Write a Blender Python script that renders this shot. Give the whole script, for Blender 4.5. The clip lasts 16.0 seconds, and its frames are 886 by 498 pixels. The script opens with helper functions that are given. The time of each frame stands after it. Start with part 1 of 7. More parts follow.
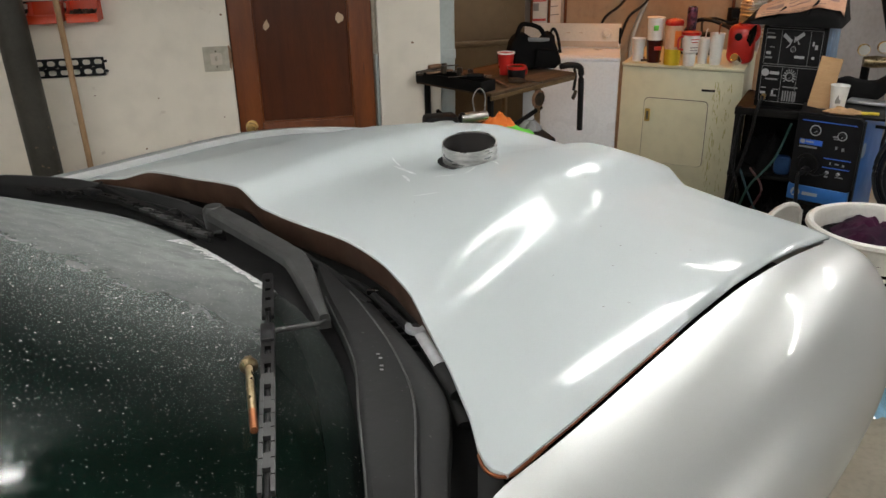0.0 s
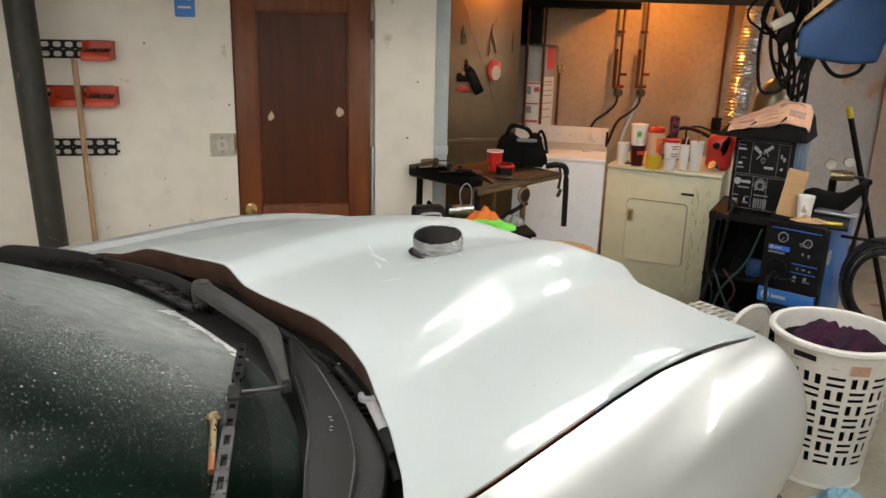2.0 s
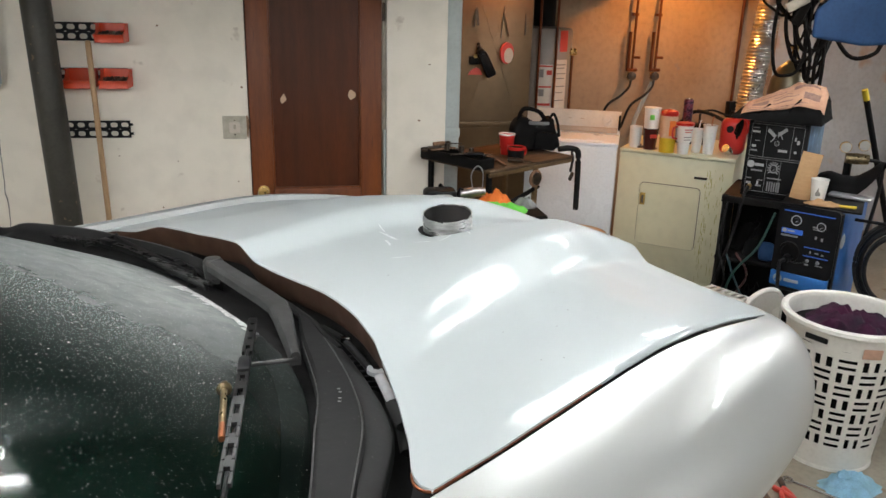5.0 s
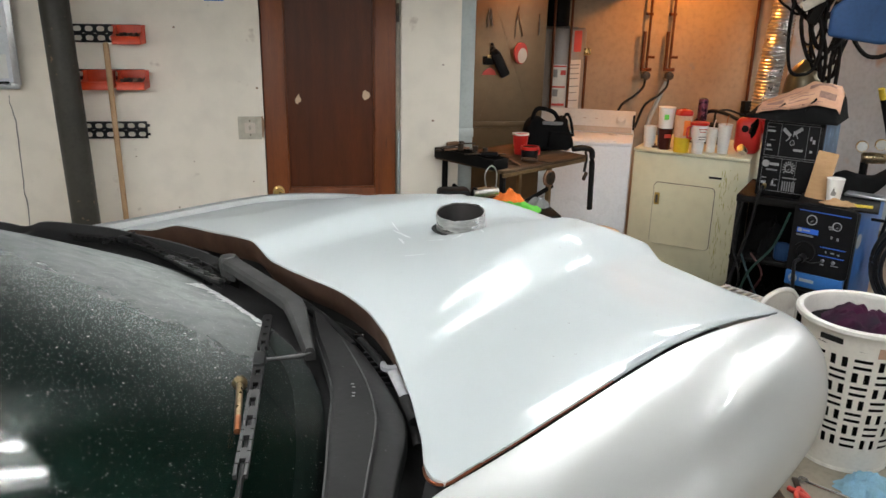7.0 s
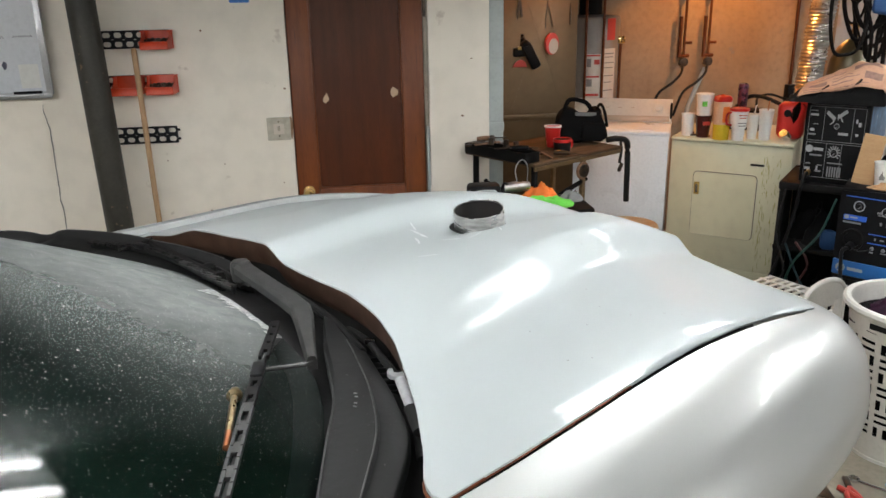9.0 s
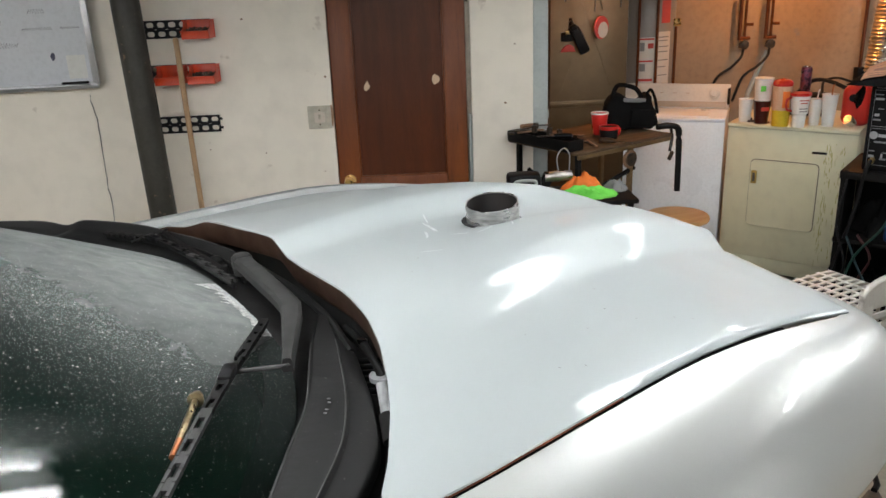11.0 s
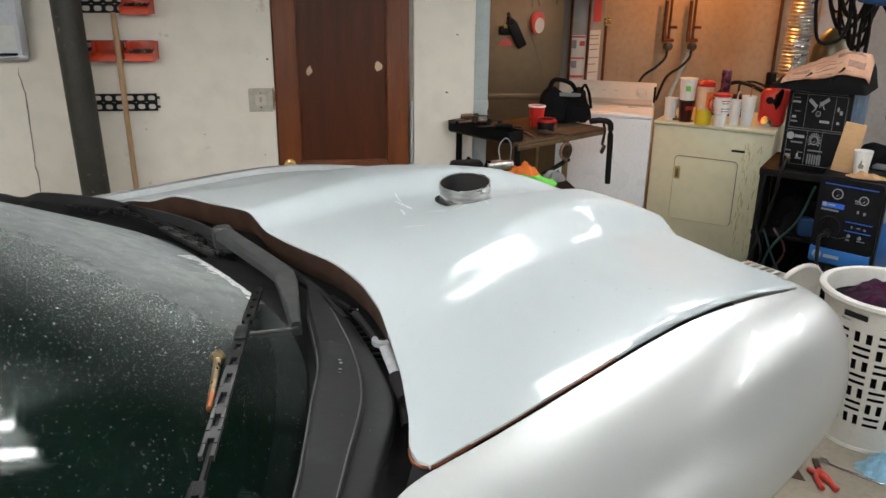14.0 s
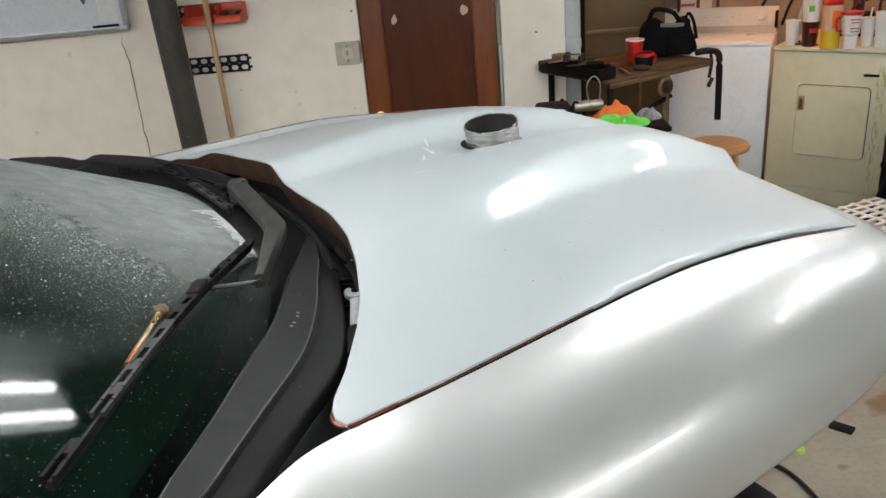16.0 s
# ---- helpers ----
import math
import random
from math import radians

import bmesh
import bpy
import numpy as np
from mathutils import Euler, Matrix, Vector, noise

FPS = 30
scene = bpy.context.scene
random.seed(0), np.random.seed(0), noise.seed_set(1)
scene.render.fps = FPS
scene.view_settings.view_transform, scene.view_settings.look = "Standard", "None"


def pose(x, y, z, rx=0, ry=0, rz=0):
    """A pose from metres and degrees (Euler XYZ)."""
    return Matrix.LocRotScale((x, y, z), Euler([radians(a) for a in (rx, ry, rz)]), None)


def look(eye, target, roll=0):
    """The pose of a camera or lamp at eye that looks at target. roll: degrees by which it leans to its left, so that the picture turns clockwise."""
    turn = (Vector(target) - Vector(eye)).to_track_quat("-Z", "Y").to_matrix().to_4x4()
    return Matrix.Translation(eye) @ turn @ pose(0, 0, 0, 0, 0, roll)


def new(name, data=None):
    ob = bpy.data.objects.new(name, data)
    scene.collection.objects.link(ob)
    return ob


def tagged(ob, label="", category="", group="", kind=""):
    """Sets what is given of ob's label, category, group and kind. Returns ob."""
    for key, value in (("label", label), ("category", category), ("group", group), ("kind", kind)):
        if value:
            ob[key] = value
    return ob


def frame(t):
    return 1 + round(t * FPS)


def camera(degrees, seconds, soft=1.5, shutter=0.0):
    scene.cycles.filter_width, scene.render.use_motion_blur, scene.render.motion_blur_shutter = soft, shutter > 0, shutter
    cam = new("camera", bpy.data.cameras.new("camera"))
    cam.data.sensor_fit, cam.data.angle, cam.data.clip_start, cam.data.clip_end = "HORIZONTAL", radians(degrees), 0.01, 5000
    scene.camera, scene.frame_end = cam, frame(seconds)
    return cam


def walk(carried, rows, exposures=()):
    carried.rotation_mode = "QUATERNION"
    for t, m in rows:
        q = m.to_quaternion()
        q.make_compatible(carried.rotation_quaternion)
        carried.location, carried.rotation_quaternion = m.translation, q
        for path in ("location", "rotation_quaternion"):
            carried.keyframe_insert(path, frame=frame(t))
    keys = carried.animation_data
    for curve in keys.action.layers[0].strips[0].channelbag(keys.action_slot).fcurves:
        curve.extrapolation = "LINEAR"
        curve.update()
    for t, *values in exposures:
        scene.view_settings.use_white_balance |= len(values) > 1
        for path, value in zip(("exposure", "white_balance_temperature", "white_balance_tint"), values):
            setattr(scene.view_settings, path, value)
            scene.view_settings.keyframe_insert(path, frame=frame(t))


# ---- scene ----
cam = camera(58.6, 16.0)
PATH = [
    (0, (0.054, 0.083, 1.745), (0.444, 1.882, 0.963), -1.0),
    (0.5, (0.1, 0.023, 1.752), (0.533, 1.836, 1.026), 3.3),
    (1, (0.094, -0.066, 1.809), (0.457, 1.834, 1.301), -0.1),
    (1.5, (0.093, -0.082, 1.811), (0.508, 1.803, 1.286), 1.4),
    (2, (0.094, -0.087, 1.799), (0.498, 1.786, 1.225), 1.6),
    (2.5, (0.098, -0.093, 1.789), (0.47, 1.77, 1.164), 1.3),
    (3, (0.098, -0.101, 1.789), (0.491, 1.765, 1.186), 1.4),
    (3.5, (0.093, -0.099, 1.787), (0.465, 1.772, 1.188), 1.7),
    (4, (0.095, -0.094, 1.786), (0.478, 1.774, 1.184), 1.8),
    (6.5, (0.101, -0.115, 1.782), (0.441, 1.758, 1.17), 1.1),
    (7, (0.099, -0.115, 1.782), (0.435, 1.762, 1.175), 1.2),
    (7.5, (0.101, -0.108, 1.776), (0.437, 1.77, 1.177), 1.0),
    (8, (0.102, -0.103, 1.772), (0.408, 1.776, 1.161), 0.6),
    (8.2, (0.1, -0.101, 1.77), (0.398, 1.776, 1.155), 0.4),
    (10.3, (0.309, -0.011, 1.78), (0.41, 1.897, 1.174), -3.1),
    (10.5, (0.306, -0.011, 1.779), (0.414, 1.897, 1.19), -2.6),
    (11, (0.293, -0.004, 1.763), (0.354, 1.889, 1.118), -2.3),
    (11.5, (0.28, 0.02, 1.764), (0.372, 1.903, 1.096), -2.0),
    (12, (0.277, 0.022, 1.761), (0.355, 1.901, 1.079), -2.0),
    (12.5, (0.278, 0.051, 1.718), (0.367, 1.932, 1.045), -0.3),
    (13, (0.22, 0.055, 1.691), (0.359, 1.931, 1.012), -2.1),
    (13.5, (0.154, -0.05, 1.754), (0.413, 1.828, 1.117), -0.7),
    (14, (0.152, -0.059, 1.75), (0.431, 1.807, 1.087), 0.8),
    (14.5, (0.174, -0.019, 1.747), (0.424, 1.831, 1.027), 0.2),
    (15, (0.189, -0.021, 1.742), (0.415, 1.849, 1.07), 1.0),
    (15.5, (0.232, -0.05, 1.744), (0.305, 1.801, 0.988), -2.3),
    (16, (0.413, -0.002, 1.706), (0.324, 1.843, 0.939), -4.9),
]
EXPOSURES = [(0, -0.36, 6650, 10), (0.5, -0.25, 6750, 10), (1, 0.0, 6850, 10), (2, 0.0, 6800, 10), (3, 0.04, 6430, 10), (8, 0.03, 6400, 10), (10.5, 0.0, 6380, 10), (11.5, -0.05, 6380, 10), (15, -0.05, 6380, 10), (16, 0.0, 6380, 10)]
walk(cam, [(t, look(eye, target, roll)) for t, eye, target, roll in PATH], EXPOSURES)

# ==== place ====
# ---- light ----
world = bpy.data.worlds.new("world")
scene.world = world
world.use_nodes = True
world.node_tree.nodes["Background"].inputs[0].default_value = (0.5, 0.55, 0.6, 1)
world.node_tree.nodes["Background"].inputs[1].default_value = 0.012
scene.view_settings.exposure = 0.0
TUBE_POWER, BULB_POWER = 65.0, 29.0


# ---- materials ----
def rgba(c):
    return (*c, 1.0) if len(c) == 3 else c


def shade(name, colour, rough=0.5, metal=0.0, second=None, scale=6.0, amount=0.5, grain=60.0, bump=0.08, coat=0.0,
          spots=None, spot_scale=30.0, spot_size=0.35, stretch=(1, 1, 1), rough_var=0.12, jitter=0.0, distance=0.004, spec=0.5, coat_rough=0.05):
    """A principled material with mottling at two scales, fine relief, and optional specks or stains."""
    m = bpy.data.materials.new(name)
    m.use_nodes = True
    t = m.node_tree
    n, l = t.nodes, t.links
    p = n["Principled BSDF"]
    p.inputs["Metallic"].default_value = metal
    p.inputs["Specular IOR Level"].default_value = spec
    p.inputs["Coat Weight"].default_value = coat
    p.inputs["Coat Roughness"].default_value = coat_rough
    co = n.new("ShaderNodeTexCoord")
    mp = n.new("ShaderNodeMapping")
    mp.inputs["Scale"].default_value = stretch
    l.new(co.outputs["Object"], mp.inputs["Vector"])

    def noise_tex(sc, detail=4.0):
        x = n.new("ShaderNodeTexNoise")
        x.inputs["Scale"].default_value = sc
        x.inputs["Detail"].default_value = detail
        l.new(mp.outputs["Vector"], x.inputs["Vector"])
        return x

    def mix(fac, a, b):
        x = n.new("ShaderNodeMix")
        x.data_type = "RGBA"
        for sock, v in ((x.inputs[6], a), (x.inputs[7], b)):
            if isinstance(v, tuple):
                sock.default_value = rgba(v)
            else:
                l.new(v, sock)
        if isinstance(fac, float):
            x.inputs[0].default_value = fac
        else:
            l.new(fac, x.inputs[0])
        return x.outputs[2]

    def ramp(src, lo, hi, top=1.0):
        x = n.new("ShaderNodeMapRange")
        x.inputs[1].default_value, x.inputs[2].default_value, x.inputs[4].default_value = lo, hi, top
        l.new(src, x.inputs[0])
        return x.outputs[0]

    big, fine = noise_tex(scale, 5.0), noise_tex(grain, 6.0)
    second = second or tuple(c * 0.72 for c in colour)
    c = mix(ramp(big.outputs[0], 0.35, 0.7, amount), tuple(colour), tuple(second))
    c = mix(ramp(fine.outputs[0], 0.45, 0.75, amount * 0.5), c, tuple(x * 0.7 for x in second))
    if spots:
        sp = noise_tex(spot_scale, 3.0)
        c = mix(ramp(sp.outputs[0], 1 - spot_size - 0.03, 1 - spot_size + 0.03), c, tuple(spots))
    if jitter:
        info = n.new("ShaderNodeObjectInfo")
        hs = n.new("ShaderNodeHueSaturation")
        l.new(ramp(info.outputs["Random"], 0.0, 1.0, 1.0), hs.inputs["Fac"])
        hs.inputs["Value"].default_value = 1 - jitter
        l.new(c, hs.inputs["Color"])
        c = hs.outputs[0]
    l.new(c, p.inputs["Base Color"])
    r = n.new("ShaderNodeMapRange")
    r.inputs[3].default_value, r.inputs[4].default_value = max(0.02, rough - rough_var), min(1.0, rough + rough_var)
    l.new(big.outputs[0], r.inputs[0])
    l.new(r.outputs[0], p.inputs["Roughness"])
    if bump:
        b = n.new("ShaderNodeBump")
        b.inputs["Strength"].default_value, b.inputs["Distance"].default_value = bump, distance
        l.new(fine.outputs[0], b.inputs["Height"])
        l.new(b.outputs[0], p.inputs["Normal"])
    return m


def glow(name, colour, power):
    m = bpy.data.materials.new(name)
    m.use_nodes = True
    p = m.node_tree.nodes["Principled BSDF"]
    p.inputs["Base Color"].default_value = rgba(colour)
    p.inputs["Emission Color"].default_value = rgba(colour)
    p.inputs["Emission Strength"].default_value = power
    return m


def plain(name, colour, rough=0.5, metal=0.0):
    return shade(name, colour, rough, metal, amount=0.25, bump=0.03)


M_WALL = shade("white_plaster", (0.83, 0.77, 0.675), 0.7, second=(0.77, 0.71, 0.61), scale=1.6, grain=9, amount=0.5, bump=0.22,
               spots=(0.60, 0.53, 0.45), spot_scale=10, spot_size=0.275, distance=0.006)
M_CONC = shade("concrete_wall", (0.41, 0.29, 0.185), 0.85, second=(0.28, 0.20, 0.135), scale=2.2, grain=24, amount=0.8, bump=0.5,
               spots=(0.26, 0.22, 0.19), spot_scale=8, spot_size=0.29, distance=0.006)
M_GREYWALL = shade("peeling_grey_wall", (0.57, 0.595, 0.615), 0.85, second=(0.46, 0.48, 0.495), scale=2.5, grain=26, amount=0.8, bump=0.4,
                   spots=(0.52, 0.36, 0.27), spot_scale=2.6, spot_size=0.38)
M_FLOOR = shade("concrete_floor", (0.30, 0.265, 0.205), 0.75, second=(0.21, 0.185, 0.145), scale=3.0, grain=40, amount=0.8, bump=0.35,
                spots=(0.19, 0.11, 0.06), spot_scale=4, spot_size=0.36)
M_CEIL = shade("dark_joists", (0.10, 0.075, 0.055), 0.85, second=(0.05, 0.04, 0.03), scale=5, stretch=(1, 6, 6), bump=0.3, spec=0.2)
M_DOOR = shade("red_brown_wood", (0.084, 0.020, 0.005), 0.42, second=(0.047, 0.0115, 0.0035), scale=3.0, grain=30, stretch=(7, 7, 0.7), amount=0.8, bump=0.12, spec=0.25, spots=(0.065, 0.016, 0.005), spot_scale=4.5, spot_size=0.36)
M_DOOR2 = shade("orange_brown_wood", (0.185, 0.050, 0.012), 0.42, second=(0.10, 0.027, 0.008), scale=3.0, grain=30, stretch=(7, 7, 0.7), amount=0.8, bump=0.12, spec=0.3, spots=(0.10, 0.028, 0.009), spot_scale=5.0, spot_size=0.36)
# near-black that paints the shade inside gaps and holes
M_GAP_SHADE = plain("painted_gap_shade", (0.004, 0.004, 0.004), 1.0)
M_CHIP = shade("bare_chip", (0.62, 0.47, 0.32), 0.8)
M_PLATE = shade("dirty_switch_plate", (0.50, 0.46, 0.37), 0.5, second=(0.36, 0.33, 0.27), scale=25, amount=0.7)
M_RUST = shade("rusty_edge", (0.30, 0.17, 0.10), 0.9, second=(0.16, 0.09, 0.05), scale=40, amount=0.9)
M_BRASS = shade("brass", (0.62, 0.42, 0.16), 0.28, 1.0, second=(0.40, 0.26, 0.10), scale=30)
M_RAIL = shade("black_steel_rail", (0.010, 0.010, 0.011), 0.5, amount=0.5, spec=0.2)
M_BIN = shade("orange_plastic", (0.60, 0.050, 0.006), 0.42, second=(0.40, 0.030, 0.005), scale=12, amount=0.5)
M_POST = shade("painted_steel_post", (0.046, 0.043, 0.035), 0.45, second=(0.028, 0.026, 0.021), scale=7, amount=0.8, bump=0.15,
               spots=(0.16, 0.11, 0.07), spot_scale=26, spot_size=0.29, spec=0.3)
M_HANDLE = shade("worn_wood_handle", (0.43, 0.27, 0.14), 0.6, second=(0.30, 0.18, 0.09), scale=14, stretch=(8, 8, 1), amount=0.8)
M_BLUE = shade("blue_print", (0.03, 0.16, 0.55), 0.5, second=(0.05, 0.25, 0.65), scale=20)
M_PAPERW = shade("white_paper", (0.72, 0.72, 0.70), 0.7, second=(0.62, 0.61, 0.58), scale=20, amount=0.4)
M_ALU = shade("aluminium_frame", (0.52, 0.53, 0.55), 0.35, 0.8, amount=0.4)
M_BOARD = shade("whiteboard", (0.66, 0.68, 0.72), 0.18, second=(0.58, 0.60, 0.64), scale=3, amount=0.5, bump=0.02)
M_INK = plain("marker_ink", (0.05, 0.05, 0.09), 0.6)
M_GREYPAINT = shade("grey_green_paint", (0.40, 0.44, 0.43), 0.5, second=(0.32, 0.35, 0.34), scale=6, amount=0.5)
M_GALV = shade("galvanised_sheet", (0.15, 0.098, 0.052), 0.42, 0.7, second=(0.105, 0.07, 0.04), scale=5, grain=18, amount=0.5, bump=0.08)
M_HEATER = shade("grey_enamel_tank", (0.23, 0.205, 0.18), 0.35, second=(0.19, 0.17, 0.145), scale=4, amount=0.4, bump=0.04)
M_LABEL = shade("white_label", (0.56, 0.49, 0.41), 0.5, second=(0.56, 0.53, 0.48), scale=40, amount=0.5)
M_RED = shade("red_print", (0.52, 0.04, 0.025), 0.45, amount=0.4)
M_GREYINK = plain("grey_print", (0.20, 0.19, 0.18), 0.6)
M_COPPER = shade("copper_pipe", (0.17, 0.055, 0.023), 0.5, 0.9, second=(0.10, 0.034, 0.017), scale=18, amount=0.8)
M_HOSE = shade("black_rubber_hose", (0.007, 0.007, 0.0075), 0.5, amount=0.5, bump=0.1, spec=0.25)
M_CABLE = shade("dull_black_cable", (0.005, 0.0045, 0.004), 0.65, second=(0.010, 0.008, 0.007), scale=14, amount=0.7, bump=0.1, spec=0.1)
M_FOIL = shade("foil_duct", (0.72, 0.70, 0.68), 0.30, 1.0, second=(0.50, 0.47, 0.44), scale=30, grain=90, bump=0.5, amount=0.5)
M_WHITE_EN = shade("white_enamel", (0.83, 0.86, 0.89), 0.3, second=(0.77, 0.80, 0.83), scale=3, amount=0.5, bump=0.03)
M_PANEL = shade("cream_control_panel", (0.66, 0.60, 0.52), 0.35, second=(0.58, 0.52, 0.44), scale=6, amount=0.5, bump=0.03)
# tan of the panel print, and of the painted orange light strip
M_PANEL2 = shade("tan_print_and_light", (0.46, 0.34, 0.24), 0.4, second=(0.40, 0.29, 0.20), scale=8, amount=0.4)
M_DRYER = shade("yellow_cream_enamel", (0.70, 0.68, 0.49), 0.35, second=(0.63, 0.61, 0.42), scale=1.2, grain=14, amount=0.45, bump=0.02)
M_MOULD = shade("green_yellow_stain", (0.40, 0.37, 0.10), 0.7, second=(0.48, 0.46, 0.22), scale=14, amount=0.9)
M_SEAM = plain("dark_seam", (0.10, 0.085, 0.06), 0.7)
M_GOLD = shade("gold_latch", (0.55, 0.38, 0.10), 0.35, 0.8)
M_BLACK = shade("black_plastic", (0.0045, 0.0045, 0.005), 0.5, second=(0.008, 0.008, 0.009), scale=20, amount=0.6, spec=0.12)
M_BLACKM = shade("matt_black_steel", (0.006, 0.006, 0.0062), 0.6, second=(0.010, 0.009, 0.0085), scale=12, amount=0.7, bump=0.12, spec=0.08)
M_CLOTHB = shade("black_cloth", (0.004, 0.004, 0.0042), 0.95, second=(0.008, 0.0075, 0.0075), scale=15, grain=300, bump=0.5, spec=0.08)
M_CLOTHG = shade("grey_strap", (0.20, 0.20, 0.20), 0.9, grain=300, bump=0.4)
M_WELDBLUE = shade("blue_machine_paint", (0.015, 0.115, 0.36), 0.35, second=(0.012, 0.09, 0.28), scale=8, amount=0.6, bump=0.05)
M_WORNBLUE = shade("worn_grey_blue_paint", (0.10, 0.19, 0.30), 0.45, second=(0.035, 0.06, 0.10), scale=9, amount=0.9, bump=0.05, spots=(0.28, 0.32, 0.36), spot_scale=14, spot_size=0.33)
M_MARK = plain("white_marking", (0.33, 0.33, 0.335), 0.5)
M_GREYMARK = plain("grey_marking", (0.17, 0.17, 0.175), 0.5)
M_BAND = plain("blue_marking", (0.02, 0.11, 0.55), 0.45)
M_CARD = shade("cardboard", (0.40, 0.24, 0.12), 0.85, second=(0.32, 0.19, 0.09), scale=9, stretch=(1, 1, 6), amount=0.6)
M_NEWS = shade("newsprint", (0.56, 0.33, 0.21), 0.85, second=(0.42, 0.21, 0.13), scale=7, grain=70, amount=0.7, bump=0.1)
M_NEWSINK = shade("faded_print", (0.20, 0.11, 0.09), 0.85, second=(0.34, 0.20, 0.15), scale=60, amount=0.9)
M_BOLT = shade("dull_zinc_brass", (0.36, 0.29, 0.17), 0.30, 0.95, second=(0.16, 0.11, 0.06), scale=60, amount=0.8)
M_CUP = shade("white_cup", (0.78, 0.77, 0.74), 0.45, second=(0.72, 0.71, 0.68), scale=12, amount=0.4)
M_REDCUP = shade("red_plastic", (0.50, 0.022, 0.018), 0.3, amount=0.3)
M_YELLOW = shade("yellow_drink", (0.62, 0.46, 0.03), 0.2, second=(0.55, 0.40, 0.03), scale=10)
M_CLEAR = shade("cloudy_plastic", (0.62, 0.40, 0.27), 0.25, second=(0.55, 0.34, 0.22), scale=18)
M_COLA = shade("dark_drink", (0.05, 0.012, 0.010), 0.2)
M_CAN = shade("dark_blue_can", (0.06, 0.05, 0.10), 0.28, 0.7, second=(0.30, 0.05, 0.07), scale=30, amount=0.8)
M_ORANGE = shade("bright_orange_cloth", (0.75, 0.17, 0.02), 0.8, grain=200, bump=0.3)
M_GREEN = shade("bright_green_cloth", (0.16, 0.62, 0.08), 0.85, second=(0.10, 0.45, 0.05), grain=200, bump=0.3)
M_WOODTOP = shade("worn_bench_board", (0.11, 0.068, 0.038), 0.7, second=(0.05, 0.032, 0.02), scale=5, stretch=(1, 6, 6), amount=0.9, spec=0.2)
M_BENCHRAIL = shade("tarnished_angle_iron", (0.20, 0.125, 0.055), 0.45, 0.5, second=(0.11, 0.075, 0.04), scale=22, amount=0.8)
M_PINE = shade("varnished_pine", (0.52, 0.30, 0.12), 0.4, second=(0.42, 0.22, 0.08), scale=5, stretch=(1, 9, 3), amount=0.8, bump=0.05)
M_TOOL = shade("dark_tool_steel", (0.035, 0.032, 0.03), 0.4, 0.7, second=(0.12, 0.08, 0.05), scale=40, amount=0.8)
M_CHROME = shade("chrome", (0.75, 0.75, 0.76), 0.12, 1.0, amount=0.2, bump=0.0)
M_SATIN = shade("satin_steel", (0.60, 0.61, 0.63), 0.36, 0.75, second=(0.42, 0.43, 0.45), scale=60, amount=0.5)
M_RIDGELIGHT = shade("worn_plastic_highlight", (0.045, 0.045, 0.044), 0.6, second=(0.012, 0.012, 0.012), scale=24, amount=0.9)
M_GAUGE = shade("gauge_face", (0.42, 0.41, 0.38), 0.3, amount=0.3)
M_BASKET = shade("white_basket_plastic", (0.78, 0.76, 0.71), 0.42, second=(0.72, 0.69, 0.63), scale=7, amount=0.5, bump=0.03)
M_PURPLE = shade("purple_towel", (0.050, 0.009, 0.030), 0.95, second=(0.018, 0.014, 0.022), scale=8, grain=220, amount=1.0, bump=0.8, spec=0.1)
M_RAGBLUE = shade("blue_rag", (0.28, 0.52, 0.70), 0.9, second=(0.20, 0.34, 0.42), scale=12, grain=220, amount=0.9, bump=0.6)
M_YELLOWCAP = shade("yellow_plastic", (0.62, 0.42, 0.05), 0.45)
M_LIME = shade("lime_plastic", (0.42, 0.58, 0.10), 0.5)
M_REDGRIP = shade("red_grip", (0.50, 0.045, 0.03), 0.45)
M_TAPE = shade("tan_tape", (0.56, 0.34, 0.24), 0.6)
M_BLUEPAIL = shade("blue_pail_plastic", (0.016, 0.050, 0.130), 0.6, second=(0.010, 0.028, 0.075), scale=6, amount=0.6, bump=0.05, spec=0.2)
M_TANK = shade("olive_gas_tank", (0.10, 0.075, 0.035), 0.35, 0.3, second=(0.06, 0.045, 0.025), scale=8)
M_YELLOWP = shade("yellow_plastic", (0.62, 0.46, 0.03), 0.4)
M_LAMPSHADE = shade("lamp_paper", (0.72, 0.62, 0.46), 0.7)
M_TUBE = glow("fluorescent_tube", (0.99, 1.0, 0.985), TUBE_POWER)
M_BULB = glow("warm_bulb", (1.0, 0.62, 0.26), 60.0)
M_FIXT = shade("white_fixture", (0.75, 0.75, 0.74), 0.4)

# car surfaces
M_PAINT = shade("silver_metallic_paint", (0.60, 0.615, 0.605), 0.41, 0.55, second=(0.565, 0.58, 0.57), scale=2.5, grain=900, amount=0.35, bump=0.006,
                coat=0.6, spec=0.3, rough_var=0.05, distance=0.001, coat_rough=0.06)
M_BONNET = shade("dusty_silver_paint", (0.395, 0.43, 0.436), 0.48, 0.16, second=(0.37, 0.402, 0.407), scale=2.5, grain=900, amount=0.35, bump=0.006,
                coat=0.30, spec=0.15, rough_var=0.05, distance=0.001, coat_rough=0.08)
# darker copy of the car paint: the far fender's shade put into colour
M_SHADEPAINT = shade("shaded_silver_paint", (0.33, 0.338, 0.335), 0.7, 0.15, second=(0.29, 0.298, 0.296), scale=3.0, grain=500, amount=0.5, bump=0.01, spec=0.12)
M_PRIMER = shade("brown_primer_edge", (0.046, 0.023, 0.014), 0.6, second=(0.028, 0.015, 0.010), scale=20, amount=0.8, spec=0.2)
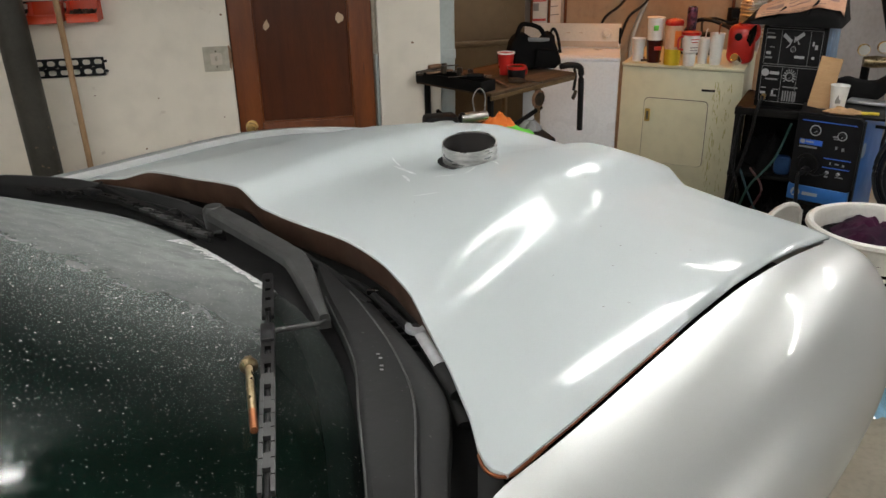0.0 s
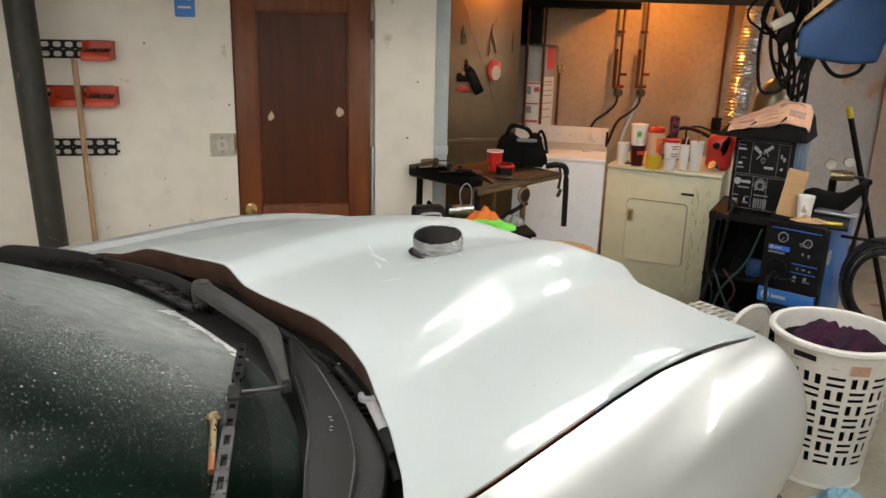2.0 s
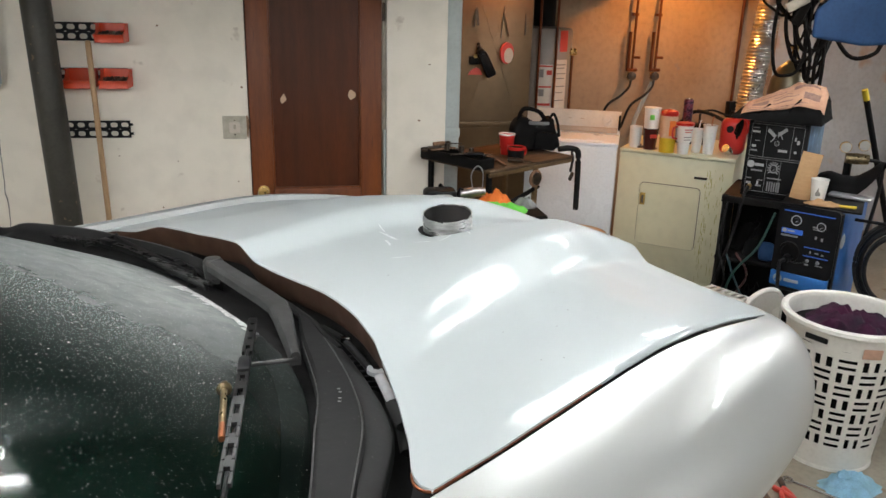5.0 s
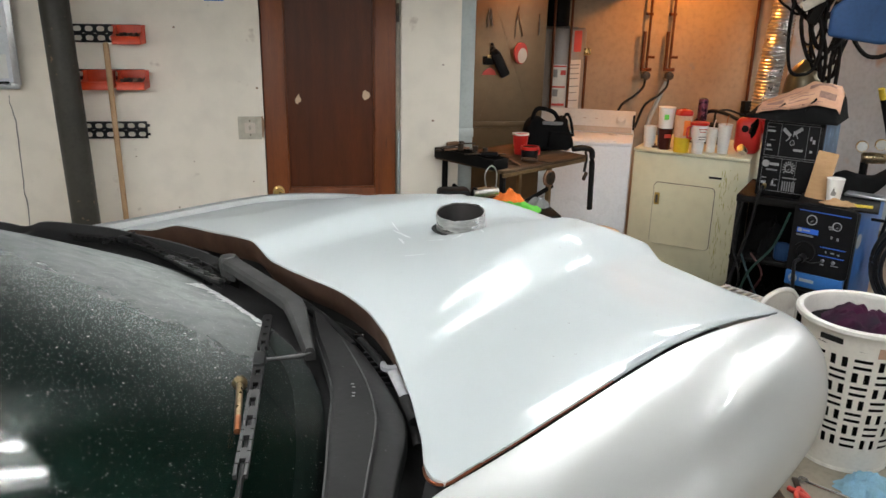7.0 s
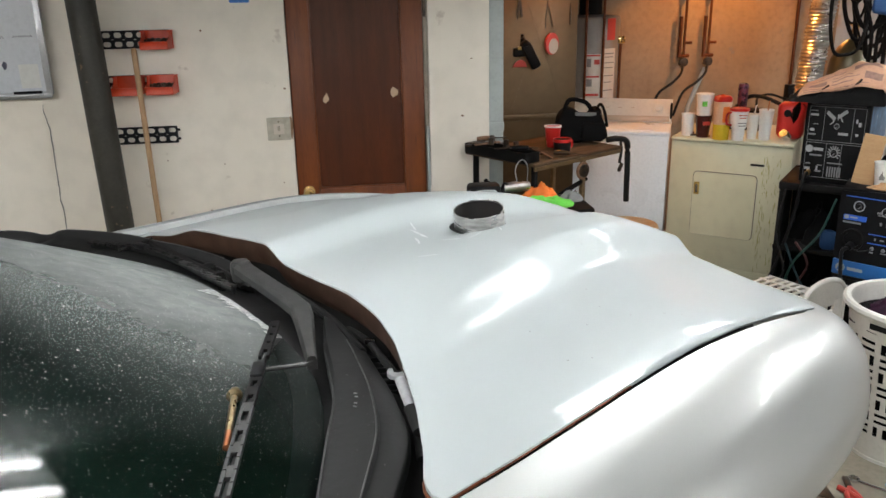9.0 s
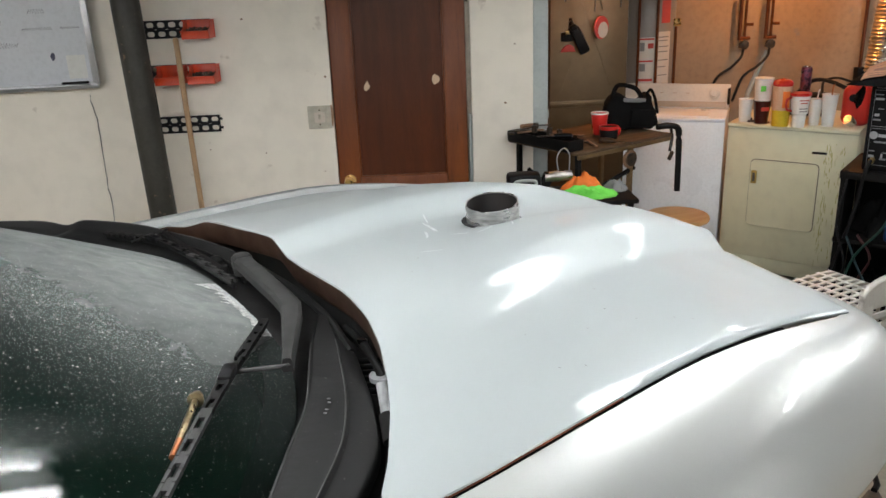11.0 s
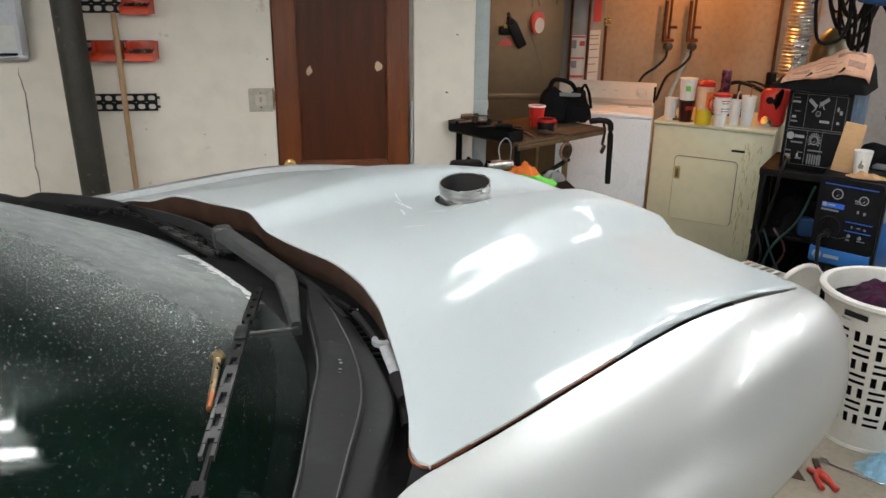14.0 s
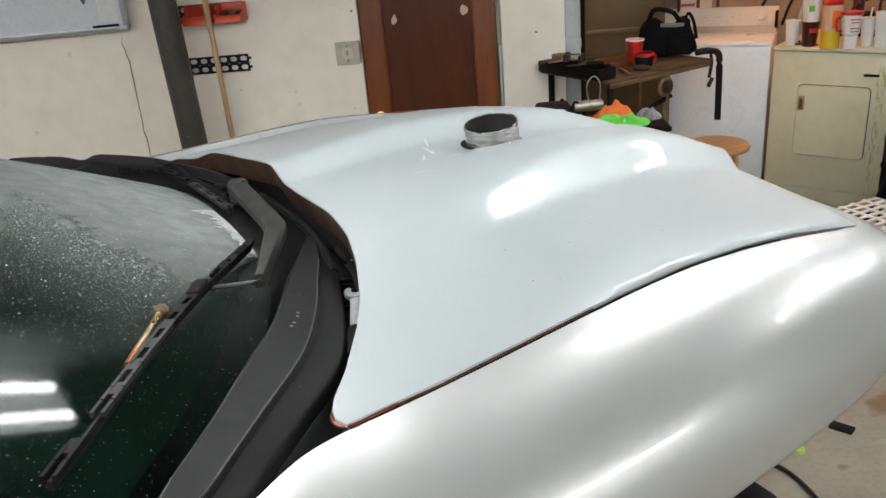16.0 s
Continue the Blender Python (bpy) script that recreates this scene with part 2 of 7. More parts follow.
M_COWL = shade("grey_worn_cowl_plastic", (0.0075, 0.0075, 0.0077), 0.6, second=(0.014, 0.0135, 0.0135), scale=9, grain=70, amount=0.8, bump=0.1, spec=0.14, spots=(0.05, 0.05, 0.048), spot_scale=150, spot_size=0.27)
M_WIPER = shade("grey_wiper_paint", (0.026, 0.026, 0.0255), 0.5, second=(0.017, 0.017, 0.017), scale=20, amount=0.6, spec=0.25)
M_RUBBER = shade("black_rubber", (0.006, 0.006, 0.006), 0.6, amount=0.5, spec=0.15)
M_SCUFF = shade("pale_scuff", (0.56, 0.585, 0.59), 0.7, second=(0.46, 0.485, 0.49), scale=60, amount=0.8)
M_DUST = shade("dust_crust", (0.50, 0.50, 0.49), 0.95, second=(0.22, 0.22, 0.22), scale=130, grain=400, amount=1.0, bump=0.9)
M_STEEL = shade("worn_steel_pipe", (0.62, 0.60, 0.58), 0.3, 0.95, second=(0.20, 0.19, 0.185), scale=16, grain=60, stretch=(1, 1, 4), amount=0.8, bump=0.06)
M_BORE = shade("dark_pipe_bore", (0.010, 0.008, 0.008), 0.8, second=(0.022, 0.016, 0.014), scale=20)
M_COPPERTIP = shade("copper_tip", (0.42, 0.16, 0.07), 0.3, 0.9)
M_TYRE = shade("tyre_rubber", (0.014, 0.013, 0.013), 0.75, bump=0.2, spec=0.15)
M_DASH = shade("dark_dashboard", (0.010, 0.018, 0.015), 0.9, spec=0.08, scale=3.0)


def windshield_glass():
    """Tinted glass under grey dust with crumbs of pale grit; grazing haze is painted in with the dust and thickens
    towards the cowl.
    """
    m = bpy.data.materials.new("dusty_tinted_glass")
    m.use_nodes = True
    n, l = m.node_tree.nodes, m.node_tree.links
    out = n["Material Output"]
    n.remove(n["Principled BSDF"])
    clear, shine, p, facing = n.new("ShaderNodeBsdfTransparent"), n.new("ShaderNodeBsdfGlossy"), n.new("ShaderNodeMixShader"), n.new("ShaderNodeFresnel")
    clear.inputs[0].default_value = (0.33, 0.50, 0.44, 1)
    facing.inputs[0].default_value = 1.28
    l = m.node_tree.links
    l.new(clear.outputs[0], p.inputs[1])
    l.new(shine.outputs[0], p.inputs[2])
    dust, grit = n.new("ShaderNodeBsdfDiffuse"), n.new("ShaderNodeBsdfDiffuse")
    grit.inputs[0].default_value = (0.60, 0.61, 0.59, 1)
    co = n.new("ShaderNodeTexCoord")

    def noise_tex(scale, detail, twist=0.0):
        x = n.new("ShaderNodeTexNoise")
        x.inputs["Scale"].default_value, x.inputs["Detail"].default_value, x.inputs["Distortion"].default_value = scale, detail, twist
        l.new(co.outputs["Object"], x.inputs["Vector"])
        return x.outputs[0]

    def ramp(src, lo, hi, a, b):
        x = n.new("ShaderNodeMapRange")
        for k, v in zip((1, 2, 3, 4), (lo, hi, a, b)):
            x.inputs[k].default_value = v
        l.new(src, x.inputs[0])
        return x.outputs[0]

    def join(a, b, how="MULTIPLY"):
        x = n.new("ShaderNodeMath")
        x.operation = how
        l.new(a, x.inputs[0])
        l.new(b, x.inputs[1])
        return x.outputs[0]

    def crumbs(scale, radius, share, top):
        v = n.new("ShaderNodeTexVoronoi")
        v.voronoi_dimensions = "2D"
        v.inputs["Scale"].default_value = scale
        l.new(co.outputs["Object"], v.inputs["Vector"])
        tone = n.new("ShaderNodeSeparateColor")
        l.new(v.outputs["Color"], tone.inputs[0])
        inside = join(ramp(tone.outputs[1], 0.0, 1.0, radius * 0.4, radius), v.outputs["Distance"], "GREATER_THAN")
        return join(join(inside, ramp(tone.outputs[0], 1 - share, 1 - share + 0.01, 0.0, 1.0)), ramp(tone.outputs[2], 0.0, 1.0, 0.15 * top, top))

    place = n.new("ShaderNodeSeparateXYZ")
    l.new(co.outputs["Object"], place.inputs[0])
    lean = n.new("ShaderNodeMath")
    lean.operation = "MULTIPLY_ADD"
    lean.inputs[1].default_value = 0.5
    l.new(place.outputs[1], lean.inputs[0])
    l.new(place.outputs[0], lean.inputs[2])
    near_fade = ramp(place.outputs[1], 0.16, 0.42, 0.12, 1.0)
    across = n.new("ShaderNodeVectorMath")
    across.operation = "DOT_PRODUCT"
    across.inputs[1].default_value = (0.859, -0.512, 0.0)
    l.new(co.outputs["Object"], across.inputs[0])
    blade_fade = ramp(across.outputs["Value"], -0.226, -0.205, 1.0, 0.22)
    swirl = ramp(noise_tex(2.4, 6.0, 1.6), 0.3, 0.68, 0.82, 1.0)
    # dust plus painted grazing haze, set by position on the glass
    haze_veil = join(join(join(ramp(lean.outputs[0], -0.13, 0.42, 0.03, 0.97), near_fade), swirl), blade_fade)
    l.new(ramp(place.outputs[1], 0.17, 0.28, 0.05, 0.5), shine.inputs["Roughness"])
    l.new(join(facing.outputs[0], ramp(place.outputs[1], 0.16, 0.28, 1.0, 0.05)), p.inputs[0])
    tone = n.new("ShaderNodeMix")
    tone.data_type = "RGBA"
    tone.inputs[6].default_value, tone.inputs[7].default_value = (0.124, 0.134, 0.130, 1), (0.188, 0.196, 0.191, 1)
    l.new(ramp(noise_tex(26.0, 6.0, 0.6), 0.3, 0.7, 0.0, 1.0), tone.inputs[0])
    l.new(tone.outputs[2], dust.inputs[0])
    patch = ramp(noise_tex(3.2, 2.0), 0.30, 0.60, 0.65, 1.0)
    dots = join(join(join(crumbs(58.0, 0.060, 0.50, 0.75), crumbs(140.0, 0.12, 0.30, 0.30), "MAXIMUM"), crumbs(27.0, 0.040, 0.28, 0.6), "MAXIMUM"), join(patch, ramp(place.outputs[1], 0.18, 0.30, 0.1, 1.0)))
    dots = join(dots, blade_fade)
    dots = join(dots, ramp(noise_tex(320.0, 2.0), 0.66, 0.74, 0.0, 0.30), "MAXIMUM")
    veiled, gritty = n.new("ShaderNodeMixShader"), n.new("ShaderNodeMixShader")
    l.new(haze_veil, veiled.inputs[0])
    l.new(p.outputs[0], veiled.inputs[1])
    l.new(dust.outputs[0], veiled.inputs[2])
    l.new(dots, gritty.inputs[0])
    l.new(veiled.outputs[0], gritty.inputs[1])
    l.new(grit.outputs[0], gritty.inputs[2])
    l.new(gritty.outputs[0], out.inputs[0])
    return m


M_GLASS = windshield_glass()


# ---- mesh helpers ----
def add_box(bm, c, s, bevel=0.0, rot=None, segs=2):
    g = bmesh.ops.create_cube(bm, size=1.0)
    vs = g["verts"]
    bmesh.ops.scale(bm, vec=s, verts=vs)
    if bevel:
        es = list({e for v in vs for e in v.link_edges})
        r = bmesh.ops.bevel(bm, geom=es, offset=min(bevel, min(s) * 0.45), segments=segs, affect="EDGES", profile=0.5)
        vs = list({v for f in r["faces"] for v in f.verts} | {v for v in vs if v.is_valid})
    if rot is not None:
        bmesh.ops.rotate(bm, cent=(0, 0, 0), matrix=Euler([radians(a) for a in rot]).to_matrix(), verts=vs)
    bmesh.ops.translate(bm, vec=c, verts=vs)
    return bm


def box(c, s, bevel=0.0, rot=None, segs=2):
    return add_box(bmesh.new(), c, s, bevel, rot, segs)


def add_lathe(bm, profile, n=24, at=(0, 0, 0), m=None, closed=False):
    """Turns (radius, height) pairs round the z axis."""
    rings = []
    m = m or Matrix.Identity(4)
    for r, z in profile:
        if r < 1e-5:
            rings.append([bm.verts.new(m @ Vector((0, 0, z)) + Vector(at))])
        else:
            rings.append([bm.verts.new(m @ Vector((r * math.cos(2 * math.pi * k / n), r * math.sin(2 * math.pi * k / n), z)) + Vector(at)) for k in range(n)])
    for a, b in zip(rings, rings[1:] + (rings[:1] if closed else [])):
        for k in range(n):
            f = [a[k % len(a)], a[(k + 1) % len(a)], b[(k + 1) % len(b)], b[k % len(b)]]
            f = list(dict.fromkeys(f))
            if len(f) > 2:
                bm.faces.new(f)
    return bm


def lathe(profile, n=24, at=(0, 0, 0), m=None, closed=False):
    return add_lathe(bmesh.new(), profile, n, at, m, closed)


def smooth_line(pts, per=6):
    pts = [Vector(p) for p in pts]
    if len(pts) < 3:
        return pts
    ext = [2 * pts[0] - pts[1]] + pts + [2 * pts[-1] - pts[-2]]
    out = []
    for i in range(1, len(ext) - 2):
        p0, p1, p2, p3 = ext[i - 1 : i + 3]
        for k in range(per):
            t = k / per
            out.append(0.5 * (2 * p1 + (p2 - p0) * t + (2 * p0 - 5 * p1 + 4 * p2 - p3) * t * t + (3 * p1 - p0 - 3 * p2 + p3) * t ** 3))
    return out + [pts[-1]]


def add_tube(bm, pts, r, n=10, smooth=True, radii=None, flat=None):
    """Sweeps a ring along a line; flat squashes it (width, height) with height along up."""
    pts = smooth_line(pts) if smooth else [Vector(p) for p in pts]
    rings = []
    for i, p in enumerate(pts):
        d = (pts[min(i + 1, len(pts) - 1)] - pts[max(i - 1, 0)]).normalized()
        side = d.cross(Vector((0, 0, 1)))
        side = side.normalized() if side.length > 0.05 else Vector((1, 0, 0))
        up = side.cross(d).normalized()
        rr = r if radii is None else np.interp(i / (len(pts) - 1), np.linspace(0, 1, len(radii)), radii)
        a, b = (rr, rr) if flat is None else (rr * flat[0], rr * flat[1])
        rings.append([bm.verts.new(p + side * a * math.cos(2 * math.pi * k / n) + up * b * math.sin(2 * math.pi * k / n)) for k in range(n)])
    for a, b in zip(rings, rings[1:]):
        for k in range(n):
            bm.faces.new((a[k], a[(k + 1) % n], b[(k + 1) % n], b[k]))
    bm.faces.new(rings[0][::-1])
    bm.faces.new(rings[-1])
    return bm


def tube(pts, r, n=10, smooth=True, radii=None, flat=None):
    return add_tube(bmesh.new(), pts, r, n, smooth, radii, flat)


def add_plate(bm, outline, depth, m=None):
    """A flat piece with the given outline (x, z) and a thickness along y."""
    m = m or Matrix.Identity(4)
    a = [bm.verts.new(m @ Vector((x, 0, z))) for x, z in outline]
    b = [bm.verts.new(m @ Vector((x, depth, z))) for x, z in outline]
    bm.faces.new(a)
    bm.faces.new(b[::-1])
    for i in range(len(a)):
        j = (i + 1) % len(a)
        bm.faces.new((a[j], a[i], b[i], b[j]))
    return bm


def rounded(cx, cz, w, h, r, n=4):
    out = []
    for sx, sz, a0 in ((1, 1, 0), (-1, 1, 90), (-1, -1, 180), (1, -1, 270)):
        for k in range(n + 1):
            a = radians(a0 + 90 * k / n)
            out.append((cx + sx * (w / 2 - r) + r * math.cos(a), cz + sz * (h / 2 - r) + r * math.sin(a)))
    return out


def disc(cx, cz, r, n=20):
    return [(cx + r * math.cos(2 * math.pi * k / n), cz + r * math.sin(2 * math.pi * k / n)) for k in range(n)]


def grid_mesh(bm, rows):
    vs = [[bm.verts.new(p) for p in row] for row in rows]
    for a, b in zip(vs, vs[1:]):
        for k in range(len(a) - 1):
            bm.faces.new((a[k], a[k + 1], b[k + 1], b[k]))
    return vs


def finish(name, bm, material, smooth=True, angle=40):
    bmesh.ops.recalc_face_normals(bm, faces=bm.faces)
    me = bpy.data.meshes.new(name)
    bm.to_mesh(me)
    bm.free()
    if smooth:
        me.shade_smooth()
        me.set_sharp_from_angle(angle=radians(angle))
    me.materials.append(material)
    return me


def part(name, bm, material, parent, label="", angle=40):
    ob = new(name, finish(name, bm, material, angle=angle))
    ob.parent = parent
    return tagged(ob, label)


def thing(name, m, label, category, group="", kind=""):
    ob = new(name)
    ob.matrix_world = m
    ob.empty_display_size = 0.1
    return tagged(ob, label, category, group, kind)


def single(name, bm, material, m, label, category, group="", kind="", angle=40):
    ob = new(name, finish(name, bm, material, angle=angle))
    ob.matrix_world = m
    return tagged(ob, label, category, group, kind)


def curve_at(x, xs, ys):
    """Smooth interpolation through a few values."""
    return float(np.interp(x, xs, ys))


def ease(t):
    t = min(1.0, max(0.0, t))
    return t * t * (3 - 2 * t)


def crumple(w, d, h, seed, n=22, folds=3.0):
    """A heap of cloth: a domed, folded sheet with a skirt, w by d by h."""
    bm = bmesh.new()
    rows = []
    for i in range(n + 1):
        row = []
        for j in range(n + 1):
            x, y = 2 * i / n - 1, 2 * j / n - 1
            rad = min(1.0, math.hypot(x, y))
            lift = (1 - rad ** 3) * (0.65 + 0.55 * noise.noise(Vector((x * folds, y * folds, seed)))) + 0.22 * abs(noise.noise(Vector((x * folds * 2.3, y * folds * 2.3, seed + 5))))
            k = 1 - 0.22 * noise.noise(Vector((x * 2, y * 2, seed + 9)))
            sq = max(abs(x), abs(y)) / (math.hypot(x, y) + 1e-6)
            row.append((x * sq * w / 2 * k, y * sq * d / 2 * k, max(0.004, lift * h * (1 if rad < 0.97 else 0.1))))
        rows.append(row)
    vs = grid_mesh(bm, rows)
    rim = [v[0] for v in vs] + vs[-1][1:] + [v[-1] for v in vs[::-1][1:]] + vs[0][::-1][1:-1]
    low = [bm.verts.new((v.co.x * 0.94, v.co.y * 0.94, 0.001)) for v in rim]
    for k in range(len(rim)):
        j = (k + 1) % len(rim)
        bm.faces.new((rim[k], rim[j], low[j], low[k]))
    bm.faces.new(low)
    return bm


# ---- the room ----
DOOR_Y, BACK_Y, CEIL = 4.02, 5.5, 2.16
ID = Matrix.Identity(4)


def wall_pieces(name, pieces, material, label):
    bm = bmesh.new()
    for c, s in pieces:
        add_box(bm, c, s)
    return single(name, bm, material, ID, label, "wall", kind="structure")


single("floor", box((0.8, 1.2, -0.05), (8.5, 9.2, 0.1)), M_FLOOR, ID, "stained grey concrete basement floor", "floor", kind="structure")
# wall with the door opening, x from -1.29 to 0.93
wall_pieces("wall_door", [((-0.70, DOOR_Y + 0.1, 1.08), (1.19, 0.2, 2.16)), ((0.756, DOOR_Y + 0.1, 1.08), (0.312, 0.2, 2.16)),
                          ((0.2475, DOOR_Y + 0.1, 2.05), (0.705, 0.2, 0.22))], M_WALL, "off-white painted plaster wall with small scuffs and chips")
bm = bmesh.new()
add_box(bm, (0, 0.1, 1.08), (2.2, 0.2, 2.16))
single("wall_left", bm, M_WALL, pose(-1.293 - 1.09, DOOR_Y - 0.14, 0, 0, 0, 7.5), "off-white painted plaster wall behind the whiteboard", "wall", kind="structure")
wall_pieces("wall_west", [((-3.35, 1.0, 1.08), (0.2, 8.8, 2.16))], M_WALL, "off-white painted plaster side wall")
wall_pieces("wall_south", [((0.8, -3.2, 1.08), (8.2, 0.2, 2.16))], M_WALL, "off-white painted wall behind the car")
wall_pieces("wall_back", [((2.2, BACK_Y + 0.1, 1.08), (3.1, 0.2, 2.16))], M_CONC, "bare stained concrete wall behind the laundry machines")
wall_pieces("wall_back_right", [((4.40, BACK_Y + 0.1, 1.08), (1.3, 0.2, 2.16))], M_GREYWALL, "peeling grey painted concrete wall")
wall_pieces("wall_east", [((4.95, 1.1, 1.08), (0.2, 8.7, 2.16))], M_GREYWALL, "bare grey concrete side wall")
wall_pieces("wall_alcove", [((0.86, 4.86, 1.08), (0.14, 1.27, 2.16))], M_CONC, "concrete return wall beside the furnace")
bm = bmesh.new()
add_box(bm, (0.8, 1.2, CEIL + 0.13), (8.6, 9.2, 0.04))
for k in range(21):
    add_box(bm, (-3.1 + 0.4 * k, 1.2, CEIL + 0.055), (0.045, 8.9, 0.11))
single("ceiling", bm, M_CEIL, ID, "dark unfinished wooden joist ceiling", "ceiling", kind="structure")
# beam bottom set low to screen the back bulb from the bonnet
single("beam", box((2.97, 4.55, 2.045), (2.7, 0.12, 0.31), 0.008), M_CEIL, ID, "dark wooden beam under the joists", "beam", kind="structure")
# board added to screen the furnace bulb from the bonnet
single("header_board", box((1.31, 4.42, 2.07), (0.6, 0.05, 0.26), 0.005), M_CEIL, ID, "dark wooden header board added before the furnace to screen the bulb", "board", kind="structure")
pts = [(0.014 * noise.noise(Vector((k * 0.23, 0.5, 2))) + 0.005 * noise.noise(Vector((k * 1.3, 3.5, 2))), 0, 1.29 - 0.03 * k) for k in range(30)]
bm = tube(pts, 0.0022, 6, False, [0.0016, 0.0034, 0.0020, 0.0030, 0.0014, 0.0028])
single("crack", bm, M_GREYINK, pose(-1.287, DOOR_Y - 0.003, 0), "thin dark crack down the wall corner", "crack", kind="structure")


def scuff(x, z, w, h, seed):
    pts = [(x + w / 2 * math.cos(a) * (0.7 + 0.5 * noise.noise(Vector((math.cos(a), math.sin(a), seed)))), z + h / 2 * math.sin(a) * (0.7 + 0.5 * noise.noise(Vector((math.cos(a), math.sin(a), seed + 3)))))
           for a in (2 * math.pi * k / 10 for k in range(10))]
    return pts


bm = bmesh.new()
rng = random.Random(4)
for x, z in ((-0.46, 0.96), (-0.74, 0.99), (-0.13, 1.33), (-0.55, 0.72), (-0.17, 0.85), (0.77, 1.16), (0.82, 1.45), (-0.51, 1.62)):
    add_plate(bm, scuff(x, z, 0.008 + 0.012 * rng.random(), 0.006 + 0.010 * rng.random(), rng.random() * 9), 0.003, pose(0, DOOR_Y - 0.003, 0))
single("wall_chips", bm, M_RUST, ID, "small brown chips and scuffs in the paint", "chips", kind="structure")

# door
door = thing("door_1", pose(-0.1, DOOR_Y + 0.02, 0), "red-brown stained wooden door with one recessed panel, closed", "door", kind="structure")
W, H = 0.675, 1.885
part("stile", box((0.055, 0.02, H / 2), (0.11, 0.04, H), 0.003), M_DOOR2, door)
part("stile", box((W - 0.055, 0.02, H / 2), (0.11, 0.04, H), 0.003), M_DOOR2, door)
part("rail", box((W / 2, 0.02, H - 0.05), (W - 0.222, 0.038, 0.1), 0.003), M_DOOR2, door)
part("rail", box((W / 2, 0.02, 0.735), (W - 0.222, 0.038, 0.13), 0.003), M_DOOR2, door)
part("rail", box((W / 2, 0.02, 0.12), (W - 0.222, 0.038, 0.24), 0.003), M_DOOR2, door)
part("panel", box((W / 2, 0.026, 1.29), (W - 0.21, 0.014, 0.99)), M_DOOR, door)
part("panel", box((W / 2, 0.026, 0.455), (W - 0.21, 0.014, 0.44)), M_DOOR, door)
bm = bmesh.new()
for x0, x1, z0, z1 in ((0.11, 0.118, 0.8, 1.785), (W - 0.118, W - 0.11, 0.8, 1.785), (0.11, W - 0.11, 0.8, 0.808), (0.11, W - 0.11, 1.777, 1.785)):
    add_box(bm, ((x0 + x1) / 2, 0.012, (z0 + z1) / 2), (x1 - x0, 0.012, z1 - z0), 0.002)
part("moulding", bm, M_DOOR2, door)
for x, z, w, h, sd in ((0.172, 1.268, 0.044, 0.062, 1.0), (0.522, 1.288, 0.058, 0.074, 4.0)):
    part("bare_chip", add_plate(bmesh.new(), scuff(x, z, w, h, sd), 0.004, pose(0, 0.0162 if x < 0.5 else 0.0162, 0)), M_CHIP, door, "bare wood chip in the finish")
knob = part("door_knob", lathe([(0.0, 0.0), (0.030, 0.0), (0.031, 0.006), (0.012, 0.01), (0.011, 0.03), (0.024, 0.036), (0.029, 0.048), (0.026, 0.06), (0.0, 0.066)], 20, (0.055, 0, 0.79), Euler((radians(90), 0, 0)).to_matrix().to_4x4()), M_BRASS, door, "worn brass door knob")
part("hinge", lathe([(0.0, 0), (0.007, 0), (0.007, 0.09), (0.0, 0.09)], 10, (W + 0.008, -0.008, 1.66)), M_TOOL, door)
part("hinge", lathe([(0.0, 0), (0.007, 0), (0.007, 0.09), (0.0, 0.09)], 10, (W + 0.008, -0.008, 0.4)), M_TOOL, door)
bm = bmesh.new()
add_box(bm, (-0.004, 0.11, 0.97), (0.006, 0.17, 1.94))
part("jamb", box((W + 0.016, 0.106, 0.97), (0.026, 0.17, 1.94), 0.003), M_PLATE, door, "dirty pale worn jamb")
add_box(bm, (W / 2, 0.11, 1.913), (W + 0.03, 0.17, 0.05))
part("jamb", bm, M_CEIL, door)
part("worn_jamb_edge", box((W + 0.014, -0.004, 0.9), (0.014, 0.03, 0.42), 0.004), M_GREYPAINT, door, "grey worn metal jamb edge")

# light switch
sw = thing("light_switch", pose(-0.234, DOOR_Y, 1.071), "grubby beige toggle light switch plate on the wall", "switch")
part("plate", add_plate(bmesh.new(), rounded(0.06, 0.058, 0.118, 0.116, 0.006), -0.005), M_PLATE, sw)
part("toggle_frame", add_plate(bmesh.new(), rounded(0.06, 0.058, 0.052, 0.052, 0.004), -0.0035, pose(0, -0.0055, 0)), M_LABEL, sw)
part("toggle", box((0.06, -0.014, 0.062), (0.012, 0.014, 0.022), 0.003, (18, 0, 0)), M_PLATE, sw)
for z in (0.022, 0.094):
    part("screw", lathe([(0, 0), (0.004, 0), (0.003, 0.002), (0, 0.002)], 10, (0.06, -0.005, z), Euler((radians(90), 0, 0)).to_matrix().to_4x4()), M_TOOL, sw)
single("rust_patch", add_plate(bmesh.new(), scuff(-0.112, 1.135, 0.03, 0.16, 2.0), 0.004, pose(0, DOOR_Y - 0.004, 0)), M_RUST, ID, "brown worn patch between switch and door", "stain", kind="structure")

# perforated rails with bins


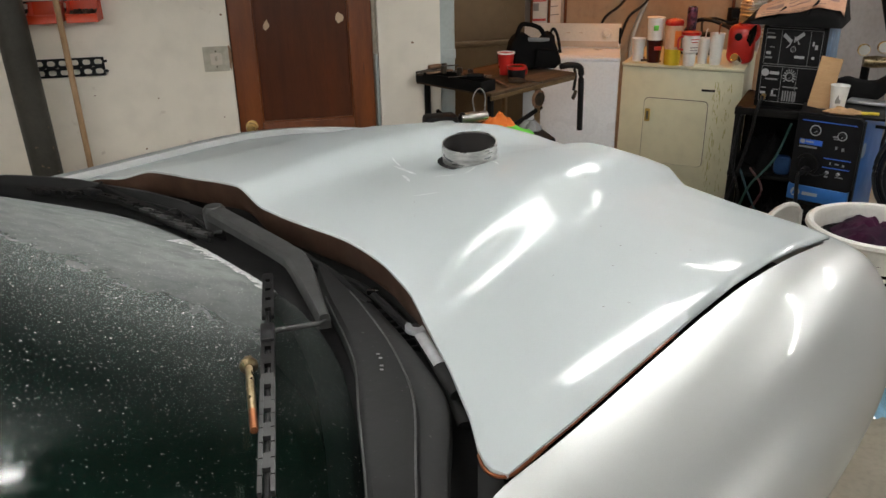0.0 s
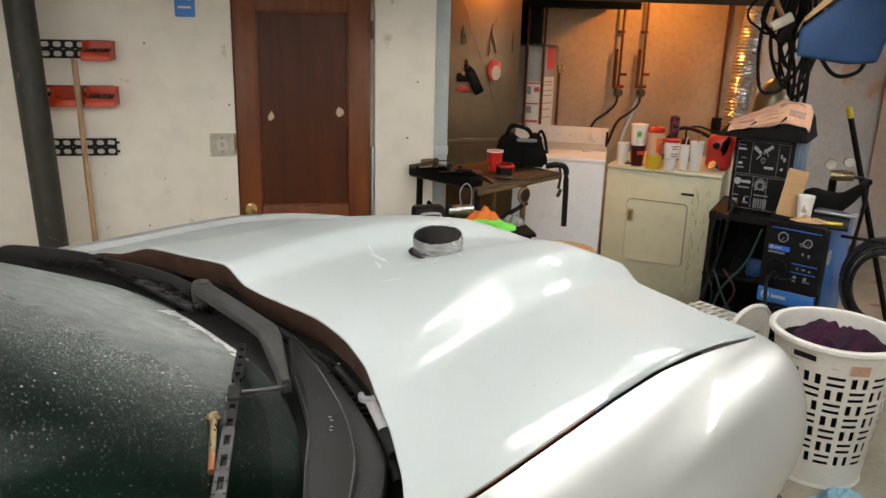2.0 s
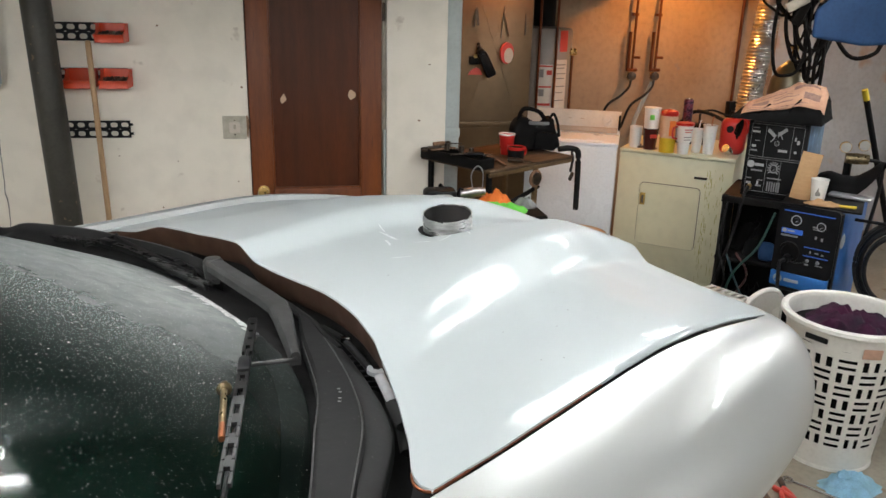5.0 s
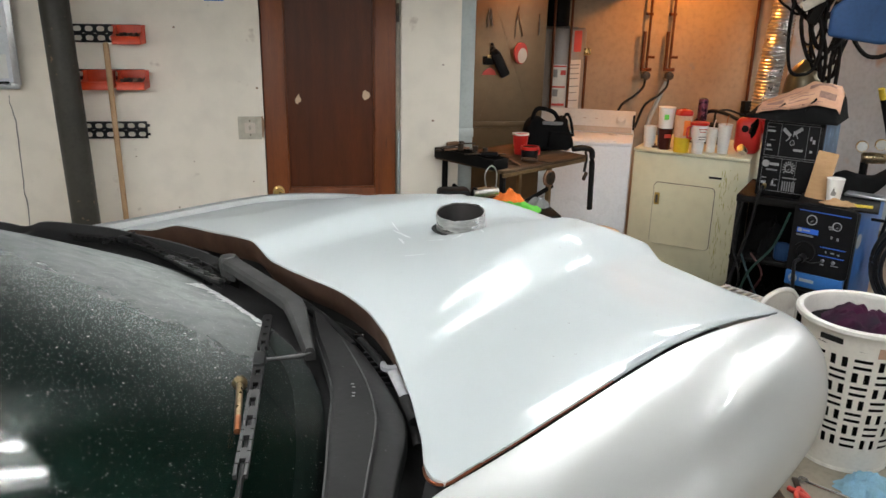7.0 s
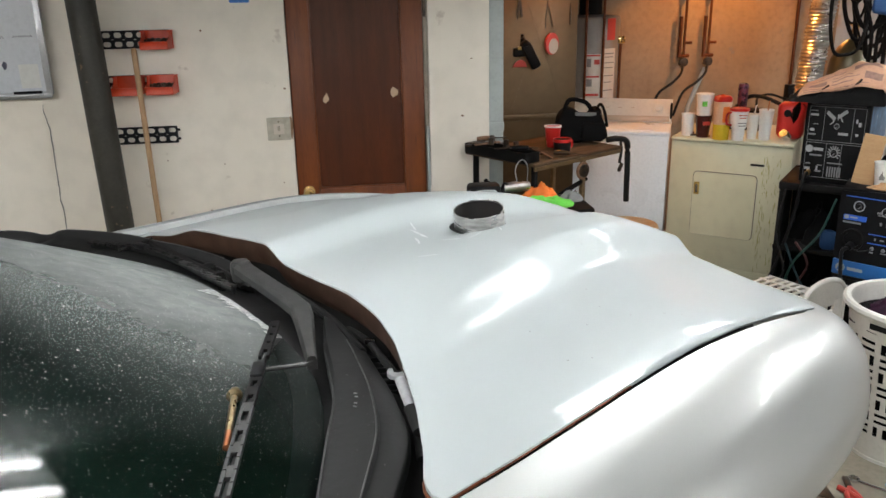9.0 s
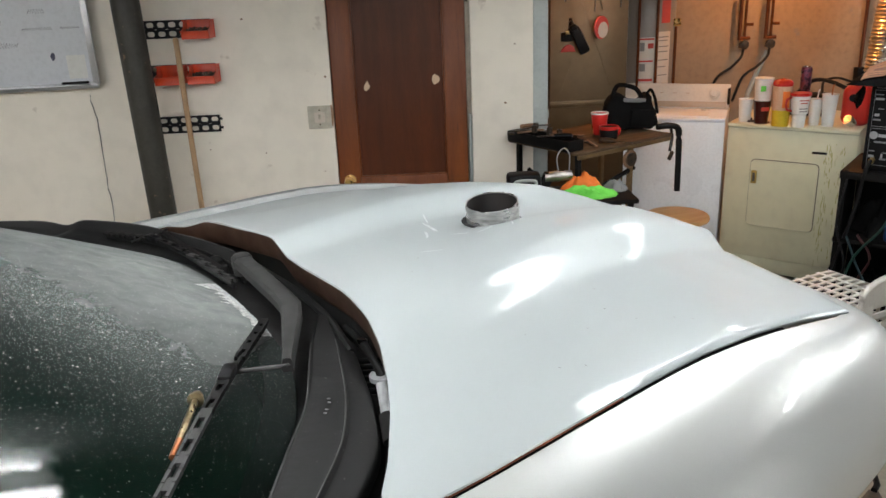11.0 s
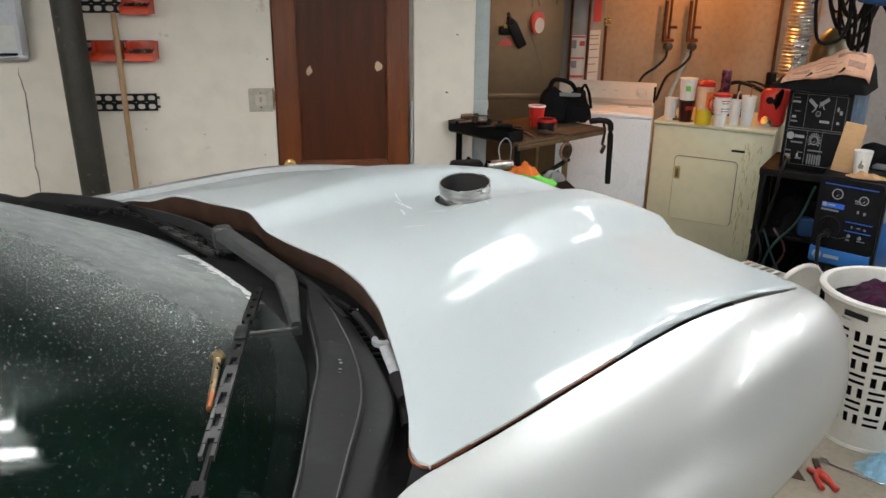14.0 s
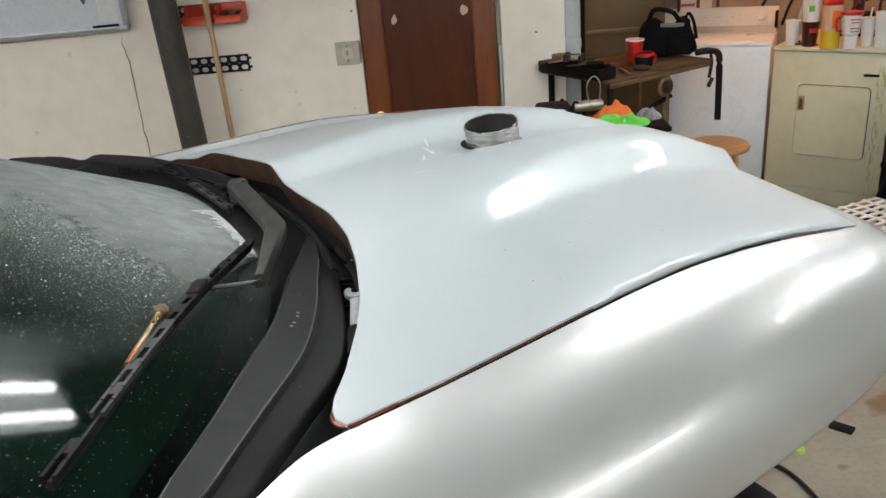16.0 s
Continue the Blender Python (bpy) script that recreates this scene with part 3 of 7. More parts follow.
def slotted(name, x0, x1, z0, z1, tab=False):
    rail = thing(name, pose(x0, DOOR_Y, z0), "black slotted steel wall rail for hanging bins", "rail", "slotted rails on the wall")
    w, h, y = x1 - x0, z1 - z0, -0.012
    bm = bmesh.new()
    n = max(2, round(w / 0.05))
    cw, ch = w / n, h / 2
    for i in range(n):
        for j in range(2):
            cx, cz = (i + 0.5) * cw, (j + 0.5) * ch
            hole = rounded(0, 0, cw - 0.016, ch - 0.018, 0.011, 4)
            hw, hh = (cw - 0.016) / 2, (ch - 0.018) / 2
            rings = []
            for yy in (y - 0.003, y + 0.003):
                inner, outer = [], []
                for px, pz in hole:
                    k = max(abs(px) / hw, abs(pz) / hh)
                    inner.append(bm.verts.new((cx + px, yy, cz + pz)))
                    outer.append(bm.verts.new((cx + px / hw / k * cw / 2, yy, cz + pz / hh / k * ch / 2)))
                rings.append((inner, outer))
            m = len(hole)
            for k in range(m):
                q = (k + 1) % m
                bm.faces.new((rings[0][0][k], rings[0][0][q], rings[0][1][q], rings[0][1][k]))
                bm.faces.new((rings[1][0][q], rings[1][0][k], rings[1][1][k], rings[1][1][q]))
                bm.faces.new((rings[0][0][q], rings[0][0][k], rings[1][0][k], rings[1][0][q]))
    for z in (0.002, h - 0.002):
        add_box(bm, (w / 2, y, z), (w, 0.0075, 0.004))
    for x in (0.002, w - 0.002):
        add_box(bm, (x, y, h / 2), (0.004, 0.0075, h))
    if tab:
        for z in (0.02, h - 0.02):
            add_box(bm, (w + 0.006, y, z), (0.014, 0.006, 0.012), 0.001)
    part("slotted_plate", bm, M_RAIL, rail)
    for x in (0.03, w - 0.03):
        part("stand_off", box((x, -0.0045, h / 2), (0.02, 0.009, 0.02), 0.001), M_RAIL, rail)
    return rail


slotted("wall_rail", -0.975, -0.66, 1.545, 1.63)
slotted("wall_rail", -0.975, -0.66, 1.335, 1.42)
slotted("wall_rail", -0.975, -0.672, 1.083, 1.167, True)


def hanging_bin(x, z, content):
    b = thing("storage_bin", pose(x, DOOR_Y - 0.016, z), "orange plastic hanging storage bin with sloping open front", "bin", "orange bins on the rails")
    w, d, hb, hf, t = 0.136, 0.115, 0.085, 0.05, 0.004
    bm = bmesh.new()
    add_box(bm, (0, -t / 2, hb / 2), (w, t, hb), 0.001)
    add_box(bm, (0, -d / 2, t / 2), (w * 0.92, d, t), 0.001)
    part("body", bm, M_BIN, b)
    bm = bmesh.new()
    add_box(bm, (0, -d, hf * 0.36), (w * 0.92, t, hf * 0.72), 0.001, (-14, 0, 0))
    add_box(bm, (0, -d - 0.008, hf * 0.72), (w * 0.98, 0.012, 0.005), 0.0015)
    part("front_lip", bm, M_BIN, b)
    for sx in (-1, 1):
        bm = bmesh.new()
        add_plate(bm, [(0, 0), (d, 0), (d + 0.008, hf * 0.72), (d * 0.62, hf), (d * 0.5, hb - 0.004), (0, hb)], t, pose(sx * w * 0.46 - (t / 2), 0, 0, 0, 0, -90))
        add_box(bm, (sx * w * 0.48, -d * 0.26, hb - 0.002), (0.012, d * 0.52, 0.005), 0.0015)
        part("side", bm, M_BIN, b)
    if content:
        bm = bmesh.new()
        for k in range(9):
            add_box(bm, (-0.045 + 0.011 * k, -0.035 - 0.005 * (k % 4), 0.028 + 0.004 * (k % 3)), (0.03, 0.012, 0.035), 0.002, (30 * (k % 3), 20 * k, 35 * k))
        part("small_hardware", bm, M_TOOL, b, "dark loose hardware in the bin")


hanging_bin(-0.708, 1.543, True)
hanging_bin(-0.708, 1.333, True)
hanging_bin(-0.864, 1.333, False)

single("steel_post", lathe([(0, 0), (0.11, 0), (0.11, 0.012), (0.064, 0.012), (0.064, CEIL - 0.02), (0, CEIL - 0.02)], 28), M_POST, pose(-0.938, 3.8, 0, 0, -1.39, 0), "dark grey painted round steel support post", "post", kind="structure")
broom = thing("broom", pose(-0.795, DOOR_Y - 0.075, 0, 3.0, 0, 0), "long worn wooden broom handle leaning on the wall", "broom")
part("handle", lathe([(0, 0.1), (0.0135, 0.1), (0.0135, 1.548), (0.010, 1.556), (0, 1.558)], 14), M_HANDLE, broom)
bm = bmesh.new()
add_box(bm, (0, 0, 0.08), (0.24, 0.05, 0.05), 0.008)
add_box(bm, (0, 0, 0.03), (0.25, 0.07, 0.06), 0.01)
part("head", bm, M_BLACKM, broom)
tag = thing("blue_tag", pose(-0.36, DOOR_Y - 0.002, 1.745), "blue and white printed cardboard tag hung on the wall", "tag")
part("card", add_plate(bmesh.new(), rounded(0.047, 0.098, 0.094, 0.195, 0.006), -0.003), M_BLUE, tag)
bm = bmesh.new()
add_plate(bm, [(0.014, 0.09), (0.075, 0.075), (0.08, 0.14), (0.045, 0.175), (0.018, 0.15)], -0.001, pose(0, -0.0035, 0))
add_plate(bm, rounded(0.045, 0.045, 0.06, 0.01, 0.002), -0.001, pose(0, -0.0035, 0))
part("white_print", bm, M_PAPERW, tag)
single("wall_hook", tube([(0, 0, 0.0), (0, -0.02, 0.0), (0, -0.028, 0.02), (0, -0.026, 0.05)], 0.004, 8), M_TOOL, pose(-0.185, DOOR_Y, 1.90), "small dark wire hook in the wall", "hook")

# whiteboard
wb = thing("whiteboard", pose(-1.222, DOOR_Y - 0.048, 1.345, 0, 0, 7.5), "whiteboard in a silver frame with marker writing", "whiteboard")
BW, BH = 1.15, 0.62
part("board", box((-BW / 2, -0.004, BH / 2), (BW - 0.02, 0.008, BH - 0.02)), M_BOARD, wb)
for c, s in (((-BW / 2, -0.009, 0.0), (BW, 0.022, 0.03)), ((-BW / 2, -0.009, BH), (BW, 0.022, 0.03)), ((-0.008, -0.009, BH / 2), (0.03, 0.022, BH)), ((-BW + 0.008, -0.009, BH / 2), (0.03, 0.022, BH))):
    part("frame_bar", box(c, s, 0.005), M_ALU, wb)
part("pen_tray", box((-BW / 2, -0.032, 0.006), (BW * 0.94, 0.05, 0.008), 0.003), M_ALU, wb)
for k, (x, z, w) in enumerate(((-0.26, 0.35, 0.08), (-0.30, 0.27, 0.14), (-0.13, 0.27, 0.09), (-0.24, 0.42, 0.05), (-0.42, 0.20, 0.10), (-0.5, 0.3, 0.12))):
    pts = [(x + 0.006 * j, -0.0086, z + (0.011 if j % 2 else -0.007) + 0.005 * math.sin(3.1 * j + k)) for j in range(int(w / 0.006))]
    part("writing", tube(pts, 0.0014, 5, False), M_INK, wb, "illegible dark marker scrawl")
part("paper_note", box((-0.085, -0.0085, 0.09), (0.085, 0.001, 0.11)), M_PAPERW, wb, "pale printed note")
part("marker_blob", add_plate(bmesh.new(), scuff(-0.185, 0.145, 0.035, 0.05, 3.3), -0.001, pose(0, -0.0082, 0)), M_INK, wb)
part("pen", lathe([(0, 0), (0.006, 0), (0.006, 0.12), (0, 0.125)], 10, (-0.16, -0.034, 0.017), Euler((0, radians(90), 0)).to_matrix().to_4x4()), M_BLACK, wb, "black marker pen on the tray")

# corner post and furnace
single("corner_post", box((0.953, DOOR_Y + 0.10, CEIL / 2 - 0.01), (0.078, 0.16, CEIL - 0.02), 0.008), M_GREYPAINT, ID, "grey-green painted post at the wall end", "post", kind="structure")
single("post_collar", box((0.953, DOOR_Y + 0.10, 1.09), (0.086, 0.168, 0.05), 0.006), M_GREYPAINT, ID, "grey-green painted collar on the post", "collar", kind="structure")
fur = thing("furnace_duct", pose(1.10, 4.62, 0), "galvanised sheet metal furnace cabinet with tools hung on it", "furnace")
part("front_panel", box((0.225, 0.01, 1.06), (0.45, 0.02, 2.1), 0.004), M_GALV, fur)
part("side_panel", box((0.42, 0.3, 1.06), (0.02, 0.56, 2.1), 0.003), M_GALV, fur)
part("back_box", box((0.2, 0.31, 1.05), (0.4, 0.56, 2.08), 0.003), M_GALV, fur)
bm = bmesh.new()
add_tube(bm, [(0.05, 0.0002, 1.98), (0.37, 0.0002, 1.10)], 0.0016, 6, False)
add_tube(bm, [(0.37, 0.0002, 1.98), (0.06, 0.0002, 1.10)], 0.0012, 6, False)
part("cross_crease", bm, M_GALV, fur)
part("seam", box((0.215, -0.002, 1.045), (0.43, 0.012, 0.035), 0.004), M_GALV, fur)


def hung(name, bm, material, x, z, label, rot=0.0, sub=()):
    ob = single(name, bm, material, pose(1.14 + x, 4.617, z, 0, rot, 0), label, "tool", "tools hung on the furnace")
    return ob


hung("pliers", add_plate(add_plate(bmesh.new(), [(-0.006, 0), (0.006, 0), (0.02, -0.1), (0.008, -0.1)], -0.008), [(-0.02, -0.11), (-0.010, -0.11), (0.004, 0), (-0.005, 0)], -0.008, pose(0, -0.003, 0)), M_TOOL, 0.06, 1.73, "dark steel pliers hung on the duct")
hung("scissors", tube([(0.0, -0.006, 0.0), (-0.012, -0.006, -0.09), (-0.016, -0.006, -0.18)], 0.003, 6), M_TOOL, 0.23, 1.74, "thin dark wire tool hung on the duct")
hung("thermometer", box((0, -0.006, -0.07), (0.012, 0.006, 0.14), 0.002, (0, -14, 0)), M_GALV, 0.245, 1.71, "slim steel rule hung on the duct")
hung("screwdriver", lathe([(0, 0), (0.005, 0), (0.005, 0.07), (0.003, 0.075), (0.003, 0.12), (0, 0.12)], 8, (0, -0.008, -0.12)), M_TOOL, 0.36, 1.70, "short dark screwdriver hung on the duct")
clip = thing("tool_holder", pose(1.14 + 0.055, 4.617, 1.40), "black clip tool holder with steel tips", "tool holder", "tools hung on the furnace")
part("body", box((0, -0.018, 0.03), (0.07, 0.034, 0.05), 0.008), M_BLACK, clip)
part("prong", lathe([(0, 0), (0.012, 0), (0.009, 0.08), (0, 0.085)], 10, (0.018, -0.02, 0.05)), M_BLACK, clip)
part("tip", box((0.004, -0.038, 0.055), (0.03, 0.006, 0.02), 0.003), M_BRASS, clip)
tor = thing("flashlight", pose(1.14 + 0.085, 4.60, 1.48, 0, -28, 0), "black work light hung at a slant on the duct", "flashlight", "tools hung on the furnace")
part("body", box((0, -0.02, -0.08), (0.062, 0.04, 0.16), 0.014), M_BLACK, tor)
part("head", box((0.0, -0.022, 0.0), (0.04, 0.05, 0.035), 0.01), M_BLACK, tor)
part("hook", tube([(0.01, -0.02, 0.01), (0.012, -0.02, 0.035), (-0.01, -0.02, 0.04)], 0.004, 8), M_TOOL, tor)
tape = thing("tape_measure", pose(1.14 + 0.245, 4.60, 1.475, 0, 4, 0), "red tape measure with a pale face hung on the duct", "tape measure", "tools hung on the furnace")
part("case", add_plate(bmesh.new(), [(x * 0.62, z * 1.0) for x, z in disc(0, 0, 0.062, 24)], -0.035), M_RED, tape)
part("face", add_plate(bmesh.new(), [(x * 0.62, z) for x, z in disc(0.012, -0.012, 0.044, 24)], -0.004, pose(0, -0.036, 0)), M_LABEL, tape)
hung("magnet_dish", add_plate(bmesh.new(), [(-0.045, -0.02), (0.042, -0.02), (0.03, 0.008), (0.008, 0.022), (-0.012, 0.018), (-0.034, 0.0)], -0.012), M_RED, 0.065, 1.365, "small red magnetic dish on the duct")

# water heater
wh = thing("water_heater", pose(1.835, 5.29, 0), "grey tank water heater with warning labels and copper pipes", "water heater")
part("tank", lathe([(0, 0.06), (0.19, 0.06), (0.2, 0.08), (0.2, 1.575), (0.19, 1.60), (0.05, 1.615), (0, 1.62)], 36), M_HEATER, wh)
part("base_ring", lathe([(0.17, 0), (0.18, 0), (0.18, 0.07), (0.17, 0.07)], 24, closed=True), M_BLACKM, wh)


def wrap(name, a0, a1, z0, z1, mat, r=0.2015, label=""):
    a0, a1, z0, z1 = 1.14 * a0 - 11, 1.14 * a1 - 11, 1.052 * z0 - 0.093, 1.052 * z1 - 0.093
    bm = bmesh.new()
    rows = [[((r + d) * math.sin(radians(a0 + (a1 - a0) * k / 8)), -(r + d) * math.cos(radians(a0 + (a1 - a0) * k / 8)), z) for k in range(9)] for d, z in ((0, z0), (0, z1))]
    grid_mesh(bm, rows)
    return part(name, bm, mat, wh, label)


wrap("warning_label", 24, 42, 1.47, 1.60, M_RED, label="red warning label")
wrap("label", -12, 14, 1.06, 1.39, M_LABEL)
wrap("label", 17, 44, 1.06, 1.42, M_LABEL)
bm_lines = (("label_line", -11, 13, 1.375, 1.385, M_RED), ("label_line", -10, 12, 1.245, 1.255, M_RED), ("label_line", -10, 12, 1.13, 1.145, M_RED), ("label_line", 3, 12, 1.325, 1.355, M_RED),
            ("label_mark", -9, -2, 1.31, 1.36, M_GREYINK), ("label_mark", -9, 0, 1.19, 1.235, M_GREYINK), ("label_line", 20, 40, 1.385, 1.392, M_GREYINK), ("label_line", 20, 38, 1.365, 1.371, M_GREYINK),
            ("label_line", 20, 41, 1.33, 1.336, M_GREYINK), ("label_line", 20, 39, 1.30, 1.306, M_GREYINK), ("label_line", 20, 41, 1.25, 1.256, M_GREYINK), ("label_line", 20, 36, 1.21, 1.216, M_GREYINK), ("label_line", 20, 40, 1.16, 1.166, M_GREYINK))
for nm, a0, a1, z0, z1, mt in bm_lines:
    wrap(nm, a0, a1, z0, z1, mt, 0.2022)
part("flue", lathe([(0.075, 1.61), (0.075, 2.14)], 20), M_BLACKM, wh)
part("water_pipe", tube([(-0.089, -0.205, 0.9), (-0.089, -0.205, 2.14)], 0.009, 8, False), M_COPPER, wh)
part("water_pipe", tube([(0.027, -0.212, 0.9), (0.027, -0.212, 2.14)], 0.009, 8, False), M_COPPER, wh)
part("relief_pipe", tube([(0.179, -0.10, 0.3), (0.179, -0.10, 1.43)], 0.012, 8, False), M_COPPER, wh)
part("relief_valve", box((0.179, -0.11, 1.45), (0.05, 0.05, 0.05), 0.01), M_BRASS, wh)

# box added to shade the upper left of the back wall
single("overhead_duct", box((2.03, 5.22, 2.005), (0.90, 0.5, 0.31), 0.01), M_BLACKM, ID, "dark box added under the joists to shade the back wall", "duct", kind="structure")

# ---- the car ----
CARM = pose(0.237, 0.702, 0, 0, 0, 30) @ pose(0, 0, 1.2) @ pose(0, 0, 0, -1.3, 0, 0) @ pose(0, 0, -1.2)  # jacked higher on one side
car = thing("car", CARM, "silver car on stands with a pipe through its twin-bulge bonnet", "car")
CV = 0.775  # the car's centre line


def gap_z(u):
    return curve_at(u, (-0.8, 0.0, 0.15, 0.3, 0.45, 0.57, 0.7, 0.83, 1.0, 1.15, 1.3, 1.45), (1.19, 1.206, 1.210, 1.219, 1.228, 1.231, 1.223, 1.206, 1.172, 1.13, 1.075, 1.0))


def gap_v(u):
    return 0.085 * u


def warp(w):
    return w - 0.07 * ease((w + 0.35) / 0.4)


def rear_u(w):
    return curve_at(abs(warp(w)), (0, 0.10, 0.225, 0.335, 0.425, 0.495, 0.575, 0.675, 0.725, 0.748, 0.765, 0.775), (0.250, 0.247, 0.234, 0.215, 0.190, 0.163, 0.123, 0.064, 0.028, 0.018, 0.020, 0.030))


def front_u(w):
    return curve_at(abs(w), (0, 0.13, 0.255, 0.335, 0.425, 0.575, 0.695, 0.775), (1.28, 1.26, 1.20, 1.15, 1.125, 1.07, 1.0, 0.96))


def bonnet_z(u, w):
    near_gap = min(1.0, max(0.0, 1 - (CV - gap_v(u) - abs(w)) / 0.085))
    z = gap_z(u) + 0.0065 * (1 - near_gap ** 2) + 0.025 * ease((0.58 - abs(w)) / 0.46)
    a = abs(w + (warp(w) - w) * ease((1.0 - u) / 0.6))
    top = curve_at(u, (0.15, 0.45, 0.72, 1.0, 1.3), (0.415, 0.335, 0.265, 0.205, 0.165))
    bottom = curve_at(u, (0.15, 0.35, 0.55, 0.95, 1.2), (0.515, 0.465, 0.425, 0.335, 0.275))
    dip = curve_at(u, (0.2, 0.45, 0.75, 1.05, 1.25), (-0.25, -0.10, 0.0, 0.35, 0.65))
    if -0.9 * top < w <= 0.06:
        f = dip + (1 - dip) * ease((0.04 - w) / (0.04 + top * curve_at(u, (0.6, 1.0), (0.88, 0.6))))
    elif 0.06 < w < 0.185:
        f = dip + (1 - dip) * ease((w - 0.085) / 0.10)
    elif a < top:
        f = 1.0
    else:
        f = 1 - ease((a - top) / (bottom - top))
    brow = 0.025 * ease((0.72 - w) / 0.10) * ease((w - 0.28) / 0.28) * ease((0.46 - u) / 0.28)
    nose = 1 - 0.40 * ease((u - front_u(w) + 0.28) / 0.28)
    return z + f * nose * curve_at(u, (0.1, 0.25, 0.5, 0.9, 1.2), (0.016, 0.025, 0.036, 0.053, 0.062)) - 0.020 * ease((w - 0.25) / 0.45) + brow


def bonnet_point(s, q):
    u = rear_u(q * 0.775) * (1 - s) + front_u(q * 0.695) * s
    for _ in range(3):
        w = q * (CV - 0.0025 - gap_v(u))
        u = rear_u(w) * (1 - s) + front_u(w) * s
    w = q * (CV - 0.0025 - gap_v(u))
    return u, w


bm = bmesh.new()
NQ, NS = 96, 60
rows = []
for i in range(NS + 1):
    row = []
    for j in range(NQ + 1):
        u, w = bonnet_point(i / NS, 2 * j / NQ - 1)
        row.append((u, CV + w, bonnet_z(u, w)))
    rows.append(row)
vs = grid_mesh(bm, rows)
rim = vs[0] + [r[-1] for r in vs[1:]] + vs[-1][::-1][1:] + [r[0] for r in vs[::-1][1:-1]]
low = []
for v in rim:
    c = Vector((0.62, CV, 0))
    d = Vector((c.x - v.co.x, c.y - v.co.y, 0)).normalized()
    k = 0.004 if v.co.x < 0.26 and abs(v.co.y - CV) < 0.56 else 0.005
    low.append((bm.verts.new(v.co + Vector((0, 0, -0.003)) - d * 0.002), bm.verts.new(v.co + Vector((0, 0, -0.003 - k)) + d * 0.002)))
for k in range(len(rim)):
    j = (k + 1) % len(rim)
    bm.faces.new((rim[k], rim[j], low[j][0], low[k][0]))
    bm.faces.new((low[k][0], low[j][0], low[j][1], low[k][1]))
bonnet = part("bonnet", bm, M_BONNET, car, "silver bonnet with two long raised bulges and a scuffed centre", 50)

# rear flange of the bonnet, bare and brown
bm = bmesh.new()
rows = [[], [], []]
for j in range(81):
    w = -0.57 + 1.27 * j / 80
    u = rear_u(w)
    z = bonnet_z(u, w)
    drop = 0.05 * ease(((0.59 if w < 0 else 0.72) - abs(w)) / (0.2 if w < 0 else 0.14)) + 0.006
    rows[0].append((u - 0.001, CV + w, z - 0.0045))
    rows[1].append((u + 0.002, CV + w, z - 0.004 - drop * 0.6))
    rows[2].append((u + 0.014, CV + w, z - 0.004 - drop))
grid_mesh(bm, rows)
part("rear_flange", bm, M_PRIMER, bonnet, "bare brown rear edge of the bonnet")

# black sheet behind the flange, added to paint the shade in the slot
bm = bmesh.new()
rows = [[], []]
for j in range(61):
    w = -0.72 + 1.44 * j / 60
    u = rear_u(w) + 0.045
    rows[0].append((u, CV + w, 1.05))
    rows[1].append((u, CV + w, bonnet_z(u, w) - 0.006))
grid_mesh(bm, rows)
part("bulkhead", bm, M_GAP_SHADE, car, "black sheet standing for the shade under the bonnet's rear edge")

# black sheet added under the bonnet, painting the shade of that space
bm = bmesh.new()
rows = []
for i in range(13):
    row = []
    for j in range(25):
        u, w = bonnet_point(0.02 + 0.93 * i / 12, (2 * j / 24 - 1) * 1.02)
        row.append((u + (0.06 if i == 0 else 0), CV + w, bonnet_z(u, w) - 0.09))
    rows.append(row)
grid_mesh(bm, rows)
part("engine_bay_liner", bm, M_GAP_SHADE, car, "black sheet standing for the shade below the bonnet")


def path_mix(pts, s):
    xs = np.linspace(0, 1, len(pts))
    return Vector([float(np.interp(s, xs, [p[k] for p in pts])) for k in range(len(pts[0]))])


# fender: inner edge along the shut line, outer edge along the widest line, then down to the sill or the arch
INNER = [(-0.75, -0.135, 1.185), (-0.45, -0.13, 1.195), (-0.2, -0.122, 1.205), (-0.1, -0.062, 1.206), (-0.04, -0.016, 1.203), (0.012, 0.002, 1.200)] + \
        [(u, gap_v(u) - 0.006 - 0.005 * ease((u - 0.4) / 0.4), gap_z(u) - 0.003) for u in (0.08, 0.17, 0.27, 0.37, 0.47, 0.57, 0.67, 0.77, 0.87, 0.95)] + [(1.02, 0.11, 1.158), (1.085, 0.20, 1.14), (1.12, 0.30, 1.125), (1.16, 0.42, 1.11), (1.24, 0.55, 1.10), (1.31, 0.70, 1.095), (1.315, 0.80, 1.095)]
OUTER = [(-0.75, -0.20, 1.02), (-0.45, -0.20, 1.02), (-0.2, -0.195, 1.03), (-0.1, -0.19, 1.035), (-0.03, -0.19, 1.04), (0.03, -0.188, 1.04)] + \
        [(u, v, 1.045) for u, v in ((0.11, -0.187), (0.2, -0.185), (0.3, -0.181), (0.4, -0.176), (0.5, -0.167), (0.6, -0.154), (0.7, -0.138), (0.8, -0.116), (0.91, -0.081), (1.01, -0.033))] + \
        [(1.10, 0.025, 1.03), (1.19, 0.115, 1.02), (1.26, 0.23, 1.01), (1.315, 0.36, 1.0), (1.36, 0.50, 0.99), (1.40, 0.68, 0.99), (1.41, 0.80, 0.99)]
BOTTOM = [0.62, 0.62, 0.62, 0.62, 0.62, 0.63, 0.74, 0.90, 0.99, 1.008, 1.018, 1.024, 1.026, 1.024, 1.012, 0.985, 0.94, 0.90, 0.90, 0.89, 0.88, 0.87, 0.87]


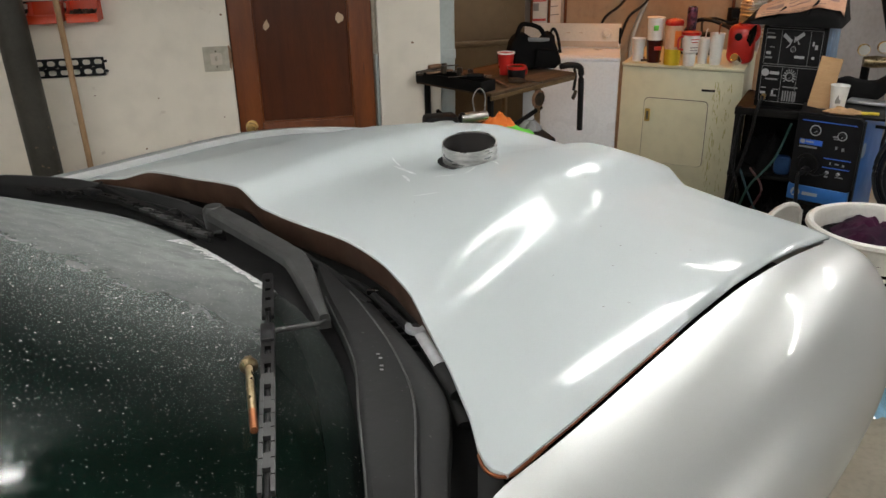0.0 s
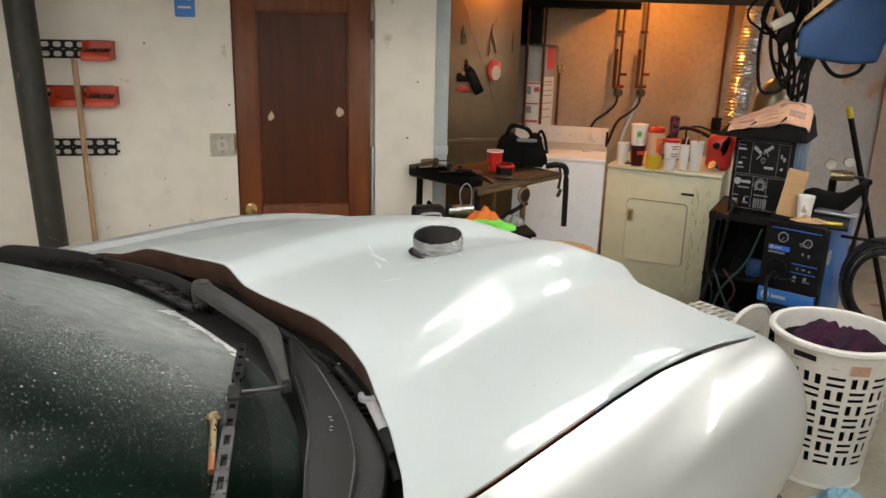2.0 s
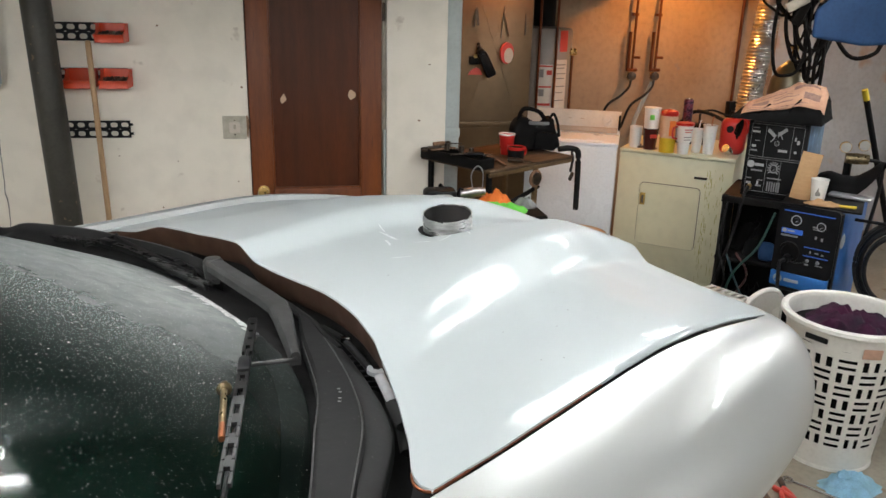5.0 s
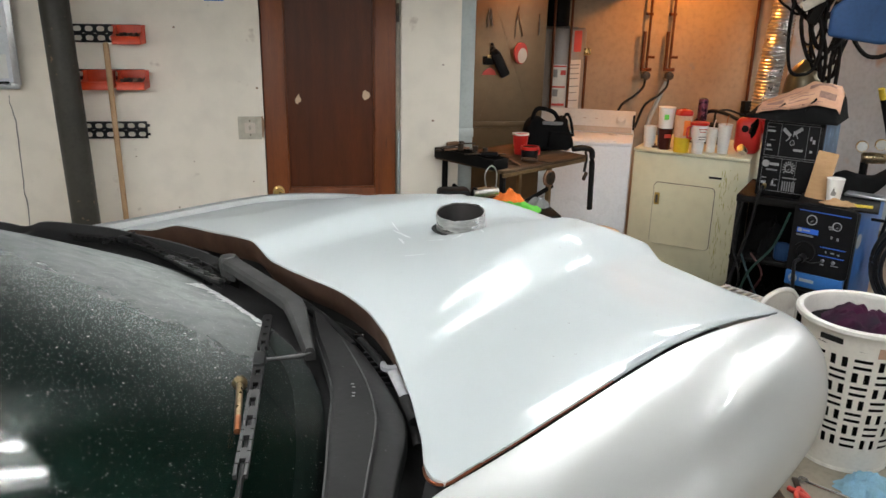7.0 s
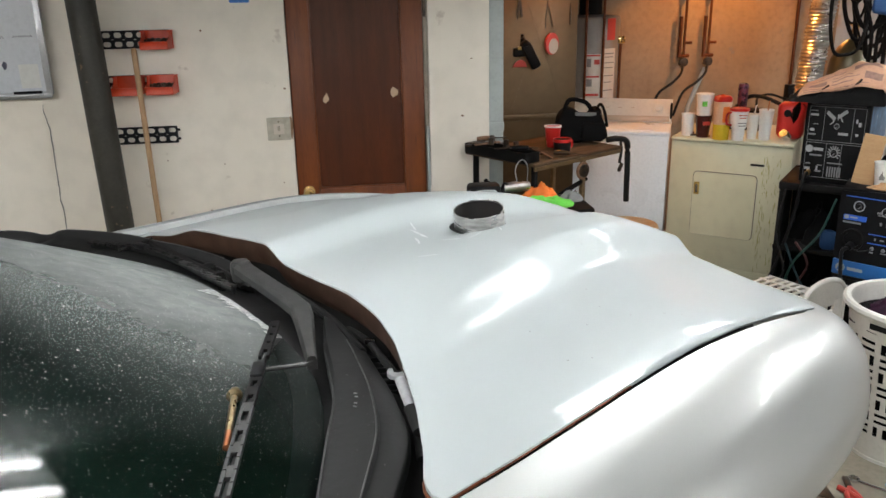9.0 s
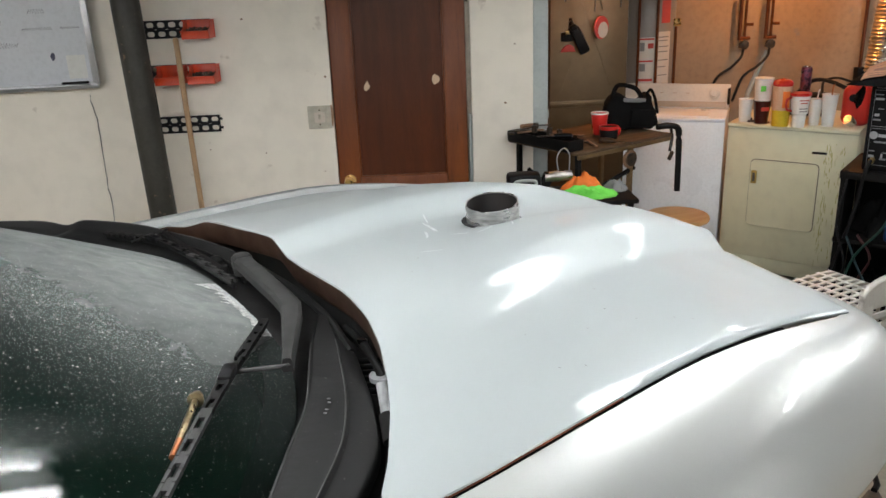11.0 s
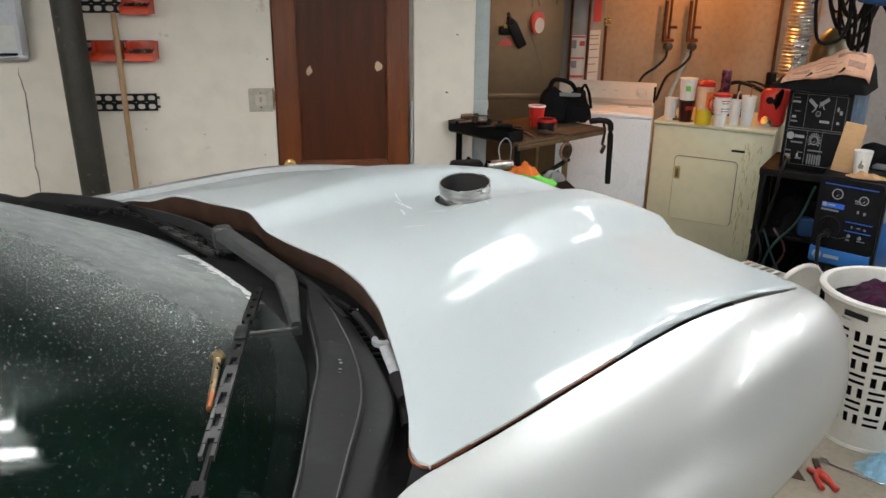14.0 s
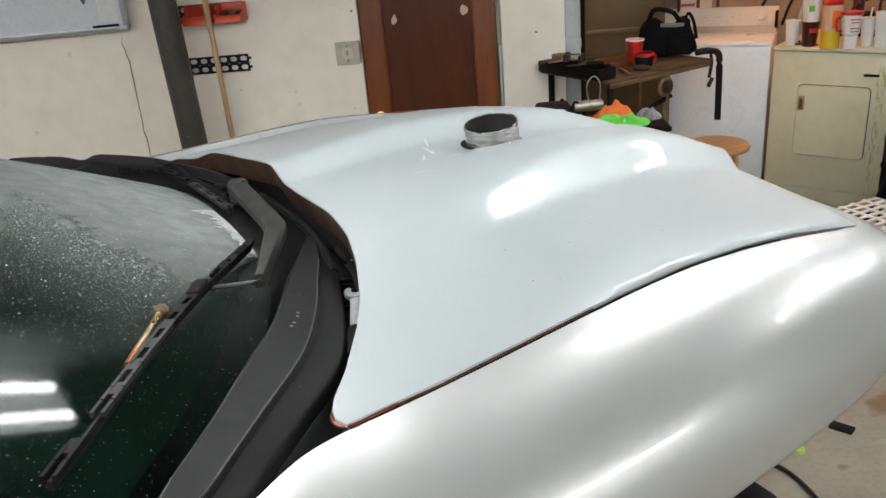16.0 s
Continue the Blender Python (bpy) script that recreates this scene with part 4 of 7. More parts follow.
def flank_rows(i0, i1, side):
    rows = []
    n = len(INNER) - 1
    steps = (i1 - i0) * 4
    for k in range(steps + 1):
        s = (i0 + (i1 - i0) * k / steps) / n
        a, b = path_mix(INNER, s), path_mix(OUTER, s)
        low = float(np.interp(s, np.linspace(0, 1, len(BOTTOM)), BOTTOM))
        row = [a + Vector((0, 0.004, -0.025)), a + Vector((0, 0.001, -0.004))]
        for j in range(19):
            th = math.pi / 2 * j / 18
            x, z = math.sin(th) ** 0.92, math.cos(th) ** 0.92
            row.append(Vector((a.x + (b.x - a.x) * x, a.y + (b.y - a.y) * x, b.z + (a.z - b.z) * z)))
        inward = (a - b)
        inward.z = 0
        inward.normalize()
        for f in (0.35, 0.7, 1.0):
            row.append(Vector((b.x, b.y, b.z + (low - b.z) * f)) + inward * 0.018 * f ** 2)
        row.append(Vector((b.x, b.y, low + 0.002)) + inward * 0.045)
        if side < 0:
            crown = -0.004 * ease((a.x + 0.3) / 0.5)
            row = [Vector((p.x, 2 * CV - p.y, p.z + crown * math.sin(math.pi * min(1.0, max(0.0, (k - 1) / 15)) ** 0.6))) for k, p in enumerate(row)]
        rows.append(row)
    return rows


def smooth_rows(rows, times=3):
    for _ in range(times):
        rows = [[rows[i][j] if i in (0, len(rows) - 1) else (rows[i - 1][j] + 2 * rows[i][j] + rows[i + 1][j]) / 4 for j in range(len(rows[i]))] for i in range(len(rows))]
    return rows


ALL_R = smooth_rows(flank_rows(0, len(INNER) - 1, 1), 4)
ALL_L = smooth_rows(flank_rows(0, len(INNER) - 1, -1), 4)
# the far fender takes the darker copy, so its shade is painted
for rws, mat, label in ((ALL_R, M_PAINT, "rounded silver front fender"), (ALL_L, M_SHADEPAINT, "silver front fender with its shade put into the paint")):
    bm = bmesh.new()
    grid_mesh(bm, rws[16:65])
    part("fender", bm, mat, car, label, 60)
    bm = bmesh.new()
    grid_mesh(bm, rws[64:])
    part("nose_panel", bm, M_PAINT, car, "silver nose panel below the bonnet edge", 60)
    bm = bmesh.new()
    grid_mesh(bm, rws[:17])
    part("side_panel", bm, M_PAINT, car, "silver side panel behind the fender", 60)

# windscreen


def glass_u(w):
    return curve_at(abs(w), (0, 0.175, 0.295, 0.395, 0.475, 0.555, 0.635, 0.715, 0.775, 0.835), (0.105, 0.10, 0.085, 0.060, 0.028, -0.015, -0.062, -0.115, -0.16, -0.20))


def glass_point(s, q):
    w = q * (0.835 - 0.23 * s)
    ub = glass_u(q * 0.835)
    u = ub + (-0.95 - ub) * s
    run = ub - u
    return Vector((u, CV + w, 1.207 + 0.47 * run - 0.10 * run * run + 0.012 * s * (1 - q * q) - 0.038 * ease((w - 0.40) / 0.38)))


bm = bmesh.new()
grid_mesh(bm, [[glass_point(i / 24, 2 * j / 48 - 1) for j in range(49)] for i in range(25)])
wind = part("windscreen", bm, M_GLASS, car, "dusty dark tinted windscreen", 60)
bm = bmesh.new()
band = [[glass_point(0.0 + 0.045 * i / 2, 2 * j / 48 - 1) + Vector((0, 0, -0.003)) for j in range(49)] for i in range(3)]
grid_mesh(bm, band)
part("black_border", bm, M_BLACK, wind, "black printed border of the glass")
for side in (1, -1):
    bm = bmesh.new()
    grid_mesh(bm, [[glass_point(0.01 + 0.98 * i / 24, -side * (1.0 - 0.045 * j / 3)) + Vector((0, 0, -0.004)) for j in range(4)] for i in range(25)])
    part("black_border", bm, M_BLACK, wind, "black printed border of the glass")
bm = bmesh.new()
grid_mesh(bm, [[Vector((0.06 - 0.155 * i - 0.2 * (q * q), CV + q * 0.83, 1.15 - 0.012 * i + 0.02 * math.sin(3 * q))) for q in (j / 12 - 1 for j in range(25))] for i in range(6)])
part("dashboard", bm, M_DASH, car, "dark dashboard behind the glass")
bm = bmesh.new()
grid_mesh(bm, [[Vector((glass_u(q * 0.8) - 0.012 - d, CV + q * 0.8, z)) for q in (j / 20 - 1 for j in range(41))] for d, z in ((0.0, 1.195), (0.03, 1.15), (0.05, 0.7))])
part("firewall", bm, M_DASH, car, "dark panel below the foot of the glass")
bm = bmesh.new()
add_box(bm, (-1.3, CV, 0.95), (1.2, 1.4, 0.5), 0.05)
part("cabin_floor", bm, M_DASH, car, "dark cabin interior")
for side in (1, -1):
    bm = bmesh.new()
    rows = []
    for k in range(15):
        p = glass_point(0.02 + 0.96 * k / 14, -side)
        o = Vector((0, -side, 0))
        rows.append([p + Vector((0.01, 0, 0.004)) + o * -0.012, p + Vector((0.02, 0, 0.012)) + o * 0.02, p + Vector((0.02, 0, -0.004)) + o * 0.07, p + Vector((0.02, 0, -0.05)) + o * 0.085])
    grid_mesh(bm, rows)
    part("a_pillar", bm, M_PAINT, car)
bm = bmesh.new()
rows = [[glass_point(1.0, q) * 1 + Vector((-d, 0, 0.03 * math.sin(min(1, d) * 1.5) + 0.03 * (1 - q * q))) for q in (j / 10 - 1 for j in range(21))] for d in (0, 0.1, 0.3, 0.6, 0.9)]
grid_mesh(bm, rows)
part("roof", bm, M_PAINT, car, "silver car roof")

# cowl between glass and bonnet
bm = bmesh.new()
rows = []
for d, z in ((0.0, 1.202), (0.2, 1.190), (0.45, 1.178), (0.7, 1.160), (0.9, 1.150), (1.15, 1.145), (1.35, 1.09), (1.36, 0.95)):
    row = []
    for j in range(61):
        q = 2 * j / 60 - 1
        w = q * 0.815
        a, b = glass_u(w), rear_u(w)
        row.append((a - 0.004 + (b - a) * d, CV + w, z))
    rows.append(row)
grid_mesh(bm, rows)
cowl = part("cowl_panel", bm, M_COWL, car, "black plastic cowl below the windscreen")
# grey outer cowl moulding that sweeps round the lower corner of the glass, one each side
EDGE_A = [(0.195, 0.605), (0.132, 0.49), (0.085, 0.39), (0.035, 0.285), (-0.03, 0.19), (-0.10, 0.085), (-0.165, -0.005), (-0.215, -0.075), (-0.34, -0.16)]
EDGE_B = [(0.214, 0.58), (0.198, 0.47), (0.166, 0.37), (0.130, 0.265), (0.078, 0.15), (-0.015, 0.05), (-0.075, -0.015), (-0.13, -0.075), (-0.25, -0.14)]
LINE_A, LINE_B = ([Vector(p[:2]) for p in smooth_line([(*q, 0.0) for q in e], 8)] for e in (EDGE_A, EDGE_B))
CROSS = {1: ((0.0, 1.205), (0.02, 1.222), (0.10, 1.228), (0.5, 1.222), (0.60, 1.222), (0.64, 1.214), (0.70, 1.213), (0.96, 1.203), (1.0, 1.196), (1.0, 1.165)),
         -1: ((0.0, 1.195), (0.1, 1.199), (0.4, 1.202), (0.55, 1.204), (0.70, 1.207), (0.82, 1.213), (0.90, 1.222), (0.96, 1.2245), (1.0, 1.221), (1.0, 1.165))}
for side in (1, -1):
    bm = bmesh.new()
    rows = []
    for k in range(49):
        s = k / 48
        a, b = path_mix(LINE_A, s), path_mix(LINE_B, s)
        rise = 0.02 * ease((s - 0.75) / 0.25) + (0.017 * ease((s - 0.38) / 0.28) * ease((0.78 - s) / 0.1) if side < 0 else 0)
        row = []
        for f, z in CROSS[side]:
            p = a + (b - a) * f
            row.append((p.x, p.y if side > 0 else 2 * CV - p.y, z + rise - 0.014 * ease((0.3 - s) / 0.3)))
        rows.append(row)
    grid_mesh(bm, rows)
    mould = part("cowl_moulding", bm, M_COWL, car, "worn grey plastic cowl moulding", 50)
    if side < 0:
        # closed black plate paints the shade of the hole
        part("drain_hole", box((0.128, 2 * CV - 0.305, 1.2095), (0.022, 0.026, 0.006), 0.002, (0, -20, 28)), M_GAP_SHADE, mould, "small square hole, its shade painted as a black plate")
    for j in ((1, 4) if side > 0 else (7,)):
        # paler bead: the worn ridge's highlight put into colour
        part("worn_ridge", tube([Vector(r[j]) + Vector((0, 0, 0.0004)) for r in rows[6:46:2]], 0.0013, 6), M_RIDGELIGHT, mould, "worn ridge with its highlight painted pale")
# black rubber gutter between moulding and bonnet
for side in (1, -1):
    bm = bmesh.new()
    rows = []
    for k in range(33):
        s = 0.30 + 0.70 * k / 32
        b = path_mix(LINE_B, s)
        c = b + Vector((0.062, -0.02)) * (1.0 if s < 0.8 else 1.0 - 0.6 * (s - 0.8) / 0.2)
        rows.append([(b.x, (b.y if side > 0 else 2 * CV - b.y), 1.18), (0.5 * (b.x + c.x), ((b.y + c.y) / 2 if side > 0 else 2 * CV - (b.y + c.y) / 2), 1.162), (c.x, (c.y if side > 0 else 2 * CV - c.y), 1.168)])
    grid_mesh(bm, rows)
    part("gutter", bm, M_RUBBER, car)
# grille slots, clips and hinge arm in the gap on the camera's side and its mirror
for side in (1, -1):
    my = (lambda v: v) if side > 0 else (lambda v: 2 * CV - v)
    for k in range(7):
        s = k / 6
        c = (0.215 - 0.055 * s, my(0.46 - 0.12 * s), 1.166)
        part("grille_slat", box(c, (0.055, 0.007, 0.012), 0.002, (0, 0, side * -30)), M_BLACK, cowl)
    hp = [(0.20, my(0.36), 1.182), (0.165, my(0.285), 1.186), (0.125, my(0.20), 1.184), (0.085, my(0.13), 1.176)]
    part("hinge_arm", tube(hp, 0.010, 10, True, None, (1.0, 0.7)), M_BLACKM, bonnet, "black bonnet hinge arm")
    part("wire_clip", box((0.232, my(0.50), 1.186), (0.02, 0.012, 0.01), 0.002, (0, 0, side * -40)), M_CHROME, cowl, "pale metal clip")
    part("wire_loom", tube([(0.255, my(0.62), 1.165), (0.235, my(0.52), 1.18), (0.22, my(0.44), 1.175), (0.20, my(0.36), 1.17)], 0.007, 8), M_RUBBER, cowl, "black wiring")

part("weather_strip", tube([(0.13, 1.25, 1.190), (0.185, 1.10, 1.195), (0.214, 0.95, 1.198), (0.224, 0.775, 1.199), (0.214, 0.60, 1.198), (0.185, 0.45, 1.195)], 0.008, 8), M_RUBBER, car, "black rubber strip on the cowl")

# wipers


def arm_bar(pts, half, thick):
    """A flat bar with chamfered edges along a bent line, its half width given at each bend."""
    pts = [Vector(p) for p in pts]
    n = len(pts)
    line, wide = [], []
    for k in range(n - 1):
        for f in (0.0, 0.12, 0.5, 0.88):
            line.append(pts[k].lerp(pts[k + 1], f))
            wide.append(half[k] + (half[k + 1] - half[k]) * f)
    line.append(pts[-1])
    wide.append(half[-1])
    line = [line[0]] + [(line[k - 1] + 2 * line[k] + line[k + 1]) / 4 for k in range(1, len(line) - 1)] + [line[-1]]
    bm = bmesh.new()
    rings = []
    for k, p in enumerate(line):
        d = line[min(k + 1, len(line) - 1)] - line[max(k - 1, 0)]
        side = Vector((-d.y, d.x, 0)).normalized()
        w = wide[k]
        rings.append([bm.verts.new(p + side * w * a + Vector((0, 0, b * thick))) for a, b in ((-1, -1), (-1, 0.3), (-0.72, 0.85), (0, 1.0), (0.72, 0.85), (1, 0.3), (1, -1))])
    for r0, r1 in zip(rings, rings[1:]):
        for a in range(7):
            b = (a + 1) % 7
            bm.faces.new((r0[a], r0[b], r1[b], r1[a]))
    bm.faces.new(rings[0][::-1])
    bm.faces.new(rings[-1])
    return bm


def wiper(pivot, bends, elbow, top, middle, tail, label, size=1.0, mat=None):
    mat = mat or M_WIPER
    arm = part("wiper_arm", arm_bar([pivot, *bends, elbow], [size * r for r in (0.0185, 0.0185, 0.008)] if bends else [size * 0.017, size * 0.009], 0.011 * size), mat, car, label, 30)
    part("pivot_cap", lathe([(0, -0.03), (0.019 * size, -0.03), (0.0215 * size, -0.006), (0.021 * size, 0.006), (0.016 * size, 0.0125), (0, 0.0145)], 20, pivot), mat, arm)
    mid = Vector(top).lerp(Vector(tail), 0.31 if size == 1.0 else 0.22)
    part("arm_hook", tube([Vector(elbow) + Vector((0.012, 0.022, 0)), elbow, Vector(elbow) + Vector((-0.008, 0.0, 0)), mid + Vector((0, 0, 0.010))], 0.0038, 8, False), mat, arm)
    line = smooth_line([top, middle, tail], 20)
    a, b = Vector(top), Vector(tail)
    d = (b - a).normalized()
    blade = part("wiper_blade", tube([p + Vector((0, 0, 0.001)) for p in line], 0.006, 6, False, None, (0.6, 1.0)), M_RUBBER, car, "black slotted wiper blade")
    side = Vector((0, 0, 1)).cross(d)
    L = (b - a).length
    n = int(L / 0.024)
    turn = (0, 0, math.degrees(math.atan2(d.y, d.x)))
    for k in range(n):
        if 7 < k % 16 < 10:
            continue
        c = path_mix(line, (k + 0.5) / n) + Vector((0, 0, 0.009))
        bm = bmesh.new()
        for e in (-1, 1):
            add_box(bm, c + side * 0.006 * e, (0.024, 0.0042, 0.006), 0, turn)
        if k % 2 == 0:
            add_box(bm, c - d * 0.010, (0.024, 0.014, 0.006), 0, turn)
        part("blade_rib", bm, M_WIPER if (k // 8) % 3 == 2 else M_BLACKM, blade)
    c = path_mix(line, 0.40) + Vector((0, 0, 0.012))
    part("blade_clip", box(c, (0.045, 0.018, 0.014), 0.003, turn), M_BLACK, blade)


wiper((0.150, 0.870, 1.258), [(0.136, 0.567, 1.256)], (0.040, 0.350, 1.256), (0.084, 0.573, 1.227), (-0.081, 0.290, 1.263), (-0.261, -0.006, 1.262), "grey painted wiper arm")
wiper((0.134, 0.95, 1.216), [(0.108, 1.15, 1.224)], (0.098, 1.315, 1.228), (-0.02, 1.395, 1.222), (0.078, 1.205, 1.222), (0.120, 0.84, 1.216), "black wiper arm lying along the cowl", 0.5, M_BLACKM)
part("pivot_boss", lathe([(0, -0.02), (0.017, -0.02), (0.016, 0.006), (0.010, 0.012), (0, 0.013)], 16, (0.142, 1.04, 1.212)), M_BLACKM, cowl, "black wiper pivot boss")
part("washer_hose", tube([(0.160, 0.90, 1.20), (0.168, 1.0, 1.206), (0.152, 1.10, 1.210), (0.122, 1.20, 1.213), (0.082, 1.30, 1.215)], 0.004, 8), M_RUBBER, cowl, "thin black washer hose")
# crust of dust along the lower edge of the glass
bm = bmesh.new()
rows = []
for k in range(60):
    s = k / 59
    v = 0.885 - 0.325 * s
    base = Vector((glass_u(v - CV) - 0.003, v, 0))
    wdt = 0.014 + 0.045 * abs(noise.noise(Vector((s * 26, 0, 2)))) + 0.03 * math.exp(-((s - 0.08) / 0.05) ** 2) + 0.012 * noise.noise(Vector((s * 60, 4, 2)))
    ww = []
    for f, up in ((0, 0.0), (0.3, 0.004), (0.7, 0.003), (1, 0.0)):
        u = base.x - wdt * f + 0.004 * noise.noise(Vector((s * 30, f, 5)))
        run = glass_u(v - CV) - u
        ww.append((u, v, 1.2085 + 0.47 * run + up * (0.6 + 0.8 * noise.noise(Vector((s * 40, f * 3, 7))))))
    rows.append(ww)
grid_mesh(bm, rows)
part("dust_crust", bm, M_DUST, wind, "pale crust of dust along the glass edge")

# exhaust pipe through the bonnet
ex = Vector((0.676, 0.722, bonnet_z(0.676, 0.722 - CV)))
tilt = Euler((radians(5), radians(-7), 0)).to_matrix().to_4x4()
pipe = part("exhaust_pipe", lathe([(0.0585, -0.10), (0.0585, 0.049), (0.0558, 0.049), (0.0558, -0.10)], 40, ex, tilt), M_STEEL, car, "scuffed bare steel exhaust pipe")
part("pipe_bore", lathe([(0.0552, 0.047), (0.0552, -0.08), (0.0, -0.08)], 32, ex, tilt), M_BORE, pipe, "near-black inside of the pipe")
# flat black ring: shade of the cut hole painted on the skin
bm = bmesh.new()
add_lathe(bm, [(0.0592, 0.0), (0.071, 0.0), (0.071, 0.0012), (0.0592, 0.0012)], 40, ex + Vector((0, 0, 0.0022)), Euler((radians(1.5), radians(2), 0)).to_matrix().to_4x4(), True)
part("cut_edge", bm, M_GAP_SHADE, pipe, "black ring painted as the shade in the cut round the pipe")
# wheel and tyre on the camera's side, seen through the arch, and its mirror
for v0 in (0.0, 2 * CV):
    rotm = Euler((radians(90), 0, 0)).to_matrix().to_4x4()
    wheel = part("wheel", lathe([(0.0, -0.03), (0.06, -0.035), (0.17, -0.02), (0.195, -0.075), (0.195, 0.075), (0, 0.06)], 28, (0.45, v0 + 0.02, 0.64), rotm), M_ALU, car, "alloy wheel")
    part("tyre", lathe([(0.195, -0.08), (0.24, -0.10), (0.285, -0.092), (0.30, -0.07), (0.30, 0.07), (0.285, 0.092), (0.24, 0.10), (0.195, 0.08)], 40, (0.45, v0 + 0.02, 0.64), rotm, True), M_TYRE, wheel, "black tyre")
part("underbody", box((-0.75, CV, 0.58), (1.9, 1.3, 0.2), 0.05), M_BLACKM, car, "dark underbody")
part("front_beam", box((0.52, CV, 0.66), (0.5, 0.9, 0.12), 0.03), M_BLACKM, car, "dark front crossmember")


def jack_stand(u, v):
    m = pose(0.237, 0.702, 0, 0, 0, 30) @ pose(u, v, -0.0227 * v)
    st = thing("jack_stand", m, "red steel jack stand under the car", "jack stand", "jack stands under the car")
    part("post", lathe([(0, 0.1), (0.024, 0.1), (0.024, 0.46), (0.045, 0.465), (0.045, 0.48), (0, 0.48)], 14), M_BLACKM, st)
    for a in range(4):
        part("leg", tube([(0.03 * math.cos(a * 1.5708 + 0.785), 0.03 * math.sin(a * 1.5708 + 0.785), 0.30), (0.13 * math.cos(a * 1.5708 + 0.785), 0.13 * math.sin(a * 1.5708 + 0.785), 0.012)], 0.012, 8, False), M_REDGRIP, st)


for u, v in ((-0.1, 0.35), (-0.1, 1.25), (-1.4, 0.35), (-1.4, 1.25)):
    jack_stand(u, v)

# bolt lying on the glass against the wiper blade
bolt = thing("bolt", CARM @ pose(-0.108, 0.286, 1.2755) , "long brass-coloured flange bolt with a copper tip on the glass", "bolt")
bdir = Vector((-0.052, -0.100, -0.004)).normalized()
bm4 = bdir.to_track_quat("Z", "Y").to_matrix().to_4x4()
part("shank", lathe([(0, 0.0), (0.0046, 0.0), (0.0046, 0.088), (0.0042, 0.09), (0, 0.09)], 16, (0, 0, 0), bm4), M_BOLT, bolt)
part("tip", lathe([(0.0043, 0.088), (0.0044, 0.118), (0.0042, 0.124), (0, 0.125)], 16, (0, 0, 0), bm4), M_COPPERTIP, bolt, "copper-coloured tip")
part("flange", lathe([(0, -0.004), (0.0105, -0.004), (0.0105, -0.001), (0.006, 0.003), (0, 0.003)], 20, (0, 0, 0), bm4), M_BOLT, bolt)
part("hex_head", lathe([(0, -0.016), (0.007, -0.015), (0.0078, -0.013), (0.0078, -0.004), (0, -0.004)], 6, (0, 0, 0), bm4), M_BOLT, bolt)

# open-ended wrench dropped in the gap beside the bonnet hinge
wrench = thing("wrench", CARM @ pose(0.170, 0.315, 1.207), "open-ended steel wrench with a dark grip in the bonnet gap", "wrench")
wdir = Vector((-0.078, -0.181, -0.008))
wm = wdir.to_track_quat("Y", "Z").to_matrix().to_4x4()
jaw = []
for k in range(15):
    a = radians(-50 + 280 * k / 14)
    jaw.append((0.018 * math.cos(a), -0.018 * math.sin(a)))
jaw += [(-0.0075, 0.010), (-0.0075, -0.002), (0.0, -0.006), (0.0075, -0.002), (0.0075, 0.010)]
part("jaw", add_plate(bmesh.new(), jaw, 0.007, wm @ pose(0, 0, 0.0, 90, 0, 0) @ pose(0, 0, 0, 0, 0, 0)), M_SATIN, wrench, "bright steel jaw")
part("shaft", tube([wm @ Vector((0, 0.012, 0)), wm @ Vector((0, 0.11, 0.0))], 0.0085, 10, False, None, (1.1, 0.6)), M_SATIN, wrench)
part("grip", tube([wm @ Vector((0, 0.105, 0)), wm @ Vector((0, 0.172, 0.0))], 0.0115, 12, False, None, (1.1, 0.7)), M_BLACKM, wrench, "dark grip")

# scuffs and bare edges on the bonnet
rng = random.Random(21)


def skin_patch(name, u0, w0, length, width, turn, mat, seed, label):
    bm = bmesh.new()
    rows = []
    for i in range(13):
        row = []
        for j in range(5):
            a, b = i / 12 - 0.5, j / 4 - 0.5
            taper = (1 - (2 * a) ** 2) ** 0.5 * (0.7 + 0.5 * noise.noise(Vector((a * 6, seed, 0))))
            x, y = a * length, b * width * taper + 0.12 * length * a * a
            u = u0 + x * math.cos(turn) - y * math.sin(turn)
            w = w0 + x * math.sin(turn) + y * math.cos(turn)
            row.append((u, CV + w, bonnet_z(u, w) + 0.0006))
        rows.append(row)
    grid_mesh(bm, rows)
    part(name, bm, mat, bonnet, label, 80)


for u0, v0, ln, wd, tn in ((0.56, 0.80, 0.10, 0.010, 1.4), (0.52, 0.75, 0.07, 0.008, 1.1), (0.585, 0.86, 0.06, 0.006, 1.2), (0.60, 0.64, 0.08, 0.005, 0.5), (0.55, 0.665, 0.05, 0.006, 1.9), (0.44, 0.60, 0.05, 0.005, -0.9), (0.66, 0.63, 0.05, 0.004, 1.0)):
    skin_patch("scuff", u0, v0 - CV, ln, wd, tn, M_SCUFF, u0 * 40, "pale sanding scuff")
for k in range(16):
    u0, v0 = 0.25 + 0.65 * rng.random(), 0.12 + 0.6 * rng.random()
    skin_patch("speck", u0, v0 - CV, 0.004, 0.003, rng.random() * 6, M_GREYINK, k * 3.3, "dark speck")
bm = bmesh.new()
add_tube(bm, [(0.030, 0.052, 1.2035), (0.019, 0.034, 1.2033), (0.0165, 0.020, 1.2033), (0.021, 0.009, 1.2034), (0.032, 0.0035, 1.2038), (0.052, 0.0045, 1.2045), (0.09, 0.0080, 1.206)], 0.0022, 8)
add_tube(bm, [(u, gap_v(u) + 0.0005, gap_z(u) - 0.0028) for u in (0.09, 0.15, 0.21, 0.27, 0.33, 0.39)], 0.0013, 6)
